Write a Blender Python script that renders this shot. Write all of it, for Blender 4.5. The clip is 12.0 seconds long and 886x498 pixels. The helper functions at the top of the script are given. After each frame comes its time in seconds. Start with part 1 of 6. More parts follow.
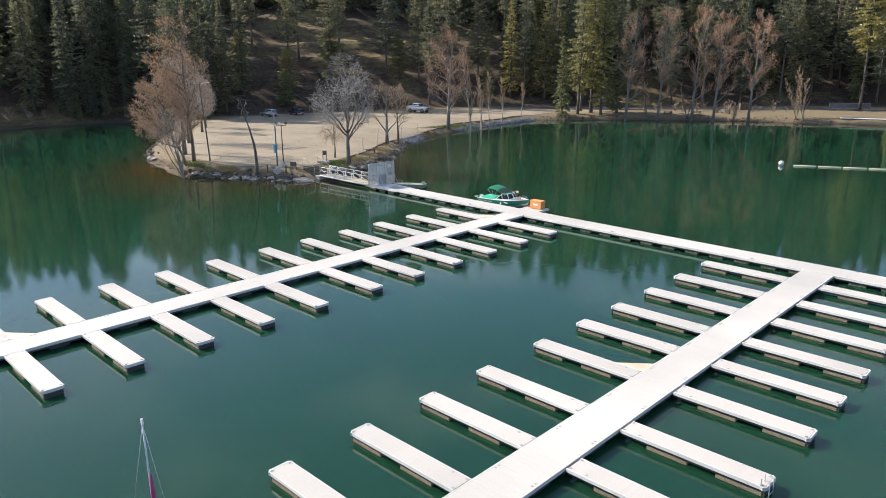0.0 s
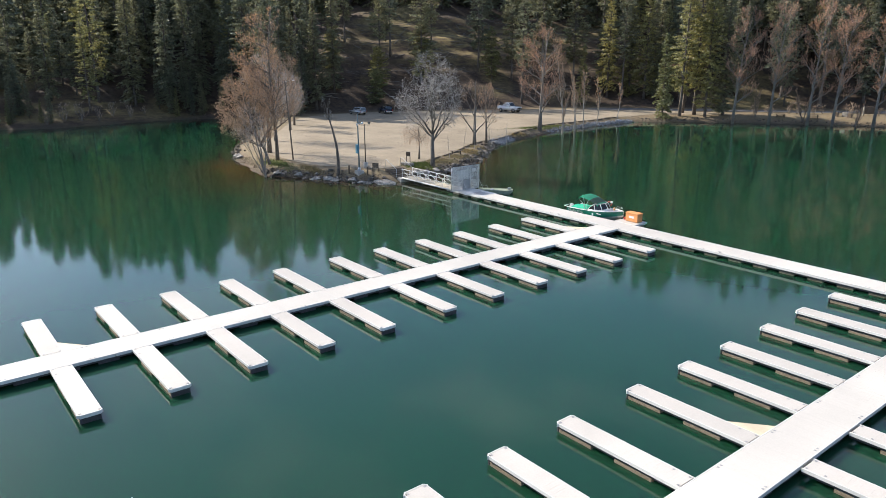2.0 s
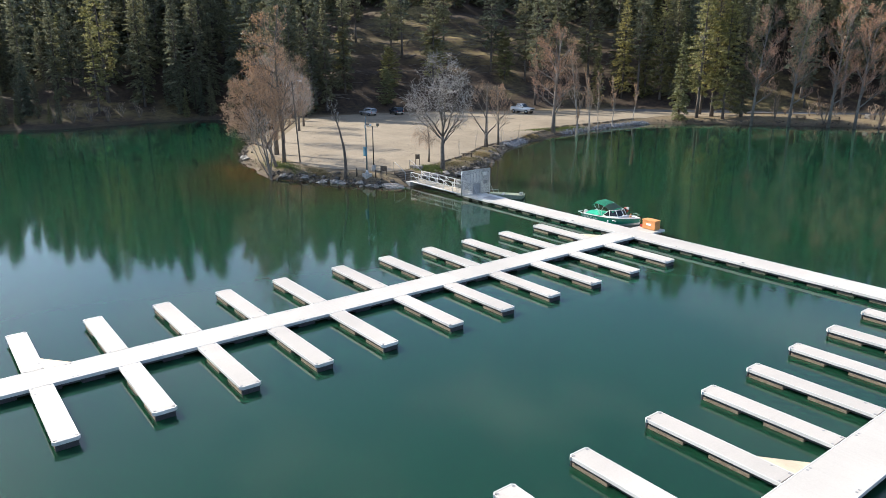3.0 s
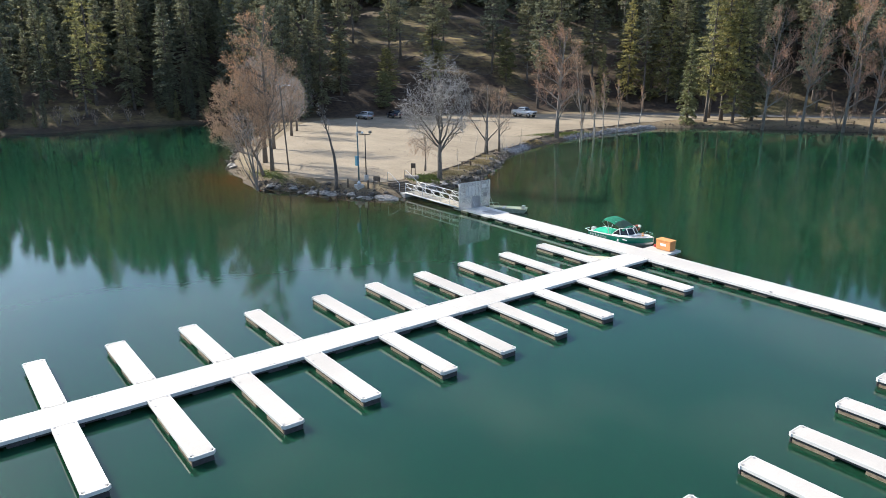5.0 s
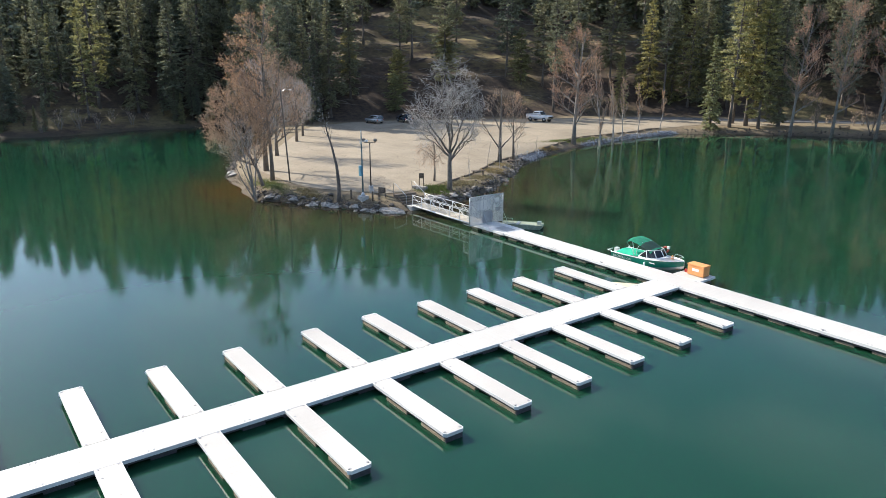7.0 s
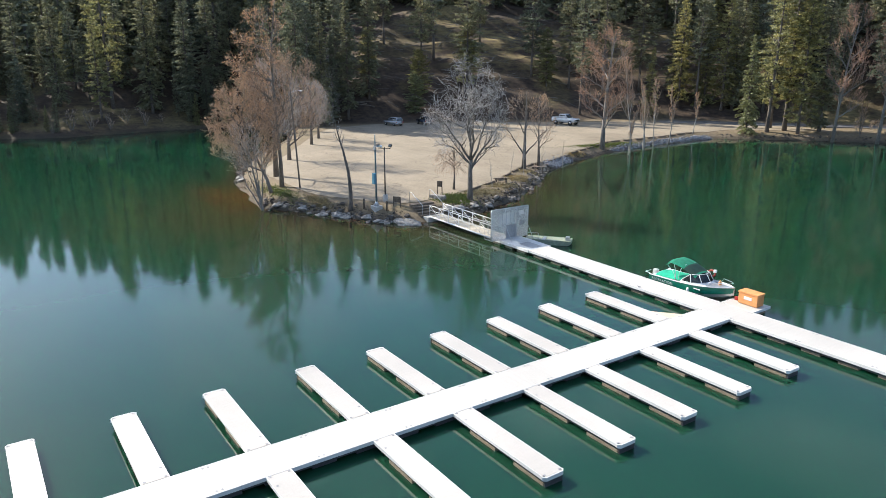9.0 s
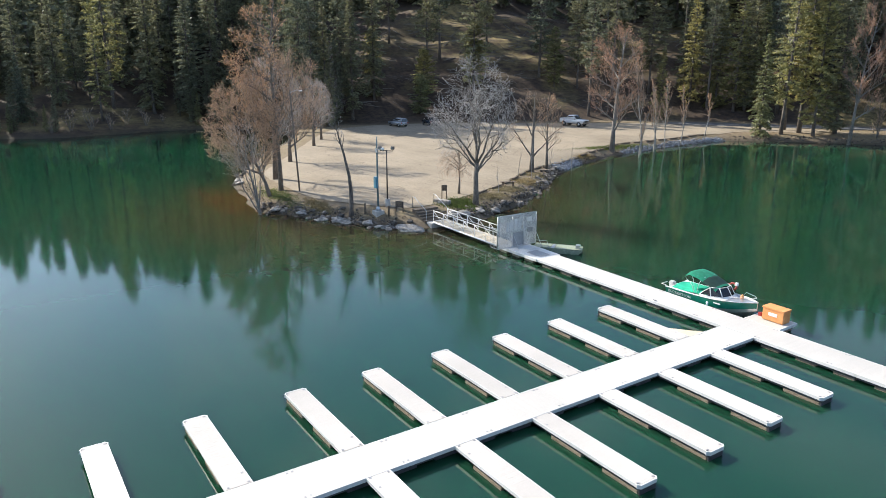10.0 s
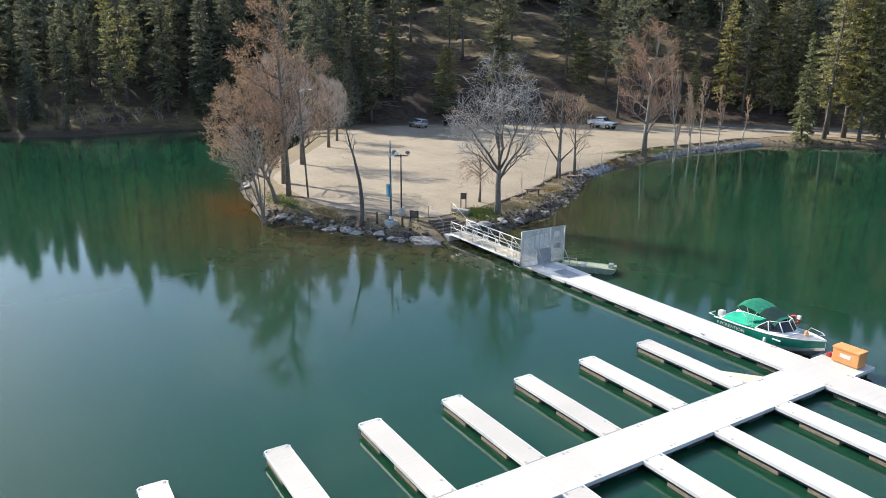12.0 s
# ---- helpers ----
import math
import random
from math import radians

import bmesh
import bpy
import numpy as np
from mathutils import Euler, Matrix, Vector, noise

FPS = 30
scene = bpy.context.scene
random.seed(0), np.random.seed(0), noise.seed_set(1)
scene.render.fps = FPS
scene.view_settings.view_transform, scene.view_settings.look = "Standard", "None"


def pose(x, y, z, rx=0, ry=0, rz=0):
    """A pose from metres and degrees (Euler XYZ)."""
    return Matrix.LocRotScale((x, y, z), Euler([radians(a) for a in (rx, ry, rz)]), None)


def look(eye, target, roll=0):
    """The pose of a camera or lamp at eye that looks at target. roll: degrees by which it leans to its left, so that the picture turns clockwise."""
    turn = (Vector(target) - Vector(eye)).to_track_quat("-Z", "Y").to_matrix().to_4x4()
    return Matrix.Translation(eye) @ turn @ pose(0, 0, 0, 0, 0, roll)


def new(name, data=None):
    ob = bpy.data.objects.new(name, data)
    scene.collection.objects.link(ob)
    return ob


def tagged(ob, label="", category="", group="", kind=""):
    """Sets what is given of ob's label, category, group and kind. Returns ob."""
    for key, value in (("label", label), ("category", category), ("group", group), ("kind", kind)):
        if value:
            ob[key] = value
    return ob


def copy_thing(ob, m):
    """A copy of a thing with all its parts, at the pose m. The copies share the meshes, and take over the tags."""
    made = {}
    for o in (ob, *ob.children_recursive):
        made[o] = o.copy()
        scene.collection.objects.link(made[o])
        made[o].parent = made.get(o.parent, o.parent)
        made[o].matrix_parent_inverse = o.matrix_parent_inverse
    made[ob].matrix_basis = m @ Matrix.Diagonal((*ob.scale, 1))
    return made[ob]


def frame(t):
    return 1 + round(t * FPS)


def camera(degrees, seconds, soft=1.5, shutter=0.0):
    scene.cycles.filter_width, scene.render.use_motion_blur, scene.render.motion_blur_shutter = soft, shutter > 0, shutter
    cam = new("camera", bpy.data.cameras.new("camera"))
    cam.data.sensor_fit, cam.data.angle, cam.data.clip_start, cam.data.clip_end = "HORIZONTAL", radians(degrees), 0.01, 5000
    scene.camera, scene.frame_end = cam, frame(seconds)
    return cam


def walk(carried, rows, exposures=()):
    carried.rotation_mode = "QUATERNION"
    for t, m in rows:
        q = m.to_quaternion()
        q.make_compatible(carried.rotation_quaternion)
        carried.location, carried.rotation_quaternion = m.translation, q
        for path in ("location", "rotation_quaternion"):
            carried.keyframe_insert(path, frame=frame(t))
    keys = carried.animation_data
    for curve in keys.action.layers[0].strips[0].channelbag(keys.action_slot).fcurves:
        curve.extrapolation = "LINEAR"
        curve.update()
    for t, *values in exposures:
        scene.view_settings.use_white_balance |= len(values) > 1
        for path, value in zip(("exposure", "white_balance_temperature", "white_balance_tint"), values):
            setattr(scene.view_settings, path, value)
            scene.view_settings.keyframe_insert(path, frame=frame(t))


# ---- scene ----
cam = camera(63.9, 12.0, soft=0.55)
PATH = [
    (0, (43.172, -54.824, 16.541), (41.83, -53.445, 15.994), -0.3),
    (0.5, (42.346, -53.765, 16.499), (40.973, -52.417, 15.951), -0.29),
    (1, (41.509, -52.761, 16.46), (40.105, -51.447, 15.911), -0.29),
    (1.5, (40.659, -51.802, 16.424), (39.194, -50.557, 15.875), -0.29),
    (2, (39.802, -50.848, 16.379), (38.295, -49.654, 15.829), -0.29),
    (2.5, (38.923, -49.885, 16.337), (37.394, -48.718, 15.788), -0.29),
    (3, (37.98, -48.929, 16.314), (36.451, -47.763, 15.765), -0.29),
    (5, (33.75, -44.978, 16.573), (32.218, -43.816, 16.024), -0.27),
    (5.5, (32.669, -43.988, 16.601), (31.134, -42.829, 16.053), -0.26),
    (6, (31.573, -43.032, 16.642), (30.035, -41.876, 16.096), -0.25),
    (6.5, (30.472, -42.097, 16.667), (28.929, -40.948, 16.121), -0.23),
    (7, (29.384, -41.156, 16.676), (27.829, -40.023, 16.13), -0.2),
    (7.5, (28.256, -40.214, 16.676), (26.688, -39.1, 16.13), -0.16),
    (9.5, (23.582, -36.6, 16.345), (21.987, -35.522, 15.802), 0.0),
    (10, (22.396, -35.673, 16.281), (20.796, -34.603, 15.738), 0.06),
    (10.5, (21.228, -34.715, 16.202), (19.621, -33.656, 15.659), 0.14),
    (11, (20.079, -33.806, 16.102), (18.463, -32.76, 15.559), 0.2),
    (11.5, (18.889, -32.938, 16.018), (17.264, -31.907, 15.475), 0.25),
    (12, (17.653, -32.088, 15.947), (16.019, -31.07, 15.403), 0.32),
]
walk(cam, [(t, look(eye, target, roll)) for t, eye, target, roll in PATH], exposures=[(0, 0.71, 6700, 9), (3, 0.76, 6600, 8), (5, 0.85, 6500, 7), (12, 0.87, 6500, 7)])

import mathutils.geometry

# ---- world, sun ----
SUN_AZ, SUN_EL = math.atan2(-0.93, -0.37), radians(35)
world = bpy.data.worlds.new("sky_world")
world.use_nodes = True
scene.world = world
wn = world.node_tree
sky = wn.nodes.new("ShaderNodeTexSky")
sky.sky_type, sky.sun_disc = "NISHITA", False
sky.sun_elevation, sky.sun_rotation = SUN_EL, SUN_AZ % (2 * math.pi)
sky.air_density, sky.dust_density, sky.altitude = 1.0, 1.5, 900
sky.ozone_density = 3.0
# thin high cloud drawn out in wisps
wisp_at, wisp_map = wn.nodes.new("ShaderNodeTexCoord"), wn.nodes.new("ShaderNodeMapping")
wisp_map.inputs["Scale"].default_value = (1.2, 3.0, 5.0)
wisp_tex, wisp_ramp, wisp_mix = wn.nodes.new("ShaderNodeTexNoise"), wn.nodes.new("ShaderNodeMapRange"), wn.nodes.new("ShaderNodeMix")
wisp_tex.inputs["Scale"].default_value, wisp_tex.inputs["Detail"].default_value = 1.6, 6.0
wisp_ramp.inputs["From Min"].default_value, wisp_ramp.inputs["From Max"].default_value, wisp_ramp.inputs["To Max"].default_value = 0.44, 0.78, 0.5
wisp_mix.data_type = "RGBA"
wisp_mix.inputs[7].default_value = (6.4, 7.0, 8.0, 1)
wn.links.new(wisp_at.outputs["Generated"], wisp_map.inputs["Vector"])
wn.links.new(wisp_map.outputs[0], wisp_tex.inputs["Vector"])
wn.links.new(wisp_tex.outputs[0], wisp_ramp.inputs["Value"])
wn.links.new(wisp_ramp.outputs[0], wisp_mix.inputs[0])
wn.links.new(sky.outputs[0], wisp_mix.inputs[6])
wn.links.new(wisp_mix.outputs[2], wn.nodes["Background"].inputs[0])
wn.nodes["Background"].inputs[1].default_value = 0.15
sun_data = bpy.data.lights.new("sun", "SUN")
sun_data.energy, sun_data.angle, sun_data.color = 4.8, radians(0.53), (1.0, 0.93, 0.83)
sun = new("sun", sun_data)
_from = Vector((math.sin(SUN_AZ) * math.cos(SUN_EL), math.cos(SUN_AZ) * math.cos(SUN_EL), math.sin(SUN_EL)))
sun.matrix_world = look(_from * 200, (0, 0, 0))
sun.location = _from * 200


# ---- materials ----
def nodes_of(name):
    m = bpy.data.materials.new(name)
    m.use_nodes = True
    return m, m.node_tree.nodes, m.node_tree.links, m.node_tree.nodes["Principled BSDF"]


def ramp(nodes, links, fac, stops):
    r = nodes.new("ShaderNodeValToRGB")
    e = r.color_ramp.elements
    while len(e) < len(stops):
        e.new(0.5)
    for el, (p, c) in zip(e, stops):
        el.position, el.color = p, (*c, 1)
    links.new(fac, r.inputs[0])
    return r.outputs[0]


def noise_tex(nodes, links, vec, scale, detail=4.0, rough=0.55, stretch=None):
    if stretch:
        mp = nodes.new("ShaderNodeMapping")
        mp.inputs["Scale"].default_value = stretch
        links.new(vec, mp.inputs[0])
        vec = mp.outputs[0]
    n = nodes.new("ShaderNodeTexNoise")
    n.inputs["Scale"].default_value, n.inputs["Detail"].default_value = scale, detail
    n.inputs["Roughness"].default_value = rough
    links.new(vec, n.inputs["Vector"])
    return n.outputs["Fac"]


def mix(nodes, links, fac, a, b, blend="MIX"):
    n = nodes.new("ShaderNodeMix")
    n.data_type, n.blend_type = "RGBA", blend
    for sock, v in ((n.inputs[0], fac), (n.inputs[6], a), (n.inputs[7], b)):
        if isinstance(v, (int, float)):
            sock.default_value = v
        elif isinstance(v, tuple):
            sock.default_value = (*v, 1)
        else:
            links.new(v, sock)
    return n.outputs[2]


def mat(name, dark, light, rough=0.7, scale=3.0, big=0.25, bump=0.15, metal=0.0, vary="", amount=0.25, stretch=None, rough2=None):
    """A surface with grain and a larger stain; vary: 'island' or 'object' shifts the tone piece by piece."""
    m, n, l, p = nodes_of(name)
    pos = n.new("ShaderNodeNewGeometry")
    vec = pos.outputs["Position"]
    fine = noise_tex(n, l, vec, scale, 6.0, 0.6, stretch)
    col = ramp(n, l, fine, [(0.3, dark), (0.7, light)])
    large = noise_tex(n, l, vec, scale * big * 0.3, 3.0)
    shade = ramp(n, l, large, [(0.3, (0.72, 0.72, 0.72)), (0.7, (1.12, 1.1, 1.08))])
    col = mix(n, l, 0.8, col, shade, "MULTIPLY")
    if vary:
        rnd = pos.outputs["Random Per Island"] if vary == "island" else n.new("ShaderNodeObjectInfo").outputs["Random"]
        tone = ramp(n, l, rnd, [(0.0, (1 - amount,) * 3), (1.0, (1 + amount,) * 3)])
        col = mix(n, l, 1.0, col, tone, "MULTIPLY")
    l.new(col, p.inputs["Base Color"])
    p.inputs["Metallic"].default_value = metal
    if rough2 is None:
        p.inputs["Roughness"].default_value = rough
    else:
        mr = n.new("ShaderNodeMapRange")
        mr.inputs[3].default_value, mr.inputs[4].default_value = rough, rough2
        l.new(fine, mr.inputs[0])
        l.new(mr.outputs[0], p.inputs["Roughness"])
    if bump:
        b = n.new("ShaderNodeBump")
        b.inputs["Strength"].default_value, b.inputs["Distance"].default_value = bump, 0.05
        l.new(fine, b.inputs["Height"])
        l.new(b.outputs[0], p.inputs["Normal"])
    return m


def leaf_mat(name, dark, light, glow=0.35, patch=0.15):
    """Foliage: tone by piece and by patch of the crown, some light through the leaf."""
    m, n, l, p = nodes_of(name)
    n.remove(p)
    geo, info = n.new("ShaderNodeNewGeometry"), n.new("ShaderNodeObjectInfo")
    col = ramp(n, l, geo.outputs["Random Per Island"], [(0.0, dark), (1.0, light)])
    tree = ramp(n, l, info.outputs["Random"], [(0.0, (0.66, 0.74, 0.8)), (0.5, (0.95, 0.95, 0.9)), (1.0, (1.16, 1.08, 0.9))])
    col = mix(n, l, 1.0, col, tree, "MULTIPLY")
    spot = ramp(n, l, noise_tex(n, l, geo.outputs["Position"], patch * 4, 3.0), [(0.35, (0.8,) * 3), (0.65, (1.15,) * 3)])
    col = mix(n, l, 1.0, col, spot, "MULTIPLY")
    d, t, g, s = (n.new("ShaderNodeBsdf" + k) for k in ("Diffuse", "Translucent", "Glossy", "Diffuse"))
    l.new(col, d.inputs[0]), l.new(col, t.inputs[0])
    g.inputs["Roughness"].default_value = 0.45
    a, b = n.new("ShaderNodeMixShader"), n.new("ShaderNodeMixShader")
    a.inputs[0].default_value, b.inputs[0].default_value = glow, 0.05
    l.new(d.outputs[0], a.inputs[1]), l.new(t.outputs[0], a.inputs[2])
    l.new(a.outputs[0], b.inputs[1]), l.new(g.outputs[0], b.inputs[2])
    l.new(b.outputs[0], n["Material Output"].inputs["Surface"])
    return m


def water_mat():
    m, n, l, p = nodes_of("lake_water")
    geo = n.new("ShaderNodeNewGeometry")
    pos = geo.outputs["Position"]
    depth = n.new("ShaderNodeAttribute")
    depth.attribute_name = "bed"
    murk = n.new("ShaderNodeAttribute")
    murk.attribute_name = "silt"
    tone = ramp(n, l, noise_tex(n, l, pos, 0.03, 3.0), [(0.3, (0.0065, 0.035, 0.019)), (0.7, (0.0095, 0.0435, 0.0235))])
    # shallow bed colour, darkened for the bank and trees mirrored near the shore
    bed = ramp(n, l, noise_tex(n, l, pos, 0.9, 5.0), [(0.3, (0.026, 0.025, 0.011)), (0.7, (0.056, 0.045, 0.020))])
    col = mix(n, l, depth.outputs["Fac"], tone, bed)
    col = mix(n, l, murk.outputs["Fac"], col, (0.10, 0.05, 0.014))
    l.new(col, p.inputs["Base Color"])
    p.inputs["Roughness"].default_value, p.inputs["IOR"].default_value = 0.06, 1.333
    p.subsurface_method = "BURLEY"
    p.inputs["Subsurface Weight"].default_value, p.inputs["Subsurface Scale"].default_value = 1.0, 0.5
    p.inputs["Subsurface Radius"].default_value = (0.5, 1.2, 0.9)
    fine = noise_tex(n, l, pos, 2.6, 2.0, 0.5, (1.0, 0.7, 1.0))
    slow = noise_tex(n, l, pos, 0.22, 2.0)
    wind = ramp(n, l, noise_tex(n, l, pos, 0.018, 3.0), [(0.4, (0.25,) * 3), (0.62, (1.0,) * 3)])
    h = n.new("ShaderNodeMath")
    h.operation = "MULTIPLY"
    l.new(fine, h.inputs[0]), l.new(wind, h.inputs[1])
    h2 = n.new("ShaderNodeMath")
    h2.operation = "MULTIPLY_ADD"
    h2.inputs[1].default_value = 0.7
    l.new(slow, h2.inputs[0]), l.new(h.outputs[0], h2.inputs[2])
    b = n.new("ShaderNodeBump")
    b.inputs["Strength"].default_value, b.inputs["Distance"].default_value = 0.10, 0.026
    l.new(h2.outputs[0], b.inputs["Height"])
    l.new(b.outputs[0], p.inputs["Normal"])
    return m


def ground_mat():
    m, n, l, p = nodes_of("lakeside_soil")
    geo = n.new("ShaderNodeNewGeometry")
    pos = geo.outputs["Position"]
    hill = n.new("ShaderNodeAttribute")
    hill.attribute_name = "hill"
    wet = n.new("ShaderNodeAttribute")
    wet.attribute_name = "wet"
    soil = ramp(n, l, noise_tex(n, l, pos, 1.6, 8.0, 0.7), [(0.3, (0.10, 0.068, 0.042)), (0.55, (0.205, 0.152, 0.096)), (0.75, (0.31, 0.24, 0.162))])
    grass = ramp(n, l, noise_tex(n, l, pos, 5.0, 6.0, 0.7), [(0.3, (0.11, 0.084, 0.042)), (0.7, (0.24, 0.185, 0.102))])
    patch = ramp(n, l, noise_tex(n, l, pos, 0.13, 5.0, 0.65), [(0.54, (0, 0, 0)), (0.7, (1, 1, 1))])
    turf = n.new("ShaderNodeAttribute")
    turf.attribute_name = "turf"
    sod = mix(n, l, ramp(n, l, noise_tex(n, l, pos, 0.8, 6.0, 0.7), [(0.38, (0, 0, 0)), (0.6, (1, 1, 1))]), soil, grass)
    near = mix(n, l, turf.outputs["Fac"], mix(n, l, patch, soil, grass), sod)
    duff = ramp(n, l, noise_tex(n, l, pos, 0.9, 8.0, 0.75), [(0.3, (0.028, 0.018, 0.013)), (0.6, (0.072, 0.046, 0.030)), (0.8, (0.15, 0.10, 0.066))])
    moss = ramp(n, l, noise_tex(n, l, pos, 2.0, 6.0, 0.7), [(0.3, (0.085, 0.066, 0.028)), (0.7, (0.26, 0.20, 0.088))])
    wood = mix(n, l, ramp(n, l, noise_tex(n, l, pos, 0.055, 5.0, 0.6), [(0.50, (0, 0, 0)), (0.64, (1, 1, 1))]), duff, moss)
    tuft = ramp(n, l, noise_tex(n, l, pos, 0.75, 6.0, 0.75, (1.0, 1.0, 3.0)), [(0.36, (0.42, 0.40, 0.36)), (0.5, (0.9, 0.9, 0.88)), (0.68, (1.3, 1.28, 1.2))])
    wood = mix(n, l, 1.0, wood, tuft, "MULTIPLY")
    glade = n.new("ShaderNodeAttribute")
    glade.attribute_name = "meadow"
    # dark duff bands across the straw also stand in for tree shadows
    bare = ramp(n, l, noise_tex(n, l, pos, 0.22, 7.0, 0.7, (1.0, 1.0, 4.0)), [(0.42, (0, 0, 0)), (0.62, (1, 1, 1))])
    straw = ramp(n, l, noise_tex(n, l, pos, 3.0, 6.0, 0.7), [(0.3, (0.17, 0.12, 0.048)), (0.7, (0.40, 0.30, 0.125))])
    wood = mix(n, l, glade.outputs["Fac"], wood, mix(n, l, bare, duff, mix(n, l, 0.35, straw, moss)))
    col = mix(n, l, hill.outputs["Fac"], near, wood)
    col = mix(n, l, wet.outputs["Fac"], col, (0.045, 0.037, 0.024))
    l.new(col, p.inputs["Base Color"])
    p.inputs["Roughness"].default_value = 0.95
    b = n.new("ShaderNodeBump")
    b.inputs["Strength"].default_value, b.inputs["Distance"].default_value = 0.6, 0.12
    l.new(noise_tex(n, l, pos, 2.5, 8.0, 0.7), b.inputs["Height"])
    l.new(b.outputs[0], p.inputs["Normal"])
    return m


def lot_mat():
    m, n, l, p = nodes_of("worn_tan_paving")
    pos = n.new("ShaderNodeNewGeometry").outputs["Position"]
    col = ramp(n, l, noise_tex(n, l, pos, 4.0, 8.0, 0.7), [(0.3, (0.240, 0.194, 0.138)), (0.7, (0.335, 0.275, 0.200))])
    big = ramp(n, l, noise_tex(n, l, pos, 0.10, 6.0, 0.62), [(0.32, (0.76, 0.75, 0.73)), (0.55, (1, 1, 1)), (0.75, (1.12, 1.1, 1.06))])
    col = mix(n, l, 1.0, col, big, "MULTIPLY")
    streak = ramp(n, l, noise_tex(n, l, pos, 0.5, 5.0, 0.6, (0.25, 1.4, 1)), [(0.45, (1, 1, 1)), (0.72, (0.8, 0.78, 0.75))])
    col = mix(n, l, 0.6, col, streak, "MULTIPLY")
    # cracks of the old surface
    v = n.new("ShaderNodeTexVoronoi")
    v.feature = "DISTANCE_TO_EDGE"
    v.inputs["Scale"].default_value = 0.10
    wob = n.new("ShaderNodeVectorMath")
    nz = n.new("ShaderNodeTexNoise")
    nz.inputs["Scale"].default_value = 0.4
    l.new(pos, nz.inputs["Vector"])
    wob.operation = "MULTIPLY_ADD"
    wob.inputs[1].default_value = (4, 4, 4)
    l.new(nz.outputs["Color"], wob.inputs[0]), l.new(pos, wob.inputs[2])
    l.new(wob.outputs[0], v.inputs["Vector"])
    crack = ramp(n, l, v.outputs["Distance"], [(0.0, (0.6, 0.58, 0.56)), (0.012, (1, 1, 1))])
    col = mix(n, l, 0.8, col, crack, "MULTIPLY")
    l.new(col, p.inputs["Base Color"])
    p.inputs["Roughness"].default_value = 0.92
    b = n.new("ShaderNodeBump")
    b.inputs["Strength"].default_value, b.inputs["Distance"].default_value = 0.3, 0.02
    l.new(noise_tex(n, l, pos, 9.0, 6.0, 0.7), b.inputs["Height"])
    l.new(b.outputs[0], p.inputs["Normal"])
    return m


def glass_mat(name, tint):
    m, n, l, p = nodes_of(name)
    p.inputs["Base Color"].default_value = (*tint, 1)
    p.inputs["Roughness"].default_value, p.inputs["IOR"].default_value = 0.04, 1.5
    p.inputs["Transmission Weight"].default_value = 0.35
    return m


M_WATER, M_GROUND, M_LOT = water_mat(), ground_mat(), lot_mat()
M_DECK = mat("cream_white_deck_board", (0.50, 0.462, 0.425), (0.545, 0.508, 0.47), 0.65, 14, 0.02, 0.08, vary="island", amount=0.014)
M_DECK_MAIN = mat("white_walkway_board", (0.535, 0.50, 0.46), (0.58, 0.546, 0.505), 0.6, 14, 0.02, 0.08, vary="island", amount=0.016)
M_FRAME = mat("white_dock_fascia", (0.62, 0.61, 0.59), (0.70, 0.69, 0.67), 0.5, 6, 0.2, 0.05)
M_BEAM = mat("dark_dock_beam", (0.03, 0.032, 0.035), (0.07, 0.07, 0.075), 0.6, 6)
M_FLOAT = mat("weathered_tan_float", (0.13, 0.10, 0.066), (0.33, 0.27, 0.19), 0.8, 5, 0.4, 0.2, stretch=(1, 1, 5))
M_BOLT = mat("dull_steel_plate", (0.26, 0.26, 0.27), (0.42, 0.42, 0.42), 0.5, 20, metal=0.4)
M_PLY = mat("fresh_plywood", (0.62, 0.50, 0.36), (0.74, 0.61, 0.45), 0.7, 6, 0.3, 0.05, stretch=(1, 5, 1))
M_GALV = mat("galvanised_steel", (0.42, 0.44, 0.46), (0.62, 0.64, 0.66), 0.42, 8, 0.3, 0.05, metal=0.6)
M_WHITE = mat("white_paint", (0.70, 0.70, 0.69), (0.82, 0.82, 0.80), 0.4, 8, 0.3, 0.03)
M_PLATE = mat("grey_deck_plate", (0.50, 0.50, 0.49), (0.68, 0.68, 0.66), 0.55, 10, 0.3, 0.1)
M_RAMP = mat("sun_bleached_gangway_planks", (0.42, 0.36, 0.27), (0.60, 0.53, 0.42), 0.8, 8, 0.3, 0.15, vary="island")
M_ORANGE = mat("faded_orange_plastic", (0.60, 0.24, 0.075), (0.68, 0.31, 0.115), 0.6, 3, 0.4, 0.03)
M_HULLG = mat("dark_green_hull_paint", (0.006, 0.13, 0.085), (0.012, 0.19, 0.125), 0.28, 3, 0.4, 0.02)
M_ALU = mat("bare_aluminium_hull", (0.45, 0.46, 0.47), (0.62, 0.62, 0.62), 0.35, 6, 0.4, 0.04, metal=0.75)
M_CANVAS = mat("green_boat_canvas", (0.004, 0.15, 0.085), (0.010, 0.24, 0.14), 0.95, 5, 0.5, 0.25)
M_TARP = mat("bright_green_cockpit_cover", (0.006, 0.34, 0.20), (0.016, 0.46, 0.29), 0.85, 4, 0.5, 0.3)
M_DARKCLOTH = mat("dark_green_mesh_panel", (0.004, 0.03, 0.022), (0.008, 0.05, 0.036), 0.8, 6)
M_GLASS = glass_mat("tinted_glass", (0.03, 0.035, 0.04))
M_RED = mat("red_plastic", (0.28, 0.02, 0.015), (0.42, 0.035, 0.02), 0.45, 6)
M_RUBBER = mat("black_rubber", (0.012, 0.012, 0.012), (0.03, 0.03, 0.03), 0.75, 8)
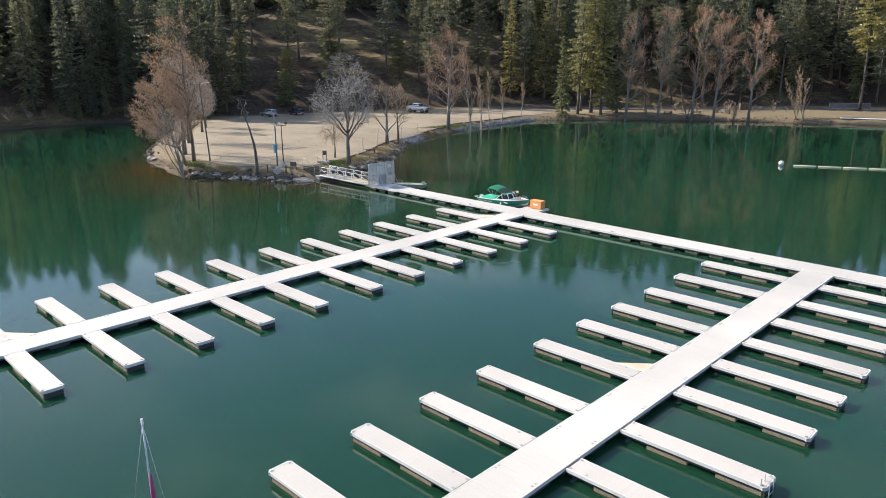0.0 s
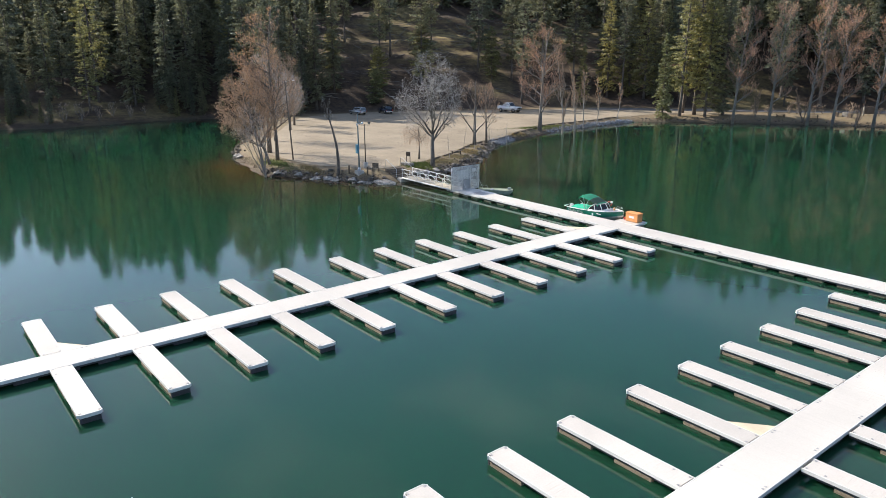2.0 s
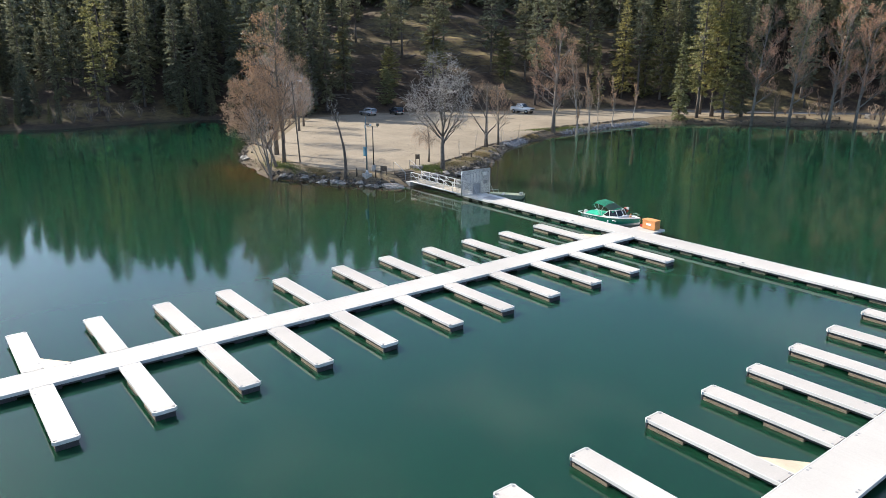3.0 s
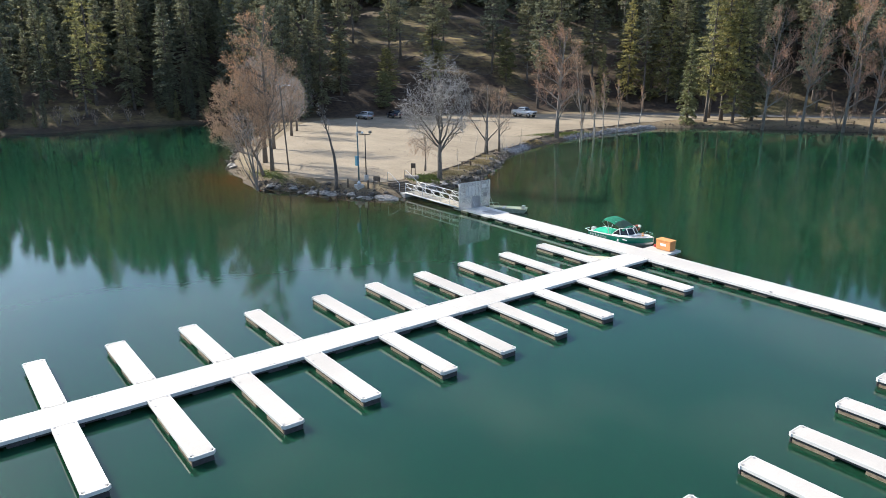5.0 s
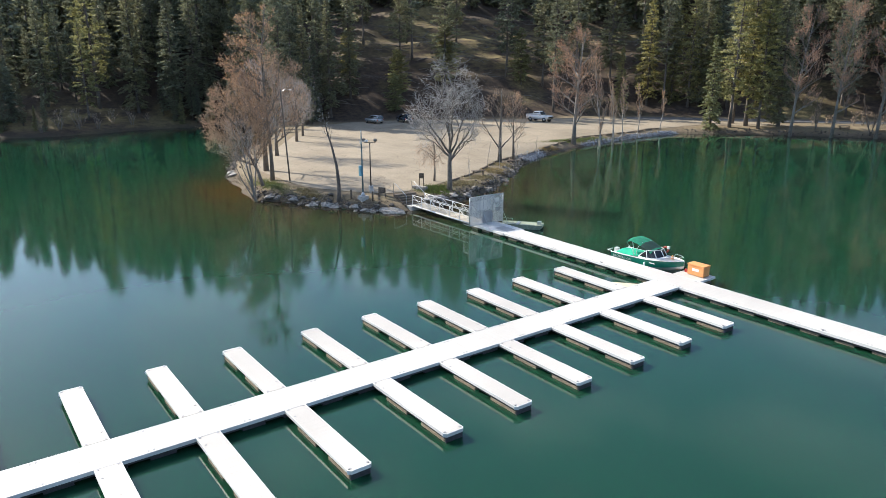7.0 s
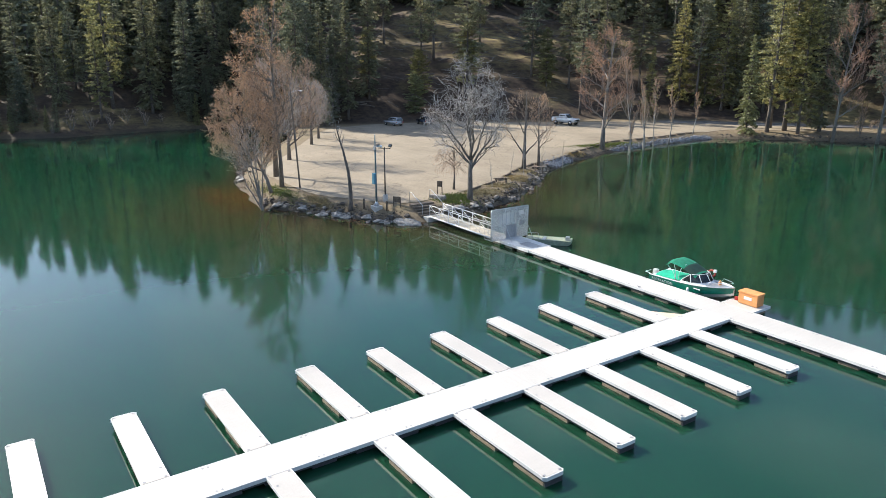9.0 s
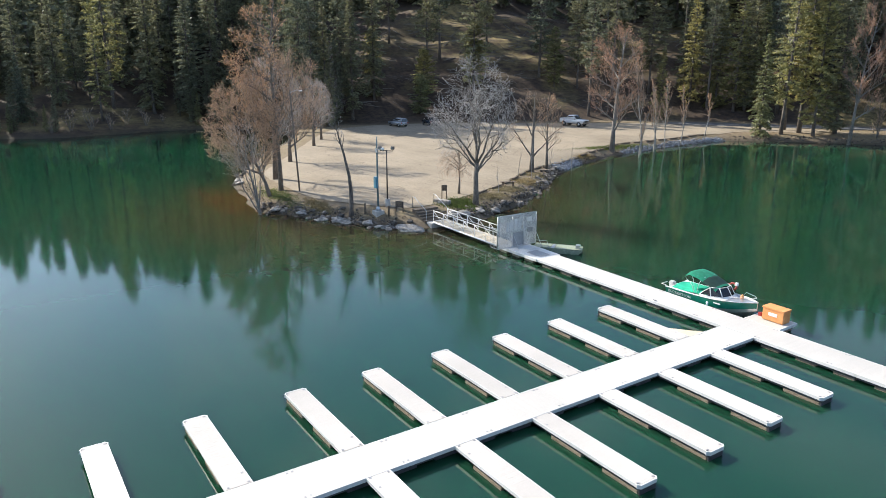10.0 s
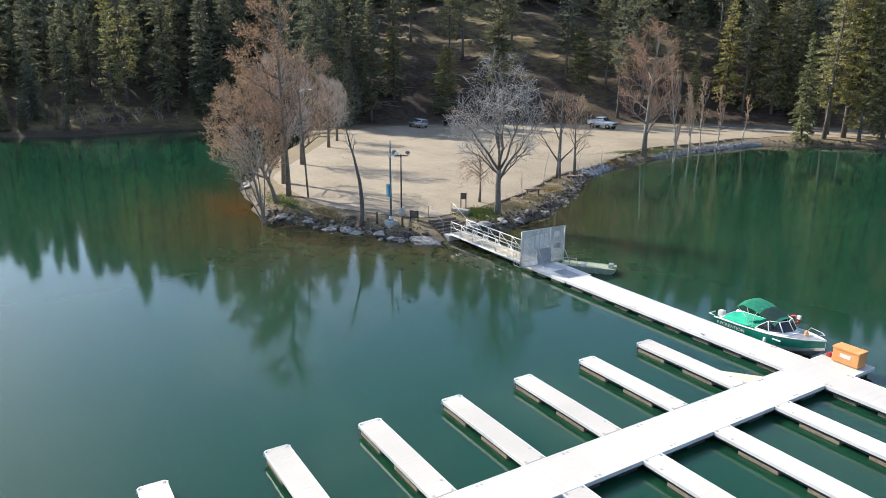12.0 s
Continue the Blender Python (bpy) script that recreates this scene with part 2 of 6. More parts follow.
M_CARW = mat("white_car_paint", (0.74, 0.74, 0.74), (0.8, 0.8, 0.8), 0.25, 2, 0.3, 0.0)
M_CARS = mat("silver_car_paint", (0.42, 0.43, 0.44), (0.5, 0.5, 0.51), 0.25, 2, 0.3, 0.0, metal=0.5)
M_CARD = mat("dark_blue_car_paint", (0.012, 0.018, 0.03), (0.02, 0.028, 0.045), 0.22, 2, 0.3, 0.0)
M_CHROME = mat("chrome_trim", (0.55, 0.55, 0.55), (0.7, 0.7, 0.7), 0.2, 6, metal=1.0, bump=0)
M_ROCK = mat("bank_rock", (0.06, 0.05, 0.042), (0.29, 0.25, 0.21), 0.9, 2.2, 0.6, 0.5, vary="object", amount=0.7)
M_ROCKS = mat("bank_rubble", (0.04, 0.033, 0.026), (0.155, 0.13, 0.105), 0.9, 2.2, 0.6, 0.5, vary="island", amount=0.55)
M_SLATE = mat("blue_grey_riprap", (0.10, 0.105, 0.115), (0.31, 0.32, 0.345), 0.85, 3.0, 0.6, 0.4, vary="island", amount=0.5)
M_PALE = mat("pale_boulder_stone", (0.10, 0.09, 0.08), (0.44, 0.41, 0.37), 0.9, 3.2, 0.8, 0.9)
M_TIMBER = mat("old_timber", (0.075, 0.055, 0.04), (0.2, 0.155, 0.115), 0.9, 6, 0.4, 0.3, vary="object", stretch=(1, 1, 1))
M_POLE_BLUE = mat("teal_painted_pole", (0.12, 0.19, 0.205), (0.19, 0.26, 0.275), 0.5, 6)
M_POLE_DARK = mat("dark_bronze_pole", (0.035, 0.03, 0.028), (0.07, 0.06, 0.05), 0.5, 6)
M_CONC = mat("concrete", (0.38, 0.36, 0.33), (0.55, 0.53, 0.49), 0.9, 5, 0.4, 0.3)
M_ASPHALT = mat("grey_asphalt", (0.07, 0.07, 0.072), (0.13, 0.13, 0.132), 0.9, 6, 0.3, 0.2)
M_LITTER = mat("bank_litter", (0.055, 0.04, 0.026), (0.17, 0.125, 0.08), 0.95, 6, 0.5, 0.3, vary="island", amount=0.5)
M_BARK_PINE = mat("pine_bark", (0.06, 0.05, 0.043), (0.22, 0.185, 0.155), 0.95, 4, 0.5, 0.6, vary="object", amount=0.3, stretch=(3, 3, 0.7))
M_BARK_PALE = mat("pale_grey_bark", (0.20, 0.175, 0.15), (0.48, 0.44, 0.39), 0.9, 5, 0.4, 0.4, stretch=(2, 2, 0.6))
M_BARK_GREY = mat("grey_brown_bark", (0.10, 0.085, 0.07), (0.27, 0.235, 0.2), 0.95, 5, 0.4, 0.5, stretch=(3, 3, 0.6))
M_BARK_MID = mat("weathered_grey_bark", (0.13, 0.115, 0.10), (0.36, 0.32, 0.28), 0.95, 5, 0.4, 0.5, stretch=(3, 3, 0.6))
M_TWIG_WARM = mat("reddish_twigs", (0.34, 0.235, 0.165), (0.56, 0.41, 0.295), 0.9, 5, 0.4, 0.0)
M_TWIG_PALE = mat("pale_twigs", (0.38, 0.34, 0.31), (0.62, 0.57, 0.52), 0.9, 5, 0.4, 0.0)
M_TWIG_RUST = mat("rusty_twigs", (0.34, 0.19, 0.125), (0.56, 0.34, 0.23), 0.9, 5, 0.4, 0.0)
M_NEEDLE = leaf_mat("pine_needles", (0.105, 0.113, 0.079), (0.325, 0.328, 0.205), 0.45)
M_NEEDLE_B = leaf_mat("olive_cedar_foliage", (0.145, 0.148, 0.058), (0.47, 0.435, 0.195), 0.45)
M_LEAF_DRY = leaf_mat("dry_orange_brown_leaves", (0.36, 0.20, 0.11), (0.70, 0.44, 0.27), 0.5, 0.3)
M_GRASS_DRY = leaf_mat("dry_olive_grass", (0.19, 0.145, 0.07), (0.40, 0.315, 0.17), 0.3, 0.5)
M_GRASS = leaf_mat("green_grass_blades", (0.06, 0.09, 0.015), (0.17, 0.2, 0.04), 0.3, 0.5)
M_MAROON = mat("magenta_sail_cover", (0.22, 0.03, 0.10), (0.32, 0.06, 0.16), 0.8, 6)


# ---- building helpers ----
def mesh_of(name, verts, faces, material=None, smooth=False):
    me = bpy.data.meshes.new(name)
    me.from_pydata([tuple(v) for v in verts], [], [tuple(f) for f in faces])
    if material:
        me.materials.append(material)
    if smooth:
        me.polygons.foreach_set("use_smooth", [True] * len(me.polygons))
    me.update()
    return me


def bm_mesh(name, bm, material, smooth=False):
    me = bpy.data.meshes.new(name)
    bm.normal_update()
    bm.to_mesh(me)
    bm.free()
    me.materials.append(material)
    if smooth:
        me.polygons.foreach_set("use_smooth", [True] * len(me.polygons))
    return me


def thing(name, label, category, at=None, group="", kind=""):
    ob = new(name)
    ob.empty_display_size = 0.2
    if at is not None:
        ob.matrix_basis = at
    return tagged(ob, label, category, group, kind)


def part(name, data, parent, label="", at=None, kind=""):
    """A mesh (or a bmesh's mesh) as one object under a thing or a part."""
    ob = new(name, data)
    ob.parent = parent
    if at is not None:
        ob.matrix_basis = at
    return tagged(ob, label=label, kind=kind)


def box(bm, x0, x1, y0, y1, z0, z1, bevel=0.0):
    r = bmesh.ops.create_cube(bm, size=1, matrix=Matrix.Translation(((x0 + x1) / 2, (y0 + y1) / 2, (z0 + z1) / 2)) @ Matrix.Diagonal((x1 - x0, y1 - y0, z1 - z0, 1)))
    if bevel:
        edges = list({e for v in r["verts"] for e in v.link_edges})
        bmesh.ops.bevel(bm, geom=edges, offset=bevel, segments=2, affect="EDGES", profile=0.7)
    return bm


def box_mesh(name, material, dims, bevel=0.0):
    return bm_mesh(name, box(bmesh.new(), *dims, bevel), material)


def boxes_mesh(name, material, many):
    """Plain boxes joined, quickly."""
    v, f = [], []
    for x0, x1, y0, y1, z0, z1 in many:
        k = len(v)
        v += [(x0, y0, z0), (x1, y0, z0), (x1, y1, z0), (x0, y1, z0), (x0, y0, z1), (x1, y0, z1), (x1, y1, z1), (x0, y1, z1)]
        f += [(k, k + 3, k + 2, k + 1), (k + 4, k + 5, k + 6, k + 7), (k, k + 1, k + 5, k + 4), (k + 1, k + 2, k + 6, k + 5), (k + 2, k + 3, k + 7, k + 6), (k + 3, k, k + 4, k + 7)]
    return mesh_of(name, v, f, material)


def tube(verts, faces, pts, radii, sides=6):
    """A tapered tube along points, added to the lists."""
    k0 = len(verts)
    n = len(pts)
    for i, (p, r) in enumerate(zip(pts, radii)):
        d = Vector(pts[min(i + 1, n - 1)]) - Vector(pts[max(i - 1, 0)])
        if d.length < 1e-6:
            d = Vector((0, 0, 1))
        d.normalize()
        a = d.cross(Vector((0.31, 0.95, 0.05)) if abs(d.y) < 0.9 else Vector((1, 0, 0))).normalized()
        b = d.cross(a)
        for s in range(sides):
            t = 2 * math.pi * s / sides
            q = Vector(p) + (a * math.cos(t) + b * math.sin(t)) * r
            verts.append((q.x, q.y, q.z))
    for i in range(n - 1):
        for s in range(sides):
            t = (s + 1) % sides
            faces.append((k0 + i * sides + s, k0 + i * sides + t, k0 + (i + 1) * sides + t, k0 + (i + 1) * sides + s))
    faces.append(tuple(k0 + (n - 1) * sides + s for s in range(sides)))
    faces.append(tuple(k0 + s for s in reversed(range(sides))))


def tube_mesh(name, material, runs, sides=8):
    v, f = [], []
    for pts, r in runs:
        tube(v, f, pts, [r] * len(pts) if isinstance(r, (int, float)) else r, sides)
    return mesh_of(name, v, f, material, True)


# ---- the lie of the land ----
SHORE = np.array([(-200, -260), (-150, -120), (-141, -60), (-134, -32), (-129, -20), (-131, -5), (-130, 8), (-124, 16), (-113, 18), (-103, 14.5), (-92, 6.5), (-80, -1), (-70, -6.5),
                  (-62, -9.3), (-54, -10.9), (-48, -11.6), (-44.8, -9.4), (-41.8, -8.1), (-38.2, -6), (-36.3, -5.3), (-33.9, -3), (-32.3, -1.4), (-32.2, 4), (-33.6, 8), (-35.2, 12.8),
                  (-40.9, 21.3), (-49, 31.2), (-52.5, 38.6), (-54.5, 46), (-57, 55), (-57.9, 66), (-57.8, 81), (-52.5, 86.5), (-46, 92.5), (-36, 100), (-25.5, 107.2), (-15, 112.4),
                  (-5, 117), (10, 122), (45, 133), (130, 150), (300, 120), (360, -200), (100, -420)], float)
FOOT = np.array([(-206, -260), (-155, -122), (-144, -61), (-137, -32), (-132, -20), (-134, -5), (-133, 9), (-128, 22), (-111, 27), (-107, 34), (-105, 44), (-97, 58), (-91, 70),
                 (-86, 82), (-78, 93), (-68, 102), (-55, 111), (-43, 121), (-31, 132), (-19, 147), (2, 157), (50, 170), (140, 185), (330, 150), (400, -220), (110, -460)], float)
LOT = np.array([(-63, -5.4), (-52, -6.6), (-46, -6.2), (-38.5, -2.6), (-36, 0.2), (-36.6, 4), (-38.2, 8.6), (-41.2, 15), (-48.3, 25.6), (-53.2, 37), (-57, 46), (-59.8, 54), (-60.3, 67),
                (-60.6, 78), (-57, 88), (-47, 97), (-46, 101), (-64, 96), (-76, 86), (-84, 74), (-91, 62), (-99, 50), (-104.5, 38), (-104.5, 28), (-100.5, 20.5), (-85, 9.2), (-71.5, 0.2)], float)


def signed(poly, px, py):
    """Distance to a closed outline, negative inside."""
    best = np.full(px.shape, 1e9)
    inside = np.zeros(px.shape, bool)
    for (ax, ay), (bx, by) in zip(poly, np.roll(poly, -1, 0)):
        dx, dy = bx - ax, by - ay
        t = np.clip(((px - ax) * dx + (py - ay) * dy) / (dx * dx + dy * dy), 0, 1)
        best = np.minimum(best, (px - ax - t * dx) ** 2 + (py - ay - t * dy) ** 2)
        cross = ((ay > py) != (by > py)) & (px < dx * (py - ay) / (dy if dy else 1e-9) + ax)
        inside ^= cross
    return np.where(inside, -1, 1) * np.sqrt(best)


def wave(x, y, s, seed=0.0):
    return (np.sin(x / s + seed) * np.cos(y / s * 1.13 - seed * 2) + 0.5 * np.sin(x / s * 2.3 - y / s * 1.7 + seed * 3)) / 1.5


def height(x, y):
    x, y = np.asarray(x, float), np.asarray(y, float)
    d = signed(SHORE, x, y) + 0.5 * wave(x, y, 2.6, 1.0)
    h = signed(FOOT, x, y)
    lot = signed(LOT, x, y)
    bank = np.where(d < 0, np.maximum(-6, 0.33 * d), 1.35 * (1 - np.exp(-np.maximum(d, 0) / 1.7)))
    rough = np.clip(lot / 2.5, 0, 1) * np.clip(d / 2, 0, 1)
    z = bank + 0.10 * rough * wave(x, y, 1.9, 0.4)
    up = np.maximum(h, 0)
    slope = 0.50 + 0.06 * wave(x, y, 38, 2.0)
    rise = slope * up * (1 - 0.55 * np.exp(-up / 7))
    # the cove's ridge climbs from the south end towards the lot, the far side climbs higher still
    cap = 3.5 + 13 * np.clip((y + 26) / 34, 0, 1) + 9 * np.clip((y - 30) / 50, 0, 1) + 20 * np.clip((y - 85) / 40, 0, 1)
    rise = np.where(rise > cap, cap + (rise - cap) * 0.22, rise)
    # old terraces across the open slope behind the lot
    open_slope = np.clip((rise - 3) / 4, 0, 1) * np.clip((y - 20) / 15, 0, 1) * np.clip((130 - y) / 20, 0, 1)
    rise = rise - open_slope * 0.62 * np.sin(rise * 2 * np.pi / 4.4 + 1.6 * wave(x, y, 17, 0.3)) * 4.4 / (2 * np.pi)
    z = z + rise + np.clip(up / 10, 0, 1) * (0.8 * wave(x, y, 9, 0.7) + 0.25 * wave(x, y, 3.1, 0.2))
    return z


def zat(x, y):
    return float(height(np.array([x]), np.array([y]))[0])


def axis(lo, hi, a, b, fine, grow=1.22):
    """Grid lines: even between a and b, wider and wider beyond."""
    mid = list(np.arange(a, b + 1e-6, fine))
    out, s = [], fine
    v = b
    while v < hi:
        s *= grow
        v += s
        out.append(v)
    low, s, v = [], fine, a
    while v > lo:
        s *= grow
        v -= s
        low.append(v)
    return np.array(low[::-1] + mid + out)


def sheet(name, xs, ys, zfun, material):
    gx, gy = np.meshgrid(xs, ys)
    px, py = gx.ravel(), gy.ravel()
    pz = zfun(px, py)
    w, h = len(xs), len(ys)
    i = np.arange(w * h).reshape(h, w)
    quads = np.stack([i[:-1, :-1], i[:-1, 1:], i[1:, 1:], i[1:, :-1]], -1).reshape(-1, 4)
    me = bpy.data.meshes.new(name)
    me.vertices.add(len(px))
    me.vertices.foreach_set("co", np.stack([px, py, pz], 1).ravel())
    me.loops.add(quads.size)
    me.loops.foreach_set("vertex_index", quads.ravel().astype(np.int32))
    me.polygons.add(len(quads))
    me.polygons.foreach_set("loop_start", (np.arange(len(quads)) * 4).astype(np.int32))
    me.polygons.foreach_set("use_smooth", np.ones(len(quads), bool))
    me.update()
    me.validate()
    me.materials.append(material)
    return me, px, py


def floats_on(me, name, values):
    me.attributes.new(name, "FLOAT", "POINT").data.foreach_set("value", np.asarray(values, np.float32))


me, px, py = sheet("ground", axis(-1500, 1500, -140, 12, 0.9), axis(-1500, 1500, -26, 150, 0.9), height, M_GROUND)
# cove bank gets the dark forest floor tone in place of its shade
floats_on(me, "hill", np.clip(signed(FOOT, px, py) / 3 + 0.6 + 2.0 * ((px < -117) & (py < 20)), 0, 1))
# second spot puts the cove bank's sunlit patch into the grass colour
floats_on(me, "meadow", np.exp(-((((px + 116) * 0.43 + (py - 86) * 0.90) / 36) ** 2 + (((px + 118) * 0.90 - (py - 86) * 0.43) / 11) ** 2) ** 2) + np.exp(-(((px + 137) / 6) ** 2 + ((py + 16) / 16) ** 2)))
floats_on(me, "wet", np.clip(0.7 - signed(SHORE, px, py) / 1.8, 0, 1))
floats_on(me, "turf", np.clip(signed(LOT, px, py) / 0.7, 0, 1) * np.clip((signed(SHORE, px, py) - 0.8) / 0.8, 0, 1))
ground = tagged(new("ground", me), "brown soil bank and forest floor with dry grass patches", "ground", kind="structure")

me, px, py = sheet("water", axis(-420, 420, -140, 40, 1.5), axis(-480, 300, -50, 130, 1.5), lambda x, y: x * 0, M_WATER)
sd = -(signed(SHORE, px, py))
shelf = np.exp(-((px + 42) / 28) ** 2 - ((py - 4) / 30) ** 2)
floats_on(me, "bed", np.maximum(0.85 * np.clip(1 - sd / 5.5, 0, 1) ** 1.2, np.clip(1.15 * shelf * np.exp(-(np.maximum(sd, 0) / 12) ** 1.5), 0, 1)))
silt = np.maximum(np.exp(-(((px + 55) / 7.5) ** 2 + ((py + 12.6) / 3.4) ** 2)), 0.28 * np.exp(-(((px + 46) / 13) ** 2 + ((py + 16) / 7) ** 2)))
floats_on(me, "silt", np.clip(0.6 * silt, 0, 1))
water = tagged(new("water", me), "calm deep green lake water with clear reflections", "lake", kind="structure")


def draped(name, outline_fn, xs, ys, lift, material, label, category):
    """A thin paved layer on the ground inside an outline."""
    gx, gy = np.meshgrid(xs, ys)
    inside = outline_fn(gx.ravel(), gy.ravel()) < 0
    pz = height(gx.ravel(), gy.ravel()) + lift
    w = len(xs)
    idx = -np.ones(gx.size, int)
    verts, faces = [], []
    keep = inside.reshape(gx.shape)
    cells = np.argwhere(keep[:-1, :-1] & keep[:-1, 1:] & keep[1:, 1:] & keep[1:, :-1])
    fx, fy = gx.ravel(), gy.ravel()
    for r, c in cells:
        f = []
        for k in (r * w + c, r * w + c + 1, (r + 1) * w + c + 1, (r + 1) * w + c):
            if idx[k] < 0:
                idx[k] = len(verts)
                verts.append((fx[k], fy[k], pz[k]))
            f.append(idx[k])
        faces.append(f)
    me = mesh_of(name, verts, faces, material, True)
    return tagged(new(name, me), label, category, kind="structure")


def parking_lot():
    """The paved sheet inside its smooth, slightly ragged outline."""
    rim, n = [], len(LOT)
    for i in range(n):
        a, b, c, d = (Vector((*LOT[(i + k) % n], 0)) for k in (-1, 0, 1, 2))
        steps = max(2, int((c - b).length / 0.45))
        for k in range(steps):
            t = k / steps
            p = 0.5 * (2 * b + (c - a) * t + (2 * a - 5 * b + 4 * c - d) * t * t + (3 * b - a - 3 * c + d) * t ** 3)
            w = 0.16 * noise.noise(Vector((p.x * 0.9, p.y * 0.9, 3.0)))
            rim.append(Vector((p.x + w, p.y + w)))
    gx, gy = np.meshgrid(np.arange(-106, -34, 1.5), np.arange(-9, 104, 1.5))
    gx, gy = gx.ravel(), gy.ravel()
    keep = signed(np.array([tuple(p) for p in rim]), gx, gy) < -0.8
    pts = rim + [Vector((float(x), float(y))) for x, y in zip(gx[keep], gy[keep])]
    k = len(rim)
    out = mathutils.geometry.delaunay_2d_cdt(pts, [(i, (i + 1) % k) for i in range(k)], [], 1, 1e-5)
    xy = np.array([tuple(p) for p in out[0]])
    z = height(xy[:, 0], xy[:, 1]) + 0.05
    me = mesh_of("parking_lot", [(x, y, h) for (x, y), h in zip(xy.tolist(), z.tolist())], out[2], M_LOT, True)
    return tagged(new("parking_lot", me), "wide sun-bleached tan paved parking lot, cracked and empty", "parking lot", kind="structure")


parking_lot()


def road_side(x, y):
    pts = np.array([(-74, 88), (-58, 101), (-44, 112), (-31, 123), (-18, 136), (2, 146), (40, 158)], float)
    best = np.full(x.shape, 1e9)
    for (ax, ay), (bx, by) in zip(pts[:-1], pts[1:]):
        dx, dy = bx - ax, by - ay
        t = np.clip(((x - ax) * dx + (y - ay) * dy) / (dx * dx + dy * dy), 0, 1)
        best = np.minimum(best, np.hypot(x - ax - t * dx, y - ay - t * dy))
    return best - 3.3


draped("road", road_side, np.arange(-80, 45, 0.6), np.arange(84, 164, 0.6), 0.09, M_ASPHALT, "grey asphalt access road in forest shade", "road")

# ---- floating docks ----
DECK = 0.45


def finger_dock():
    """A finger pier 6.2 m long: outer end at x = 0, root at x = 6.2, 1.06 m wide, its far edge on y = 0."""
    L, W = 6.2, 1.06
    ob = thing("finger_dock", "white slatted floating finger dock on tan floats", "dock", group="finger docks")
    rnd = random.Random(5)
    boards, n = [], 44
    step = (L - 0.1) / n
    for i in range(n):
        x = 0.05 + i * step
        dz = rnd.uniform(-0.001, 0.001)
        cut = 0.07 if i == 0 else 0.0
        boards.append((x + 0.001, x + step - 0.001, -W + 0.045 + cut, -0.045 - cut, DECK - 0.045, DECK + dz))
    part("decking", boxes_mesh("decking", M_DECK, boards), ob, kind="stuff")
    bm = bmesh.new()
    box(bm, 0.1, L, -W, -W + 0.04, DECK - 0.15, DECK + 0.006, 0.012)
    box(bm, 0.1, L, -0.04, 0, DECK - 0.15, DECK + 0.006, 0.012)
    box(bm, -0.03, 0.03, -W + 0.1, -0.1, DECK - 0.17, DECK + 0.006, 0.012)
    for sgn, yc in ((1, -0.055), (-1, -W + 0.055)):
        k = len(bm.verts)
        box(bm, -0.1, 0.1, -0.03, 0.03, DECK - 0.165, DECK + 0.005, 0.01)
        bm.verts.ensure_lookup_table()
        bmesh.ops.transform(bm, matrix=pose(0.055, yc, 0, 0, 0, 45 * sgn), verts=bm.verts[k:])
    part("fascia", bm_mesh("fascia", bm, M_FRAME), ob, "white edge boards")
    # beams reach low so their dark colour fills the shaded gap above the floats
    part("beam", boxes_mesh("beam", M_BEAM, [(0.1, L, -W + 0.09, -W + 0.17, DECK - 0.29, DECK - 0.05), (0.1, L, -0.17, -0.09, DECK - 0.29, DECK - 0.05)]), ob, "dark beams that also fill the shaded gap under the deck")
    fl = box_mesh("float", M_FLOAT, (0, 1.8, -W + 0.07, -0.07, -0.2, DECK - 0.30), 0.02)
    for x in (0.14, 3.15):
        part("float", fl, ob, "weathered tan float", pose(x, 0, 0))
    # dark block put in for the shade below the outer lip
    part("end_bumper", box_mesh("end_bumper", M_BEAM, (0.02, 0.1, -W + 0.07, -0.07, -0.02, DECK - 0.12), 0.02), ob, "dark block for the shade under the outer lip")
    bolt = box_mesh("corner_plate", M_BOLT, (-0.045, 0.045, -0.045, 0.045, 0, 0.012), 0.006)
    for x, y in ((0.16, -W + 0.14), (0.16, -0.14), (5.35, -0.16), (L - 0.14, -0.14), (L - 0.14, -W + 0.14)):
        part("corner_plate", bolt, ob, "dull steel corner plate", pose(x, y, DECK + 0.004))
    return ob


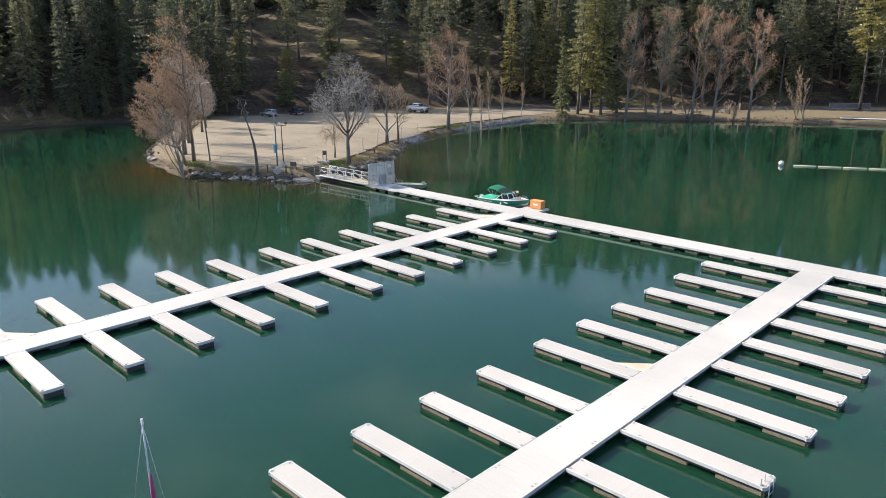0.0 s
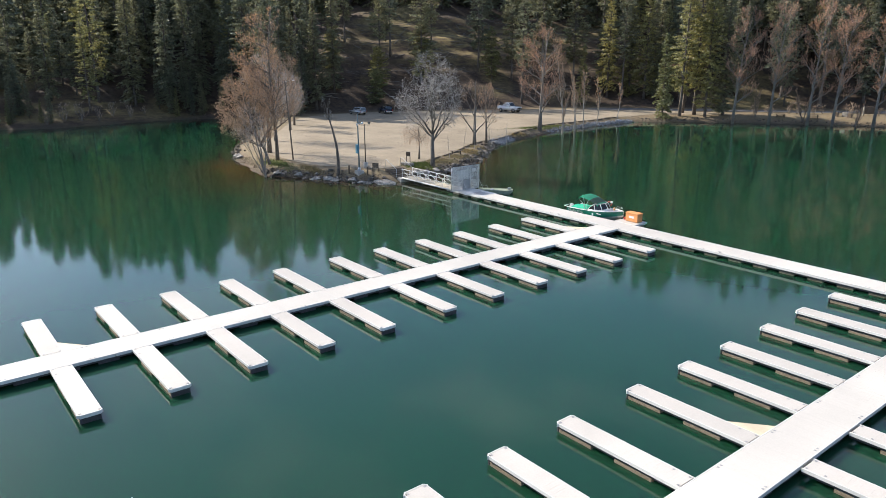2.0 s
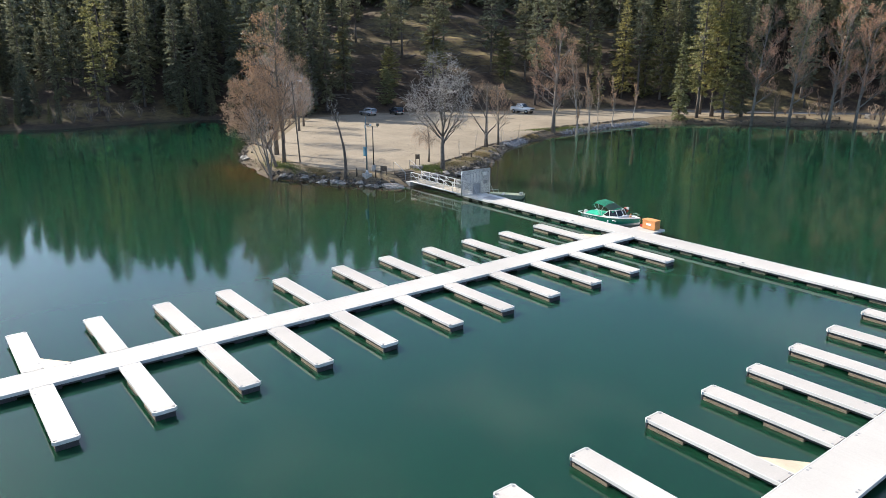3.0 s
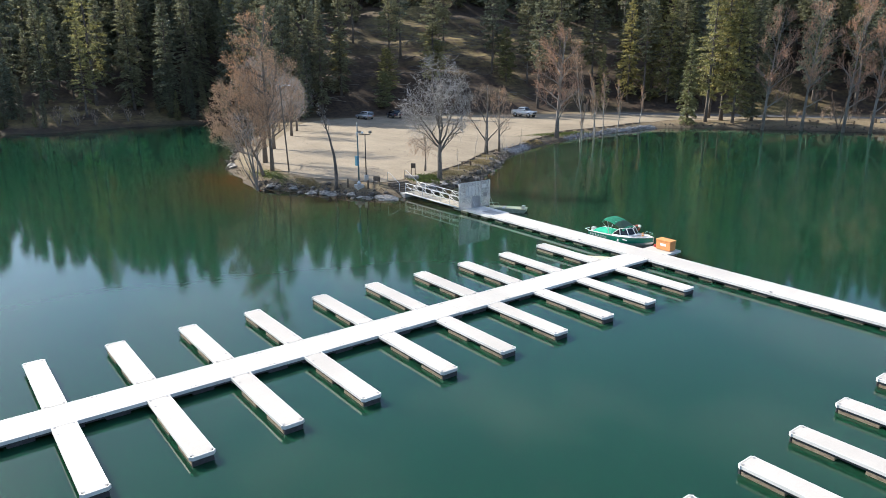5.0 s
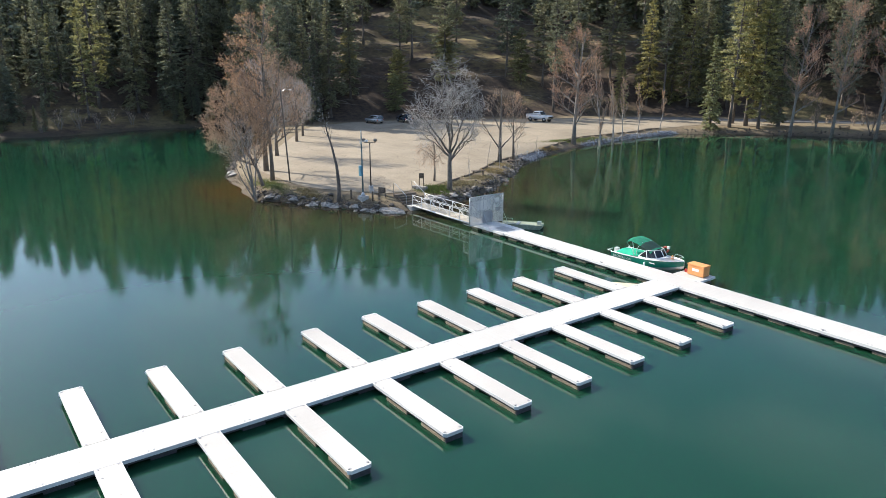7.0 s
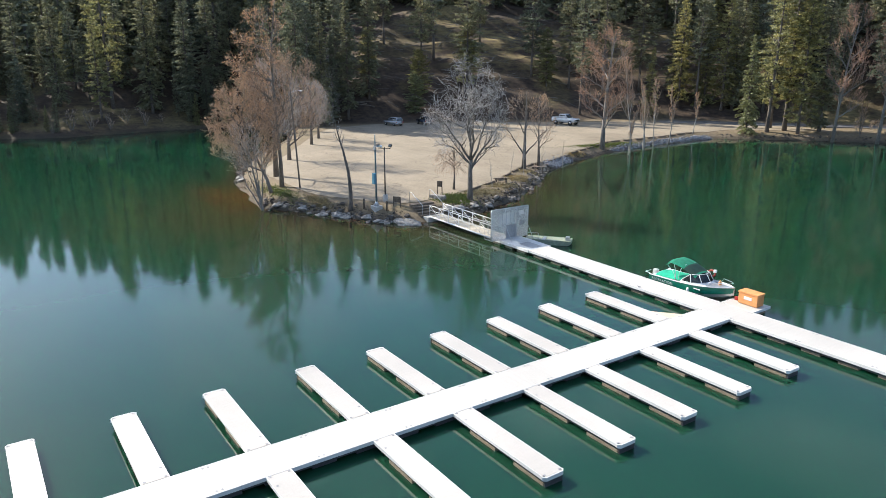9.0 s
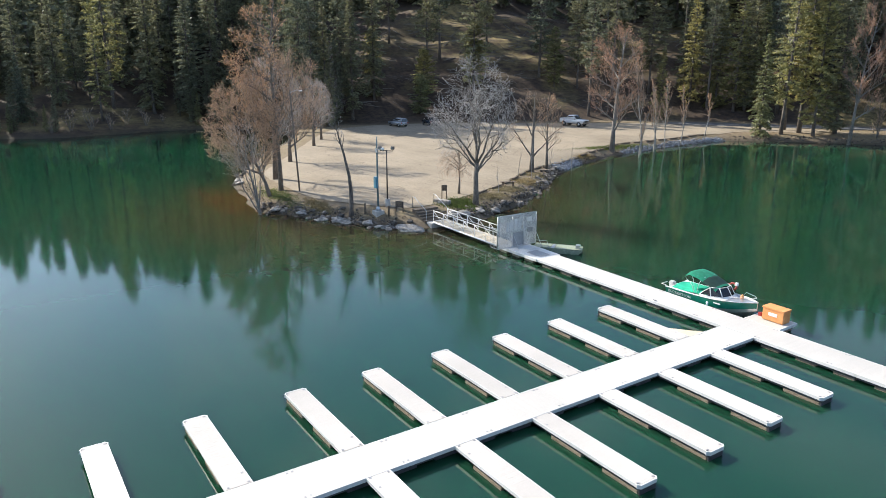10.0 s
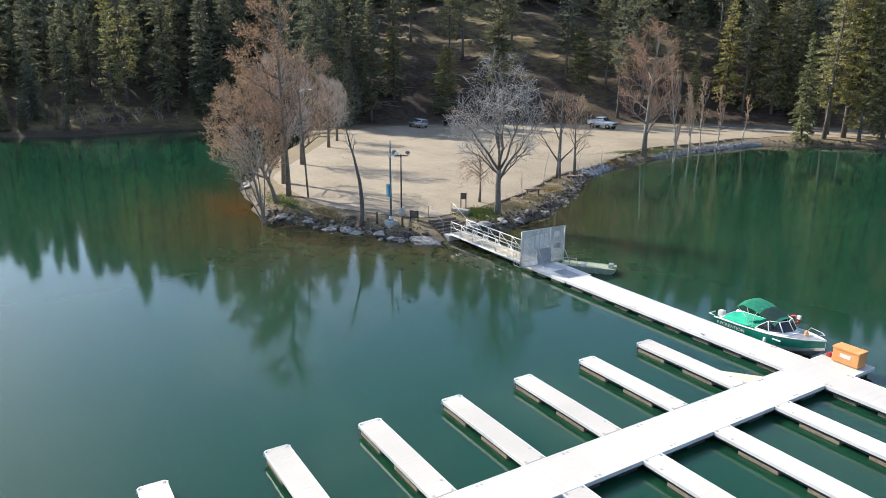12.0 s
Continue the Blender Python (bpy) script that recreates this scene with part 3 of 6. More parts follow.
def walkway(name, label, length, width, floats, tub, tub_label):
    """A walkway along +x from 0, across y from 0 to -width."""
    ob = thing(name, label, "dock")
    rnd = random.Random(int(length * 10))
    step = 0.1405
    boards, x = [], 0.0
    while x < length - 0.02:
        dz = rnd.uniform(-0.001, 0.001)
        boards.append((x + 0.0009, min(x + step - 0.0009, length), -width + 0.055, -0.055, DECK - 0.04, DECK + 0.004 + dz))
        x += step
    part("decking", boxes_mesh("decking", M_DECK_MAIN, boards), ob, kind="stuff")
    module = 6.1
    k = 0.0
    while k < length - 0.1:
        e = min(k + module, length)
        bm = bmesh.new()
        for y0, y1 in ((-width, -width + 0.05), (-0.05, 0)):
            box(bm, k + 0.005, e - 0.005, y0, y1, DECK - 0.17, DECK + 0.012, 0.014)
        part("fascia", bm_mesh("fascia", bm, M_FRAME), ob, "white edge boards")
        bm = bmesh.new()
        for y0, y1 in ((-width + 0.08, -width + 0.18), (-0.18, -0.08)):
            box(bm, k + 0.05, e - 0.05, y0, y1, DECK - 0.3, DECK - 0.05)
        part("beam", bm_mesh("beam", bm, M_BEAM), ob, "dark steel beam under the deck")
        k += module
    fl = box_mesh("float", tub, (-0.55, 0.55, -width + 0.14, -0.14, -0.25, DECK - 0.29), 0.04)
    for i in range(floats):
        part("float", fl, ob, tub_label, pose((i + 0.5) * length / floats, 0, 0))
    plate = box_mesh("joint_plate", M_BOLT, (-0.04, 0.04, -0.045, 0.045, 0, 0.010))
    k = 2.1
    while k < length - 0.6:
        for y in (-0.17, -width + 0.17):
            for dx in (-0.11, 0.11):
                part("joint_plate", plate, ob, "dull steel joint plate", pose(k + dx, y, DECK + 0.008))
        k += 4.17
    return ob


A_ROWS = (-2.95, -7.17, -11.38, -15.52, -19.70, -23.83, -28.56, -32.66, -36.74, -40.83, -44.91)
B_ROWS = (-2.56, -6.98, -11.30, -15.52, -19.50, -23.75, -28.60, -32.70, -36.86, -40.98, -45.08)
finger = finger_dock()
first = True
for (xl, xr), rows in (((-7.355, 7.15), A_ROWS), ((20.99, 35.61), B_ROWS)):
    for y in rows:
        m = pose(xl, y, 0)
        if first:
            finger.matrix_basis, first = m, False
        else:
            copy_thing(finger, m)
        copy_thing(finger, pose(xr, y - 1.06, 0, 0, 0, 180))

spine_a = walkway("dock_walkway", "long white floating walkway with finger docks on both sides", 52.0, 2.15, 26, M_BEAM, "black tub float")
spine_a.matrix_basis = pose(-1.147, -0.07, 0, 0, 0, -90) @ pose(0, 2.15, 0)
spine_b = walkway("dock_walkway", "wide white floating walkway beside short finger docks", 48.0, 2.15, 24, M_BEAM, "black tub float")
spine_b.matrix_basis = pose(27.19, -0.07, 0, 0, 0, -90) @ pose(0, 2.15, 0)
main_walk = walkway("main_walkway", "white floating main walkway from the gate across the lake", 62.0, 2.2, 30, M_FLOAT, "weathered tan float")
main_walk.matrix_basis = pose(-17.7, 2.15, 0.01)


def dock_platform():
    ob = thing("dock_platform", "white square end platform of the dock beside the boat", "dock", pose(-1.15, 2.17, 0))
    part("decking", boxes_mesh("decking", M_DECK_MAIN, [(0.03 + i * 0.139, 0.167 + i * 0.139, 0.03, 1.85, DECK - 0.04, DECK + 0.004) for i in range(16)]), ob, kind="stuff")
    bm = bmesh.new()
    box(bm, 0, 2.28, 1.86, 1.92, DECK - 0.16, DECK + 0.012, 0.014)
    box(bm, -0.03, 0.03, 0.02, 1.92, DECK - 0.16, DECK + 0.01, 0.014)
    box(bm, 2.25, 2.31, 0.02, 1.92, DECK - 0.16, DECK + 0.01, 0.014)
    part("fascia", bm_mesh("fascia", bm, M_FRAME), ob)
    part("float", box_mesh("float", M_FLOAT, (0.15, 2.1, 0.3, 1.75, -0.25, DECK - 0.17), 0.04), ob, "weathered tan float")
    return ob


dock_platform()


def corner_gusset(x, y):
    """A plywood triangle between a finger's far side and the walkway."""
    bm = bmesh.new()
    pts = [(0, 0), (-1.55, 0), (0, 1.25)]
    low = [bm.verts.new((a, b, 0)) for a, b in pts]
    top = [bm.verts.new((a, b, 0.03)) for a, b in pts]
    bm.faces.new(top), bm.faces.new(low[::-1])
    for i in range(3):
        j = (i + 1) % 3
        bm.faces.new((low[i], low[j], top[j], top[i]))
    ob = tagged(new("corner_gusset", bm_mesh("corner_gusset", bm, M_PLY)), "triangular bare plywood gusset where finger meets walkway", "dock gusset", "corner gussets")
    ob.matrix_basis = pose(x, y, DECK - 0.035)
    return ob


corner_gusset(-1.15, A_ROWS[0])
corner_gusset(-1.15, A_ROWS[10])
corner_gusset(27.18, B_ROWS[5])


def utility_pedestal(x, y, z=DECK):
    bm = bmesh.new()
    box(bm, -0.05, 0.05, -0.05, 0.05, 0, 0.07, 0.012)
    box(bm, -0.15, 0.15, -0.03, 0.03, 0.06, 0.1, 0.014)
    ob = tagged(new("dock_cleat", bm_mesh("dock_cleat", bm, M_BOLT)), "dull grey mooring cleat on the dock edge", "cleat", "dock cleats")
    ob.matrix_basis = pose(x, y, z)
    return ob


for x in (-6.2, 11.0, 23.4):
    utility_pedestal(x, 0.06, DECK + 0.005)


# ---- boarding ladder on a finger end ----
def dock_ladder(x, y):
    ob = thing("dock_ladder", "small galvanised ladder hooked on a finger dock end", "ladder", pose(x, y, 0))
    for dy in (-0.2, 0.2):
        part("rail", tube_mesh("rail", M_GALV, [([(-0.25, dy, DECK), (-0.25, dy, DECK + 0.3), (0.06, dy, DECK + 0.3), (0.1, dy, -0.6)], 0.02)]), ob)
    for z in (-0.4, -0.1, 0.2):
        part("rung", tube_mesh("rung", M_GALV, [([(0.09, -0.2, z), (0.09, 0.2, z)], 0.016)]), ob)


dock_ladder(35.66, -29.4)


# ---- gate, landing and gangway ----
def gate():
    ob = thing("dock_gate", "tall grey steel mesh security gate with notice panels", "gate", pose(-21.5, 0, 0))
    y0, y1, z0, z1 = -1.0, 3.1, DECK + 0.05, 3.2
    fr = [([(0, y0, z0), (0, y0, z1)], 0.04), ([(0, y1, z0 - 0.3), (0, y1, z1)], 0.04), ([(0, y0, z1), (0, y1, z1)], 0.04), ([(0, y0, z0), (0, y1, z0)], 0.035)]
    part("gate_frame", tube_mesh("gate_frame", M_GALV, fr, 6), ob)
    for y in (0.55, 1.75):
        part("post", tube_mesh("post", M_GALV, [([(0, y, z0), (0, y, z1)], 0.035)], 6), ob)
    wires, y = [], y0 + 0.03
    while y < y1:
        wires.append((-0.006, 0.006, y - 0.011, y + 0.011, z0, z1))
        y += 0.05
    z = z0
    while z < z1:
        wires.append((-0.004, 0.004, y0, y1, z - 0.011, z + 0.011))
        z += 0.05
    part("mesh_screen", boxes_mesh("mesh_screen", M_GALV, wires), ob, "woven galvanised screen", kind="stuff")
    for y, w, h, zc in ((0.0, 0.34, 0.95, 2.3), (0.45, 0.34, 0.95, 2.32), (0.9, 0.34, 0.95, 2.34), (1.3, 0.3, 0.95, 2.36), (2.3, 0.55, 0.4, 2.65)):
        part("notice_panel", box_mesh("notice_panel", M_PLATE, (0.02, 0.035, y - w / 2, y + w / 2, zc - h / 2, zc + h / 2), 0.004), ob, "pale grey notice panel")
    part("lower_panel", box_mesh("lower_panel", M_BOLT, (0.02, 0.035, 0.6, 1.7, 0.55, 1.7), 0.004), ob, "solid grey kick panel")
    door = part("gate_leaf", tube_mesh("gate_leaf", M_GALV, [([(0.04, 1.8, 0.6), (0.04, 3.0, 0.6), (0.04, 3.0, 2.5), (0.04, 1.8, 2.5), (0.04, 1.8, 0.6)], 0.025)], 6), ob, "hinged gate leaf")
    part("lock_box", box_mesh("lock_box", M_BOLT, (0.0, 0.09, 2.15, 2.65, 1.55, 1.95), 0.01), door, "dark lock box")
    for y in (0.5, 2.9):
        part("brace", tube_mesh("brace", M_GALV, [([(0.0, y, 1.9), (1.0, y, DECK + 0.03)], 0.022)], 6), ob)
    part("side_wing", boxes_mesh("side_wing", M_GALV, [(-0.9 + i * 0.06, -0.88 + i * 0.06, -1.0, -0.985, 0.5, 2.2) for i in range(0, 15, 3)] + [(-0.9, 0, -1.0, -0.985, 2.16, 2.22), (-0.9, 0, -1.0, -0.985, 0.5, 0.55)]), ob, "short mesh wing beside the gate")
    return ob


def gate_landing():
    ob = thing("gate_landing", "grey metal landing float under the gate", "dock", pose(-22.6, -0.2, 0))
    part("deck_plate", box_mesh("deck_plate", M_PLATE, (0, 4.9, 0.15, 2.55, DECK - 0.06, DECK + 0.02), 0.015), ob, "worn grey deck plates")
    part("fascia", boxes_mesh("fascia", M_FRAME, [(0, 4.9, 0.1, 0.15, DECK - 0.2, DECK + 0.02), (0, 4.9, 2.55, 2.6, DECK - 0.2, DECK + 0.02)]), ob)
    fl = box_mesh("float", M_FLOAT, (-0.5, 0.5, 0.25, 2.45, -0.25, DECK - 0.1), 0.04)
    for x in (0.6, 2.2, 3.8):
        part("float", fl, ob, "weathered tan float", pose(x, 0, 0))
    part("dark_mat", box_mesh("dark_mat", M_BOLT, (2.9, 4.6, 0.75, 1.9, DECK + 0.022, DECK + 0.03)), ob, "dark rubber transition mat")
    return ob


def gangway():
    """A white railed ramp from the landing float up to the bank."""
    x0, z0, x1, z1, ya, yb = -22.6, 0.52, -32.4, 0.58, -0.1, 1.5
    ob = thing("gangway", "white-railed aluminium gangway with bleached plank deck", "gangway")
    n = 60
    v, f = [], []
    for i in range(n):
        a, b = i / n, (i + 0.9) / n
        xa, xb, za, zb = x0 + (x1 - x0) * a, x0 + (x1 - x0) * b, z0 + (z1 - z0) * a, z0 + (z1 - z0) * b
        k = len(v)
        for z in (-0.05, 0.0):
            v += [(xa, ya, za + z), (xb, ya, zb + z), (xb, yb, zb + z), (xa, yb, za + z)]
        f += [(k, k + 1, k + 2, k + 3), (k + 7, k + 6, k + 5, k + 4), (k, k + 4, k + 5, k + 1), (k + 1, k + 5, k + 6, k + 2), (k + 2, k + 6, k + 7, k + 3), (k + 3, k + 7, k + 4, k)]
    part("decking", mesh_of("decking", v, f, M_RAMP), ob, "bleached plank deck", kind="stuff")
    for y in (ya, yb):
        part("stringer", tube_mesh("stringer", M_WHITE, [([(x0, y, z0 - 0.1), (x1, y, z1 - 0.1)], 0.09)], 4), ob)
        for dz, r in ((1.02, 0.035), (0.55, 0.025)):
            part("handrail", tube_mesh("handrail", M_WHITE, [([(x0, y, z0 + dz), (x1, y, z1 + dz)], r)], 6), ob, "white tubular rail")
        for i in range(7):
            t = i / 6
            x, z = x0 + (x1 - x0) * t, z0 + (z1 - z0) * t
            part("post", tube_mesh("post", M_WHITE, [([(x, y, z - 0.1), (x, y, z + 1.03)], 0.03)], 6), ob)
            if i < 6:
                t2 = (i + 1) / 6
                xb, zb = x0 + (x1 - x0) * t2, z0 + (z1 - z0) * t2
                part("diagonal", tube_mesh("diagonal", M_WHITE, [([(x, y, z + 0.05), (xb, y, zb + 1.0)], 0.02)], 6), ob)
    return ob


def steps():
    ob = thing("landing_steps", "short timber steps with concrete cheek down to the gangway", "steps", pose(-33.0, 0.6, 0))
    for i in range(5):
        part("step", box_mesh("step", M_TIMBER, (-0.62 - i * 0.42, 0.0 - i * 0.42, -1.3, 1.3, 0.1, 0.55 + i * 0.19), 0.02), ob, "weathered timber step")
    for y in (-1.2, 1.2):
        part("handrail", tube_mesh("handrail", M_GALV, [([(0.1, y, 0.6), (0.1, y, 1.55), (-2.0, y, 2.5), (-2.4, y, 2.5), (-2.4, y, 1.4)], 0.028)], 6), ob, "thin grey handrail")
    part("landing", box_mesh("landing", M_CONC, (-0.05, 0.9, -1.1, 1.2, -0.2, 0.46), 0.03), ob, "concrete landing block")
    return ob


gate(), gate_landing(), gangway(), steps()


def work_skiff():
    """A flat-ended aluminium skiff tied behind the gate."""
    ob = thing("work_skiff", "small flat pale green work skiff with seat box", "skiff", pose(-21.0, 3.0, 0, 0, 0, 38) @ Matrix.Scale(0.88, 4))
    bm = bmesh.new()
    secs = [(-0.4, 0.72, 0.14), (0.3, 0.78, 0.02), (3.2, 0.78, 0.02), (3.9, 0.74, 0.12), (4.15, 0.7, 0.30)]
    rings = []
    for x, w, zb in secs:
        rings.append([bm.verts.new(c) for c in ((x, -w, 0.5), (x, -w * 0.92, zb - 0.1), (x, w * 0.92, zb - 0.1), (x, w, 0.5), (x, w * 0.93, 0.45), (x, -w * 0.93, 0.45))])
    for a, b in zip(rings, rings[1:]):
        for i in range(6):
            j = (i + 1) % 6
            bm.faces.new((a[i], a[j], b[j], b[i]))
    bm.faces.new(rings[0]), bm.faces.new(rings[-1][::-1])
    part("hull", bm_mesh("hull", bm, mat("pale_green_grey_paint", (0.20, 0.235, 0.165), (0.34, 0.37, 0.275), 0.6, 5)), ob)
    part("seat_box", box_mesh("seat_box", M_ALU, (3.55, 3.95, -0.25, 0.3, 0.45, 0.78), 0.02), ob, "grey metal box")
    part("rail", tube_mesh("rail", M_GALV, [([(-0.2, -0.6, 0.4), (-0.2, -0.6, 1.1), (0.9, -0.6, 1.1), (1.1, -0.6, 0.4)], 0.025)], 6), ob, "bent tube rail")
    part("thwart", box_mesh("thwart", M_ALU, (1.3, 1.6, -0.68, 0.68, 0.44, 0.5), 0.01), ob)
    return ob


work_skiff()


# ---- motor boat ----
def motor_boat():
    ob = thing("motor_boat", "green aluminium patrol motor boat with green canvas top, moored", "boat", pose(-7.35, 3.56, 0))
    stations = []
    N = 15
    for i in range(N):
        t = i / (N - 1)
        x = 6.15 * t
        w = 1.08 * (1 - max(0, (t - 0.5) / 0.5) ** 2.3 * 0.97)
        sheer = 0.72 + 0.42 * t ** 2
        keel = -0.32 + 0.95 * max(0, (t - 0.72) / 0.28) ** 2
        chine = 0.06 + 0.55 * max(0, (t - 0.55) / 0.45) ** 1.6
        stations.append((x, w, sheer, keel, min(chine, sheer - 0.05)))
    bm = bmesh.new()
    rings = []
    for x, w, s, k, c in stations:
        mid = c + (s - c) * 0.30
        rings.append([bm.verts.new(p) for p in ((x, 0, k), (x - 0.0, w * 0.86, c), (x, w * 0.92, mid), (x, w, s), (x, w * 0.9, s + 0.015), (x, w * 0.84, s - 0.10),
                                                (x, -w * 0.84, s - 0.10), (x, -w * 0.9, s + 0.015), (x, -w, s), (x, -w * 0.92, mid), (x, -w * 0.86, c))])
    for a, b in zip(rings, rings[1:]):
        for i in range(11):
            j = (i + 1) % 11
            f = bm.faces.new((a[i], a[j], b[j], b[i]))
            f.material_index = {0: 1, 10: 1, 1: 1, 9: 1, 2: 0, 8: 0}.get(i, 2)
    bm.faces.new(rings[0]).material_index = 2
    bm.faces.new(rings[-1][::-1]).material_index = 2
    me = bm_mesh("hull", bm, M_HULLG)
    me.materials.append(M_ALU), me.materials.append(M_WHITE)
    hull = part("hull", me, ob, "dark green topsides over bare aluminium bottom")
    for s in (-1, 1):
        pts = [(x, s * w * 1.0, z + 0.01) for x, w, z, k, c in stations]
        part("rub_rail", tube_mesh("rub_rail", M_WHITE, [(pts, 0.035)], 6), ob, "white rub rail")
    # cover stretched over the cockpit
    v, f = [], []
    nx, ny = 14, 11
    for i in range(nx):
        for j in range(ny):
            t = i / (nx - 1)
            x, y = 0.45 + 2.75 * t, (-1.0 + j * 2.0 / (ny - 1)) * (1 - 0.04 * t)
            sag = 0.025 * math.sin(x * 5 + y * 3) + 0.018 * math.sin(y * 11 + x)
            v.append((x, y, 0.775 + 0.13 * (1 - (y / 1.0) ** 2) + 0.20 * t * t + sag * (1 - (y / 1.0) ** 4)))
    for i in range(nx - 1):
        for j in range(ny - 1):
            f.append((i * ny + j, (i + 1) * ny + j, (i + 1) * ny + j + 1, i * ny + j + 1))
    part("cockpit_cover", mesh_of("cockpit_cover", v, f, M_TARP, True), ob, "bright green cockpit cover")
    # folding top: high hooped back, falling to the windscreen
    def canopy(name, t0, t1, material, parent, label):
        v, f = [], []
        nx, ny = 12, 15
        for i in range(nx):
            for j in range(ny):
                t, y = t0 + (t1 - t0) * i / (nx - 1), -0.92 + j * 1.84 / (ny - 1)
                crest = float(np.interp(t, [0, 0.1, 0.22, 0.5, 0.8, 1.0], [1.72, 2.05, 2.17, 2.08, 1.8, 1.56]))
                fall = 0.20 * abs(y / 0.92) ** 3 + 0.03 * (y / 0.92) ** 2
                sag = 0.03 * math.sin(math.pi * ((t * 3) % 1.0)) * (1 - abs(y / 0.92) ** 2)
                v.append((1.12 + 2.6 * t, y * (1 - 0.05 * t), crest - fall - sag + 0.01 * math.sin(y * 13 + t * 9)))
        for i in range(nx - 1):
            for j in range(ny - 1):
                f.append((i * ny + j, (i + 1) * ny + j, (i + 1) * ny + j + 1, i * ny + j + 1))
        return part(name, mesh_of(name, v, f, material, True), parent, label)

    top = canopy("folding_top", 0.0, 0.62, M_CANVAS, ob, "green canvas folding top")
    canopy("front_curtain", 0.62, 0.94, M_DARKCLOTH, top, "dark green front curtain")
    canopy("front_hem", 0.94, 1.0, M_CANVAS, top, "green hem above the windscreen")
    for x0, x1, zt in ((2.2, 1.18, 1.72), (2.2, 1.72, 2.1), (2.4, 2.6, 1.98)):
        arc = [(x0 + (x1 - x0) * min(1, 1.15 * math.sin(a)), 0.94 * math.cos(a) if abs(math.cos(a)) > 0.97 else 0.9 * math.copysign(abs(math.cos(a)) ** 0.5, math.cos(a)), 0.86 + (zt - 0.88) * math.sin(a) ** 0.4) for a in [math.pi * k / 16 for k in range(17)]]
        part("bow", tube_mesh("bow", M_GALV, [(arc, 0.018)], 6), top, "bent tube bow")
    # windscreen: low side quarters, corner panes, two front panes
    base = [(2.65, -0.98, 0.9), (3.45, -0.94, 0.93), (4.12, -0.64, 1.0), (4.34, 0.0, 1.04), (4.12, 0.64, 1.0), (3.45, 0.94, 0.93), (2.65, 0.98, 0.9)]
    head = [(2.8, -0.93, 1.08), (3.3, -0.87, 1.5), (3.78, -0.58, 1.53), (3.96, 0.0, 1.54), (3.78, 0.58, 1.53), (3.3, 0.87, 1.5), (2.8, 0.93, 1.08)]
    frame = []
    for i in range(6):
        quad = [base[i], base[i + 1], head[i + 1], head[i]]
        part("windscreen_pane", mesh_of("windscreen_pane", quad + [(x - 0.02, y * 0.985, z) for x, y, z in quad], [(0, 1, 2, 3), (7, 6, 5, 4), (0, 4, 5, 1), (2, 6, 7, 3)], M_GLASS), ob, "dark tinted pane")
        frame += [(quad[:2], 0.03), (quad[2:], 0.026), ([quad[0], quad[3]], 0.026), ([quad[1], quad[2]], 0.03)]
    part("windscreen_frame", tube_mesh("windscreen_frame", M_WHITE, frame, 6), ob, "white windscreen frame")
    part("dash", mesh_of("dash", [(*p[:2], p[2] - 0.02) for p in base] + [(x + 0.35 if 0 < i < 6 else x, y, z - 0.1) for i, (x, y, z) in enumerate(base)], [(i, i + 1, i + 8, i + 7) for i in range(6)], M_WHITE), ob, "white coaming below the windscreen")
    v, f = [], []
    for x, w, s, k, c in stations[9:]:
        v += [(x, -w * 0.84, s - 0.02), (x, 0, s + 0.05), (x, w * 0.84, s - 0.02)]
    for i in range(5):
        f += [(3 * i, 3 * i + 3, 3 * i + 4, 3 * i + 1), (3 * i + 1, 3 * i + 4, 3 * i + 5, 3 * i + 2)]
    part("foredeck", mesh_of("foredeck", v, f, M_ALU, True), ob, "grey foredeck")
    bowrail = [(4.6, -0.86, 1.0), (4.8, -0.8, 1.28), (5.7, -0.36, 1.38), (6.05, 0, 1.42), (5.7, 0.36, 1.38), (4.8, 0.8, 1.28), (4.6, 0.86, 1.0)]
    part("bow_rail", tube_mesh("bow_rail", M_GALV, [(bowrail, 0.018)], 6), ob)
    motor = part("outboard", box_mesh("outboard", M_PLATE, (-0.45, -0.12, -0.17, 0.17, 0.45, 0.82), 0.06), ob, "pale grey outboard cowl")
    part("motor_leg", box_mesh("motor_leg", M_RUBBER, (-0.42, -0.2, -0.07, 0.07, -0.5, 0.5), 0.02), motor)
    part("transom_rail", tube_mesh("transom_rail", M_WHITE, [([(-0.05, -0.95, 0.75), (-0.5, -0.9, 0.75), (-0.5, -0.3, 0.75)], 0.03), ([(0.2, -0.9, 0.75), (0.2, 0.9, 0.78)], 0.035)], 6), ob)
    float_ob = part("life_ring", tube_mesh("life_ring", M_RED, [([(3.7 + 0.26 * math.cos(a), 0.98 + 0.05 * math.sin(a), 1.35 + 0.2 * math.sin(a)) for a in [2 * math.pi * k / 14 for k in range(15)]], 0.07)], 8), ob, "red and white rescue float")
    part("cap", box_mesh("cap", M_WHITE, (3.85, 4.05, 0.9, 1.06, 1.45, 1.66), 0.03), float_ob, "white end of the float")
    part("bow_fender", tube_mesh("bow_fender", M_ORANGE, [([(5.0, 0.1, 1.02), (5.0, 0.1, 1.2), (5.0, 0.1, 1.34)], [0.11, 0.11, 0.04])], 8), ob, "small orange bow fender")
    part("hull_fender", tube_mesh("hull_fender", M_WHITE, [([(3.4, -1.16, 0.25), (3.4, -1.16, 0.62)], [0.075, 0.075])], 8), ob, "white hull fender")
    txt = bpy.data.curves.new("lettering", "FONT")
    txt.body, txt.size, txt.extrude, txt.align_x = "RECREATION", 0.28, 0.002, "LEFT"
    txt.space_character = 1.12
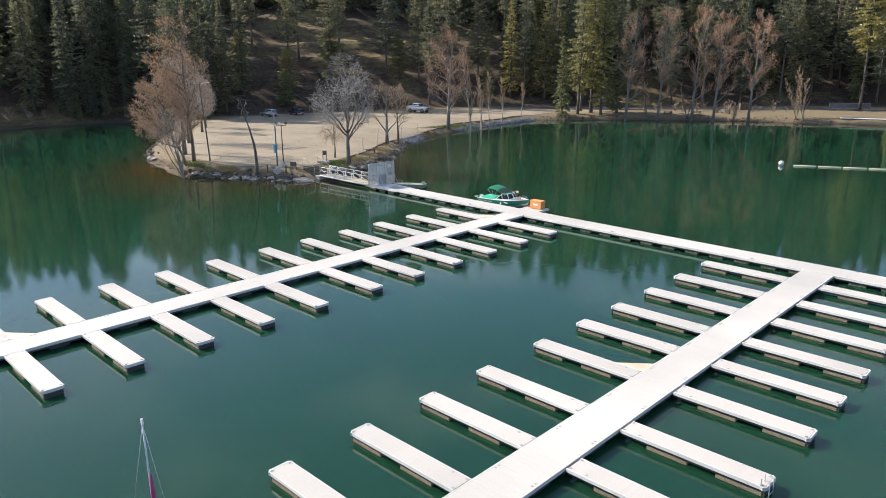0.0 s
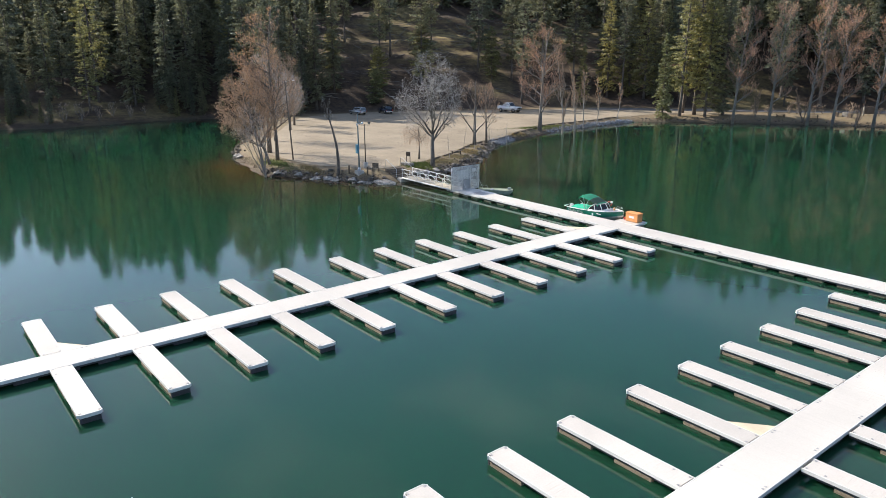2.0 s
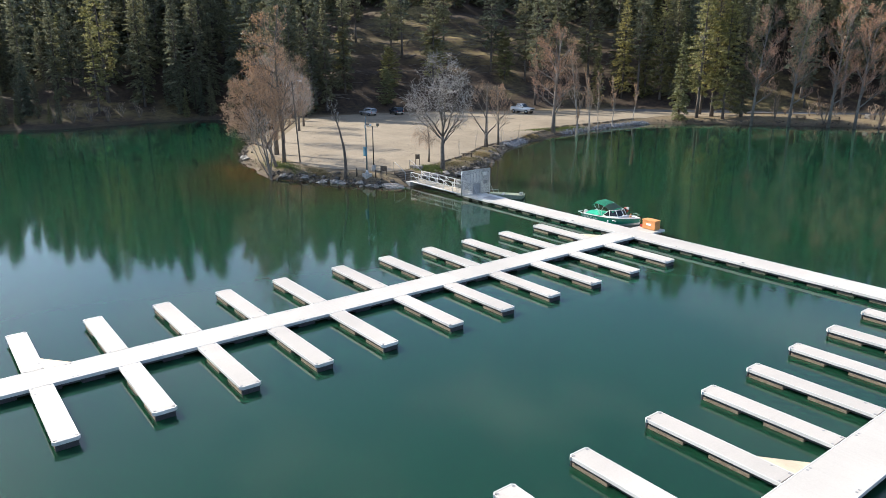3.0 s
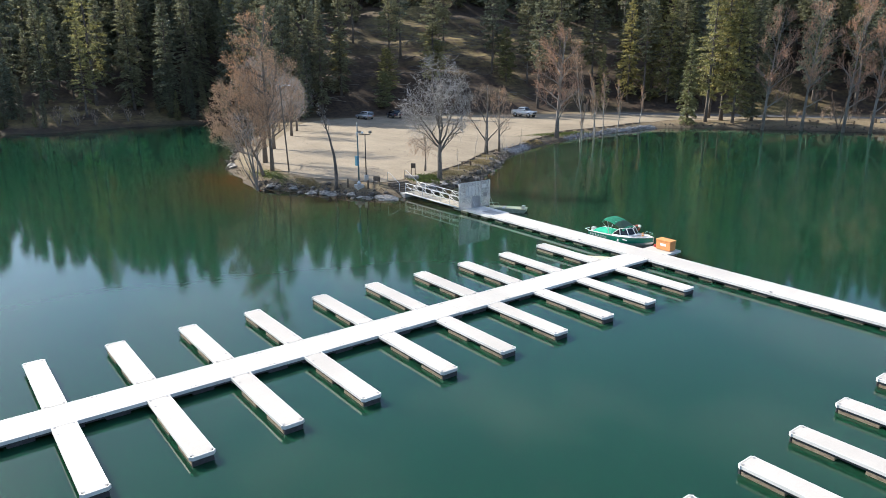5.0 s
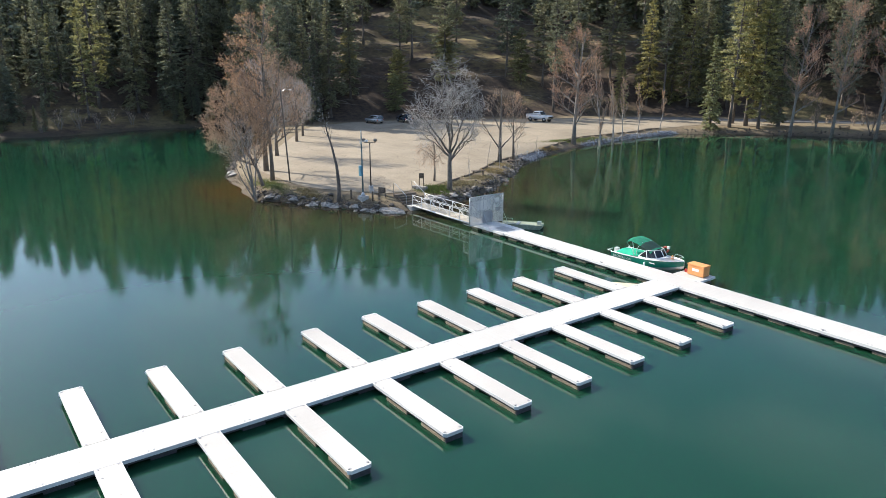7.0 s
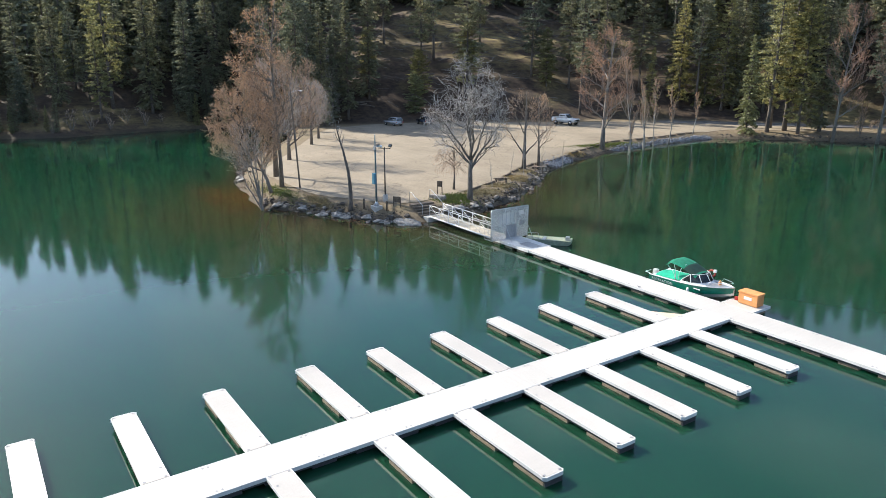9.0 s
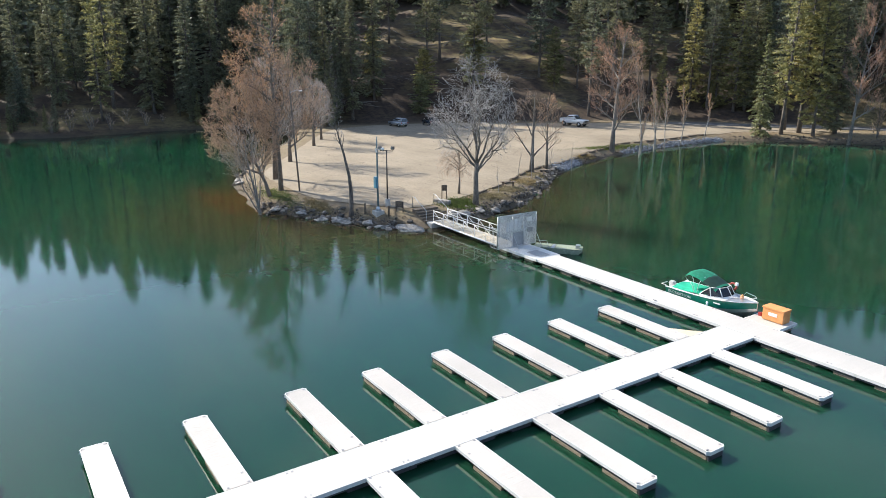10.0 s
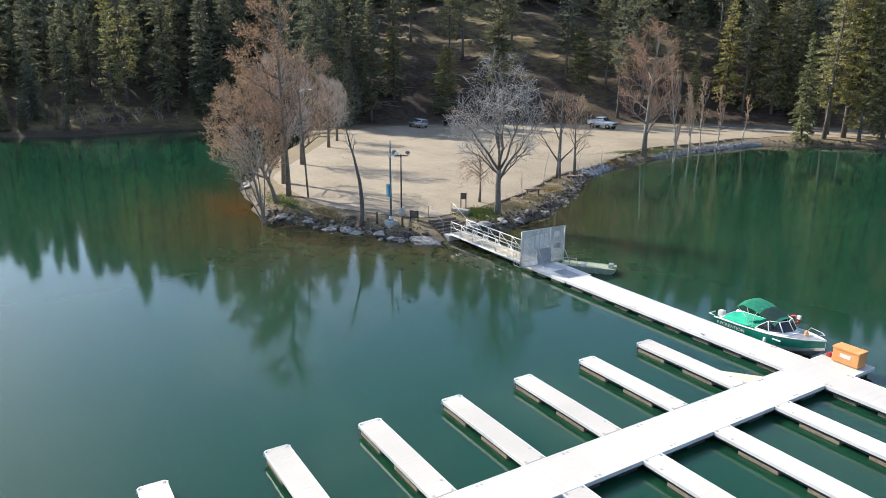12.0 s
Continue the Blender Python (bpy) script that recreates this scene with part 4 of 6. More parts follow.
    txt.materials.append(M_WHITE)
    tob = part("lettering", txt, ob, "white serif letters on the hull side")
    tob.matrix_basis = Matrix.Translation((0.22, -1.045, 0.40)) @ pose(0, 0, 0, 101, 0, 0)
    part("hull_mark", boxes_mesh("hull_mark", M_WHITE, [(3.75, 4.25, -1.02, -0.99, 0.62, 0.69)]), ob, "small white hull mark")
    return ob


motor_boat()


def storage_box():
    ob = thing("dock_box", "faded orange plastic storage box with a white label", "storage box", pose(-0.5, 3.0, DECK + 0.01))
    bm = box(bmesh.new(), 0, 1.35, 0, 0.75, 0.03, 0.74, 0.04)
    part("body", bm_mesh("body", bm, M_ORANGE), ob)
    part("lid", box_mesh("lid", M_ORANGE, (-0.03, 1.38, -0.03, 0.78, 0.745, 0.86), 0.035), ob)
    part("label_panel", box_mesh("label_panel", M_WHITE, (0.4, 0.95, -0.012, 0.0, 0.36, 0.56)), ob, "white label")
    for x in (0.15, 1.1):
        part("foot", box_mesh("foot", M_RUBBER, (x, x + 0.1, 0.1, 0.65, 0, 0.035)), ob)
    return ob


storage_box()
red = tagged(new("fuel_can", box_mesh("fuel_can", M_RED, (0, 0.22, 0, 0.16, 0, 0.24), 0.04)), "small dark red fuel can beside the orange box", "fuel can")
red.matrix_basis = pose(-0.95, 3.3, DECK + 0.005)


# ---- buoy and floating boom ----
def buoy():
    ob = thing("mooring_buoy", "round white mooring buoy with grey band", "buoy", pose(7.4, 51.5, 0))
    bm = bmesh.new()
    bmesh.ops.create_uvsphere(bm, u_segments=18, v_segments=12, radius=0.38)
    part("ball", bm_mesh("ball", bm, M_WHITE, True), ob, at=pose(0, 0, 0.28))
    part("band", tube_mesh("band", M_GALV, [([(0, 0, 0.2), (0, 0, 0.34)], 0.388)], 18), ob, "grey band")
    part("eye", tube_mesh("eye", M_GALV, [([(0, 0, 0.7), (0.05, 0, 0.8), (0, 0, 0.88)], 0.03)], 6), ob)


buoy()
boom_mesh = tube_mesh("boom_float", mat("cream_boom_float", (0.52, 0.44, 0.31), (0.68, 0.60, 0.46), 0.5, 4), [([(0.06, 0, 0.06), (0.12, 0, 0.06), (2.9, 0, 0.06), (2.96, 0, 0.06)], [0.08, 0.13, 0.13, 0.08])], 10)
for i in range(7):
    ob = tagged(new("boom_float", boom_mesh), "cream coloured log float of a swim boom", "boom float", "boom floats")
    ob.matrix_basis = pose(8.9 + i * 3.15 * 0.905, 51.9 + i * 3.15 * 0.425, 0, 0, 0, 25)


# ---- sailing dinghy ----
def sail_boat():
    ob = thing("sail_boat", "small moored sailboat with bare mast and magenta sail cover", "sailboat", pose(23.35, -47.6, 0, 0, 0, 0))
    bm = bmesh.new()
    rings = []
    for i in range(11):
        t = i / 10
        x, w = -2.2 + 4.6 * t, 0.85 * (1 - max(0, (t - 0.35) / 0.65) ** 2 * 0.97) * (0.8 + 0.2 * min(1, t * 3))
        rings.append([bm.verts.new(p) for p in ((x, 0, -0.3 + 0.5 * max(0, t - 0.7)), (x, w * 0.85, 0.05), (x, w, 0.55 + 0.15 * t), (x, 0, 0.62 + 0.15 * t), (x, -w, 0.55 + 0.15 * t), (x, -w * 0.85, 0.05))])
    for a, b in zip(rings, rings[1:]):
        for i in range(6):
            j = (i + 1) % 6
            bm.faces.new((a[i], a[j], b[j], b[i]))
    bm.faces.new(rings[0]), bm.faces.new(rings[-1][::-1])
    part("hull", bm_mesh("hull", bm, M_WHITE, True), ob)
    mast = part("mast", tube_mesh("mast", M_GALV, [([(0.4, 0, 0.5), (0.4, 0, 5.95)], [0.036, 0.026])], 8), ob, "bare aluminium mast")
    part("mast_cap", box_mesh("mast_cap", M_WHITE, (0.36, 0.44, -0.03, 0.03, 5.9, 6.08), 0.01), mast, "white masthead cap")
    part("sail_cover", tube_mesh("sail_cover", M_MAROON, [([(0.55, 0.0, 0.8), (0.53, 0.0, 2.0), (0.52, 0.0, 3.6), (0.5, 0, 4.25)], [0.075, 0.075, 0.07, 0.035])], 8), ob, "magenta rolled sail cover")
    for p in ((-0.75, -0.62, 0.6), (0.62, 0.62, 0.66)):
        part("stay", tube_mesh("stay", M_GALV, [([(0.4, 0, 5.9), p], 0.009)], 5), ob, "wire stay")


sail_boat()

# ---- trees ----
def spike(verts, faces, p, q, r):
    """A thin open three-sided bough from p to its point q."""
    d = (q - p).normalized()
    a = d.cross(Vector((0, 0, 1)) if abs(d.z) < 0.9 else Vector((1, 0, 0))).normalized()
    b = d.cross(a)
    k = len(verts)
    for c, e in ((1, 0), (-0.5, 0.87), (-0.5, -0.87)):
        w = p + (a * c + b * e) * r
        verts.append((w.x, w.y, w.z))
    verts.append((q.x, q.y, q.z))
    faces += [(k, k + 1, k + 3), (k + 1, k + 2, k + 3), (k + 2, k, k + 3)]


def conifer(seed, tall, crown_from, reach, per_m, droop, clump, top_power, blades=4, wide=0.2, tufts=0.0):
    """Trunk and crown of a needle tree: uneven boughs in layers, each with flat sprays or, on pines, tufts of needles."""
    rnd = random.Random(seed)
    u = rnd.uniform
    tv, tf = [], []
    lean = [u(-0.015, 0.015) for _ in range(2)]
    pts = [(lean[0] * z, lean[1] * z, z) for z in [tall * k / 9 for k in range(10)]]
    r0 = 0.0085 * tall + 0.06
    tube(tv, tf, [(0, 0, -0.8)] + pts[1:], [r0 * 1.35] + [r0 * (1 - 0.95 * k / 9) for k in range(1, 10)], 6)
    # dead stubs below the crown
    for _ in range(int(14 * crown_from / 0.3)):
        z, az = tall * u(0.3, 1.0) * crown_from, u(0, 6.283)
        o = Vector((lean[0] * z, lean[1] * z, z))
        spike(tv, tf, o, o + Vector((math.cos(az), math.sin(az), u(-0.3, 0.1))) * u(0.6, 1.9), 0.035)
    cv, cf = [], []
    up_axis = Vector((0, 0, 1))
    z = tall * crown_from
    lopsided = u(0, 6.283)
    while z < tall * 0.985:
        t = (z / tall - crown_from) / (1 - crown_from)
        span = reach * ((1 - t) ** top_power) * min(1, 0.5 + 2.4 * t) + 0.22
        for _ in range(max(1, int(per_m + rnd.random()))):
            az = u(0, 6.283)
            ln = span * u(0.6, 1.12) * (1 + 0.16 * math.cos(az - lopsided))
            if rnd.random() < 0.12:
                ln *= 0.4
            rise = 0.42 * t - droop * (1 - t) + u(-0.12, 0.12)
            o = Vector((lean[0] * z, lean[1] * z, z + u(-0.3, 0.3)))
            d = Vector((math.cos(az), math.sin(az), rise)).normalized()
            spike(tv, tf, o, o + d * ln * 0.92, 0.02 + 0.012 * ln)
            side = d.cross(up_axis).normalized()
            n = max(2, int(ln / clump * 2.1))
            for k in range(n):
                f = 0.22 + 0.78 * (k + rnd.random()) / n
                if tufts and f < 0.45 and rnd.random() < tufts:
                    continue
                fan = 0.42 * ln * (1.08 - f) * u(-1, 1)
                c = o + d * ln * f + side * fan + Vector((0, 0, -0.3 * droop * ln * f * f + u(-0.12, 0.16) * clump))
                for _ in range(blades):
                    if tufts:
                        a = Vector((u(-1, 1), u(-1, 1), u(-0.35, 1.0))) + d * 0.6
                    else:
                        a = d * u(0.1, 1.0) + side * (u(-0.9, 0.9) + (0.5 if fan > 0 else -0.5)) + Vector((0, 0, u(-0.45, 0.2)))
                    a.normalize()
                    b = a.cross(Vector((u(-1, 1), u(-1, 1), u(-0.2, 1.0)))).normalized()
                    size = clump * u(0.55, 1.2) * (0.72 + 0.28 * (1 - t))
                    q = c + Vector((u(-1, 1), u(-1, 1), u(-0.4, 0.4))) * clump * 0.28
                    k0 = len(cv)
                    for w in (q + b * size * wide, q - b * size * wide, q + a * size):
                        cv.append((w.x, w.y, w.z))
                    cf.append((k0, k0 + 1, k0 + 2))
        z += u(0.75, 1.25) * (0.34 + 0.012 * tall * (1 - t))
    return (tv, tf), (cv, cf)


def conifer_thing(name, label, seed, needle, *shape, **more):
    (tv, tf), (cv, cf) = conifer(seed, *shape, **more)
    ob = thing(name, label, "tree", group="conifers of the shore forest")
    part("trunk", mesh_of("trunk", tv, tf, M_BARK_PINE, True), ob)
    part("crown", mesh_of("crown", cv, cf, needle), ob)
    return ob


#                 height from reach per_m droop clump power
PINES = [conifer_thing("pine_tree", "tall dark green pine with open ragged crown", 11 + i, M_NEEDLE, *s, tufts=0.6, blades=5, wide=0.24) for i, s in enumerate((
    (29, 0.22, 4.3, 5, 0.20, 0.66, 0.62), (33, 0.36, 4.3, 5, 0.16, 0.68, 0.55), (25, 0.15, 4.0, 5, 0.22, 0.62, 0.70), (31, 0.42, 4.4, 5, 0.14, 0.68, 0.5)))]
FIRS = [conifer_thing("fir_tree", "dense conical green fir with drooping boughs", 31 + i, M_NEEDLE, *s, blades=5, wide=0.23) for i, s in enumerate((
    (28, 0.06, 3.7, 6, 0.40, 0.60, 0.95), (23, 0.05, 3.4, 6, 0.42, 0.56, 1.0), (32, 0.10, 3.9, 6, 0.34, 0.62, 0.9)))]
CEDARS = [conifer_thing("cedar_tree", "sunlit olive green cedar with layered boughs", 51 + i, M_NEEDLE_B, *s, blades=5, wide=0.24, tufts=(0.4, 0.6, 0.0)[i]) for i, s in enumerate((
    (27, 0.10, 3.9, 5, 0.30, 0.56, 0.75), (32, 0.17, 4.3, 4, 0.24, 0.60, 0.62), (19, 0.03, 3.3, 6, 0.42, 0.52, 0.95)))]
YOUNG = [conifer_thing("young_pine", "young bushy light green pine", 71 + i, M_NEEDLE_B, *s, blades=5, wide=0.24) for i, s in enumerate((
    (9, 0.10, 3.0, 8, 0.06, 0.42, 0.48), (14, 0.12, 3.5, 8, 0.08, 0.46, 0.5)))]
GIANT = conifer_thing("ponderosa_pine", "huge sunlit pine with bare lower trunk and broad crown", 88, M_NEEDLE_B, 36, 0.40, 6.2, 7, 0.22, 0.62, 0.42, tufts=0.5, blades=6, wide=0.24)
used = set()


def plant(kind, x, y, scale=1.0, rnd=random, sink=0.15, label=""):
    m = pose(x, y, zat(x, y) - sink, 0, 0, rnd.uniform(0, 360)) @ Matrix.Diagonal((scale * rnd.uniform(0.92, 1.08), scale * rnd.uniform(0.92, 1.08), scale, 1))
    if kind.name not in used:
        used.add(kind.name)
        kind.matrix_basis = m
        ob = kind
    else:
        ob = copy_thing(kind, m)
        ob.matrix_basis = m
    return ob


rf = random.Random(4)
# conifers set one by one: place, kind, scale; some added for shade
for x, y, kind, s in ((-55.0, 86.4, CEDARS[2], 0.95), (-53.0, 90.0, CEDARS[1], 1.05), (-51.6, 93.5, CEDARS[1], 1.12), (-48.6, 93.0, CEDARS[0], 1.15), (-55.2, 94.5, CEDARS[1], 0.95),
                      (-47.0, 97.5, FIRS[0], 1.05), (-80, 98, CEDARS[0], 0.95), (-84.5, 104, FIRS[1], 0.95), (-77, 103, CEDARS[2], 1.15), (-73, 104, CEDARS[0], 1.0), (-69, 107, CEDARS[2], 1.2),
                      (-66, 109, PINES[1], 1.0), (-108.6, 46.2, YOUNG[0], 0.95), (-116, 39, FIRS[0], 1.0), (-110, 61, YOUNG[1], 1.05),
                      # those around (-118, 26) are added to throw shade over the lot's back
                      (-103, 79, YOUNG[1], 0.95), (-113.5, 50, YOUNG[0], 1.1), (-118, 23.5, PINES[0], 1.0), (-121.5, 29, FIRS[2], 0.95), (-125, 20.5, PINES[1], 0.95), (-116.5, 31.5, PINES[2], 1.05), (-128, 26, FIRS[0], 1.1), (-120, 34.5, PINES[0], 0.9), (-112, 28, FIRS[1], 0.8), (-108.6, 24.4, FIRS[0], 0.85), (-111.6, 31.5, FIRS[2], 0.8), (-112.5, 20.5, PINES[3], 0.9), (-108.8, 21.6, PINES[1], 0.72), (-117.0, 26.5, FIRS[2], 0.95), (-6.3, 141.5, GIANT, 1.0), (1.5, 138, CEDARS[2], 0.6), (5, 141, YOUNG[1], 1.1)):
    plant(kind, x, y, s, rf)

# young firs and low growth down to the water along the cove
cove = random.Random(44)
for i in range(34):
    y = -62 + 41 * i / 25 if i < 26 else 3 + 1.6 * (i - 26)
    edge = float(np.interp(y, [-120, -60, -32, -20, -5, 8, 16], [-150, -141, -134, -129, -131, -130, -124]))
    plant(FIRS[i % 3] if i % 4 else CEDARS[2], edge - cove.uniform(1.2, 7.0), y + cove.uniform(-0.8, 0.8), cove.uniform(0.22, 0.46), cove)

placed = []


def room(x, y, gap):
    for a, b in placed:
        if (a - x) ** 2 + (b - y) ** 2 < gap * gap:
            return False
    placed.append((x, y))
    return True


count = 0
cand = np.random.RandomState(3)
spots = np.stack([cand.uniform(-235, 60, 9000), cand.uniform(-85, 250, 9000)], 1)
spot_h = signed(FOOT, spots[:, 0], spots[:, 1])
far_spots, grown = [], []
for (x, y), h in zip(spots, spot_h):
    if h < 1.0 or h > 150 or (h < 2.0 and not (x < -110 and y < 20)):
        continue
    # the open slope behind the lot and the grassy clearing above it
    if -127 < x < -86 and 26 < y < 76 and h < 8:
        continue
    along_band = ((x + 116) * 0.43 + (y - 86) * 0.90) / 30
    across_band = ((x + 116) * 0.90 - (y - 86) * 0.43) / 11.5
    if along_band ** 2 + across_band ** 2 < 1 and cand.rand() < 0.9:
        continue
    open_wood = -168 < x < -84 and 30 < y < 122
    if ((x + 106) / 11) ** 2 + ((y - 64) / 10) ** 2 < 1 and cand.rand() < 0.7:
        continue
    dense = (x < -116 and y < 28) or x > -50
    gap = 4.6 if dense else (8.2 if open_wood else (5.4 if h < 45 else 6.0))
    if not room(x, y, gap):
        continue
    grown.append((h, x, y, dense, open_wood))
grown.sort()
for h, x, y, dense, open_wood in grown:
    if h < (24 if dense else (52 if open_wood else 34)) and count < 185:
        count += 1
        q = cand.rand()
        kind = FIRS[cand.randint(3)] if x < -110 and y < 20 and h < 9 and q < 0.75 else PINES[(0, 1, 3)[cand.randint(3)]] if open_wood and q < 0.86 else YOUNG[cand.randint(2)] if open_wood else PINES[cand.randint(4)] if q < (0.5 if dense else (0.75 if open_wood else 0.45)) else (FIRS[cand.randint(3)] if q < 0.82 else CEDARS[cand.randint(3)])
        plant(kind, x, y, (0.72 + 0.42 * cand.rand()) * (0.74 if x < -110 and y < -12 else 1), rf)
    elif y > -48 and x < 20 - 0.25 * (y - 140):
        far_spots.append((x, y))


def far_woods():
    """The wood further up the hill, as one mass of simple needle trees."""
    shapes = [conifer(91 + i, *s, blades=3, wide=0.34) for i, s in enumerate(((27, 0.06, 4.4, 3, 0.3, 1.5, 0.85), (31, 0.14, 4.4, 3, 0.22, 1.6, 0.7), (24, 0.03, 4.2, 3, 0.34, 1.4, 0.95)))]
    rnd = random.Random(8)
    allv, allq, k0 = [], [], 0
    tv_all, tq_all = [], []
    for x, y in far_spots[:430]:
        (tv, tf), (cv, cf) = shapes[rnd.randrange(3)]
        a, s = rnd.uniform(0, 6.283), rnd.uniform(0.75, 1.15)
        v = np.array(cv)
        c, n = math.cos(a) * s, math.sin(a) * s
        w = np.stack([v[:, 0] * c - v[:, 1] * n + x, v[:, 0] * n + v[:, 1] * c + y, v[:, 2] * s + zat(x, y)], 1)
        allv.append(w)
        allq.append(np.array(cf) + k0)
        k0 += len(w)
        tr, ft = [], []
        tube(tr, ft, [(x, y, zat(x, y) - 1), (x, y, zat(x, y) + 27 * s)], [0.4 * s, 0.05], 4)
        tv_all.append(tr), tq_all.append(ft)
    v, q = np.concatenate(allv), np.concatenate(allq)
    me = bpy.data.meshes.new("far_woods")
    me.vertices.add(len(v))
    me.vertices.foreach_set("co", v.ravel())
    me.loops.add(q.size)
    me.loops.foreach_set("vertex_index", q.ravel().astype(np.int32))
    me.polygons.add(len(q))
    me.polygons.foreach_set("loop_start", (np.arange(len(q)) * 3).astype(np.int32))
    me.update()
    me.materials.append(M_NEEDLE)
    ob = tagged(new("far_woods", me), "dark conifer wood covering the upper hillside", "forest", kind="stuff")
    tv, tf = [], []
    for a, b in zip(tv_all, tq_all):
        k = len(tv)
        tv += a
        tf += [tuple(i + k for i in face) for face in b]
    part("trunks", mesh_of("trunks", tv, tf, M_BARK_PINE), ob, kind="stuff")


far_woods()


def bare_tree(seed, tall, trunk_r, first, spread, upright, levels=(16, 8, 5), curve=0.18, lean=(0, 0), leaves=0.0, leaf_from=0.0, leaf_size=0.16, forks=1, length=0.42, leaf_low=0.0, fine=0.007):
    """A leafless tree: trunk, limbs and fine twigs, with dry leaves where it still has them."""
    rnd = random.Random(seed)
    wood, twig, leaf = ([], []), ([], []), ([], [])

    def limb(p, d, ln, r, level, t0):
        n = (9, 6, 4, 2)[level]
        pts, rad = [p.copy()], [r]
        q = p.copy()
        dd = d.copy()
        for i in range(n):
            bend = Vector((rnd.uniform(-1, 1), rnd.uniform(-1, 1), rnd.uniform(-0.4, 0.7))) * curve * (0.5 if level == 0 else 1.0)
            dd = (dd + bend + Vector((0, 0, upright * 0.18 if level else 0.03))).normalized()
            q = q + dd * ln / n
            pts.append(q.copy())
            rad.append(max(fine, r * (1 - 0.88 * (i + 1) / n)))
        dest = wood if level < 2 else twig
        tube(dest[0], dest[1], pts, rad, (7, 5, 3, 3)[level])
        if level < 3:
            kids = levels[level] if level else levels[0]
            for k in range(kids):
                s = (first + (1 - first) * (k + rnd.random()) / kids) if level == 0 else 0.18 + 0.82 * (k + rnd.random()) / kids
                i = min(n - 1, int(s * n))
                base = pts[i].lerp(pts[i + 1], s * n - i)
                ax = (pts[i + 1] - pts[i]).normalized()
                az = rnd.uniform(0, 6.283) if level else k * 2.4 + rnd.uniform(-0.4, 0.4)
                a = ax.cross(Vector((math.cos(az), math.sin(az), 0.3)))
                a = a.normalized() if a.length > 1e-4 else Vector((1, 0, 0))
                nd = (ax * math.cos(spread) + a * math.sin(spread) + Vector((0, 0, upright * 0.3))).normalized()
                shape = (1.0 - 0.62 * s) if level == 0 else (1.0 - 0.5 * s)
                nl = ln * (length, 0.46, 0.5)[level] * shape * rnd.uniform(0.7, 1.2)
                nr = max(fine, rad[i] * (0.45, 0.45, 0.45)[level])
                limb(base, nd, nl, nr, level + 1, s)
        if leaves and level >= 2:
            for _ in range(int(leaves * (1 if level == 3 else 2) + rnd.random())):
                c = pts[rnd.randrange(1, len(pts))]
                hgt = c.z / tall
                if hgt < leaf_from or rnd.random() > leaf_low + hgt:
                    continue
                k0 = len(leaf[0])
                a = Vector((rnd.uniform(-1, 1), rnd.uniform(-1, 1), rnd.uniform(-1, 0.3))).normalized() * leaf_size
                b = a.cross(Vector((rnd.uniform(-1, 1), rnd.uniform(-1, 1), rnd.uniform(-1, 1)))).normalized() * leaf_size * 0.45
                for w in (c, c + a * 0.5 + b, c + a, c + a * 0.5 - b):
                    leaf[0].append((w.x, w.y, w.z))
                leaf[1].append((k0, k0 + 1, k0 + 2, k0 + 3))

    for k in range(forks):
        d = Vector((lean[0] + (0.3 * math.cos(k * 2.2 + seed) if forks > 1 else 0), lean[1] + (0.3 * math.sin(k * 2.2 + seed) if forks > 1 else 0), 1)).normalized()
        limb(Vector((0, 0, -0.35)), d, tall * (1 if k == 0 else rnd.uniform(0.75, 0.95)), trunk_r * (1 if k == 0 else 0.8), 0, 0)
    return wood, twig, leaf


def bare_thing(name, label, x, y, bark, twigs, sink=0.0, z=None, leafs=None, **shape):
    wood, twig, leaf = bare_tree(**shape)
    ob = thing(name, label, "tree", pose(x, y, (zat(x, y) if z is None else z) - sink), "bare trees of the lake shore")
    part("trunk", mesh_of("trunk", *wood, bark, True), ob)
    part("twig_mass", mesh_of("twig_mass", *twig, twigs), ob, kind="stuff")
    if leaf[0]:
        part("dry_foliage", mesh_of("dry_foliage", *leaf, leafs or M_LEAF_DRY), ob, "dry orange-brown leaves")
    return ob


def span_to(env, p, d):
    """How far a twig may run from p along d before it leaves the crown's outline."""
    c, r = env
    q = Vector(((p.x - c[0]) / r[0], (p.y - c[1]) / r[1], (p.z - c[2]) / r[2]))
    e = Vector((d.x / r[0], d.y / r[1], d.z / r[2]))
    k2, k1, k0 = e.dot(e), q.dot(e), q.dot(q) - 1
    h = k1 * k1 - k2 * k0
    return max(0.0, (-k1 + math.sqrt(h)) / k2) if h > 0 else 0.0


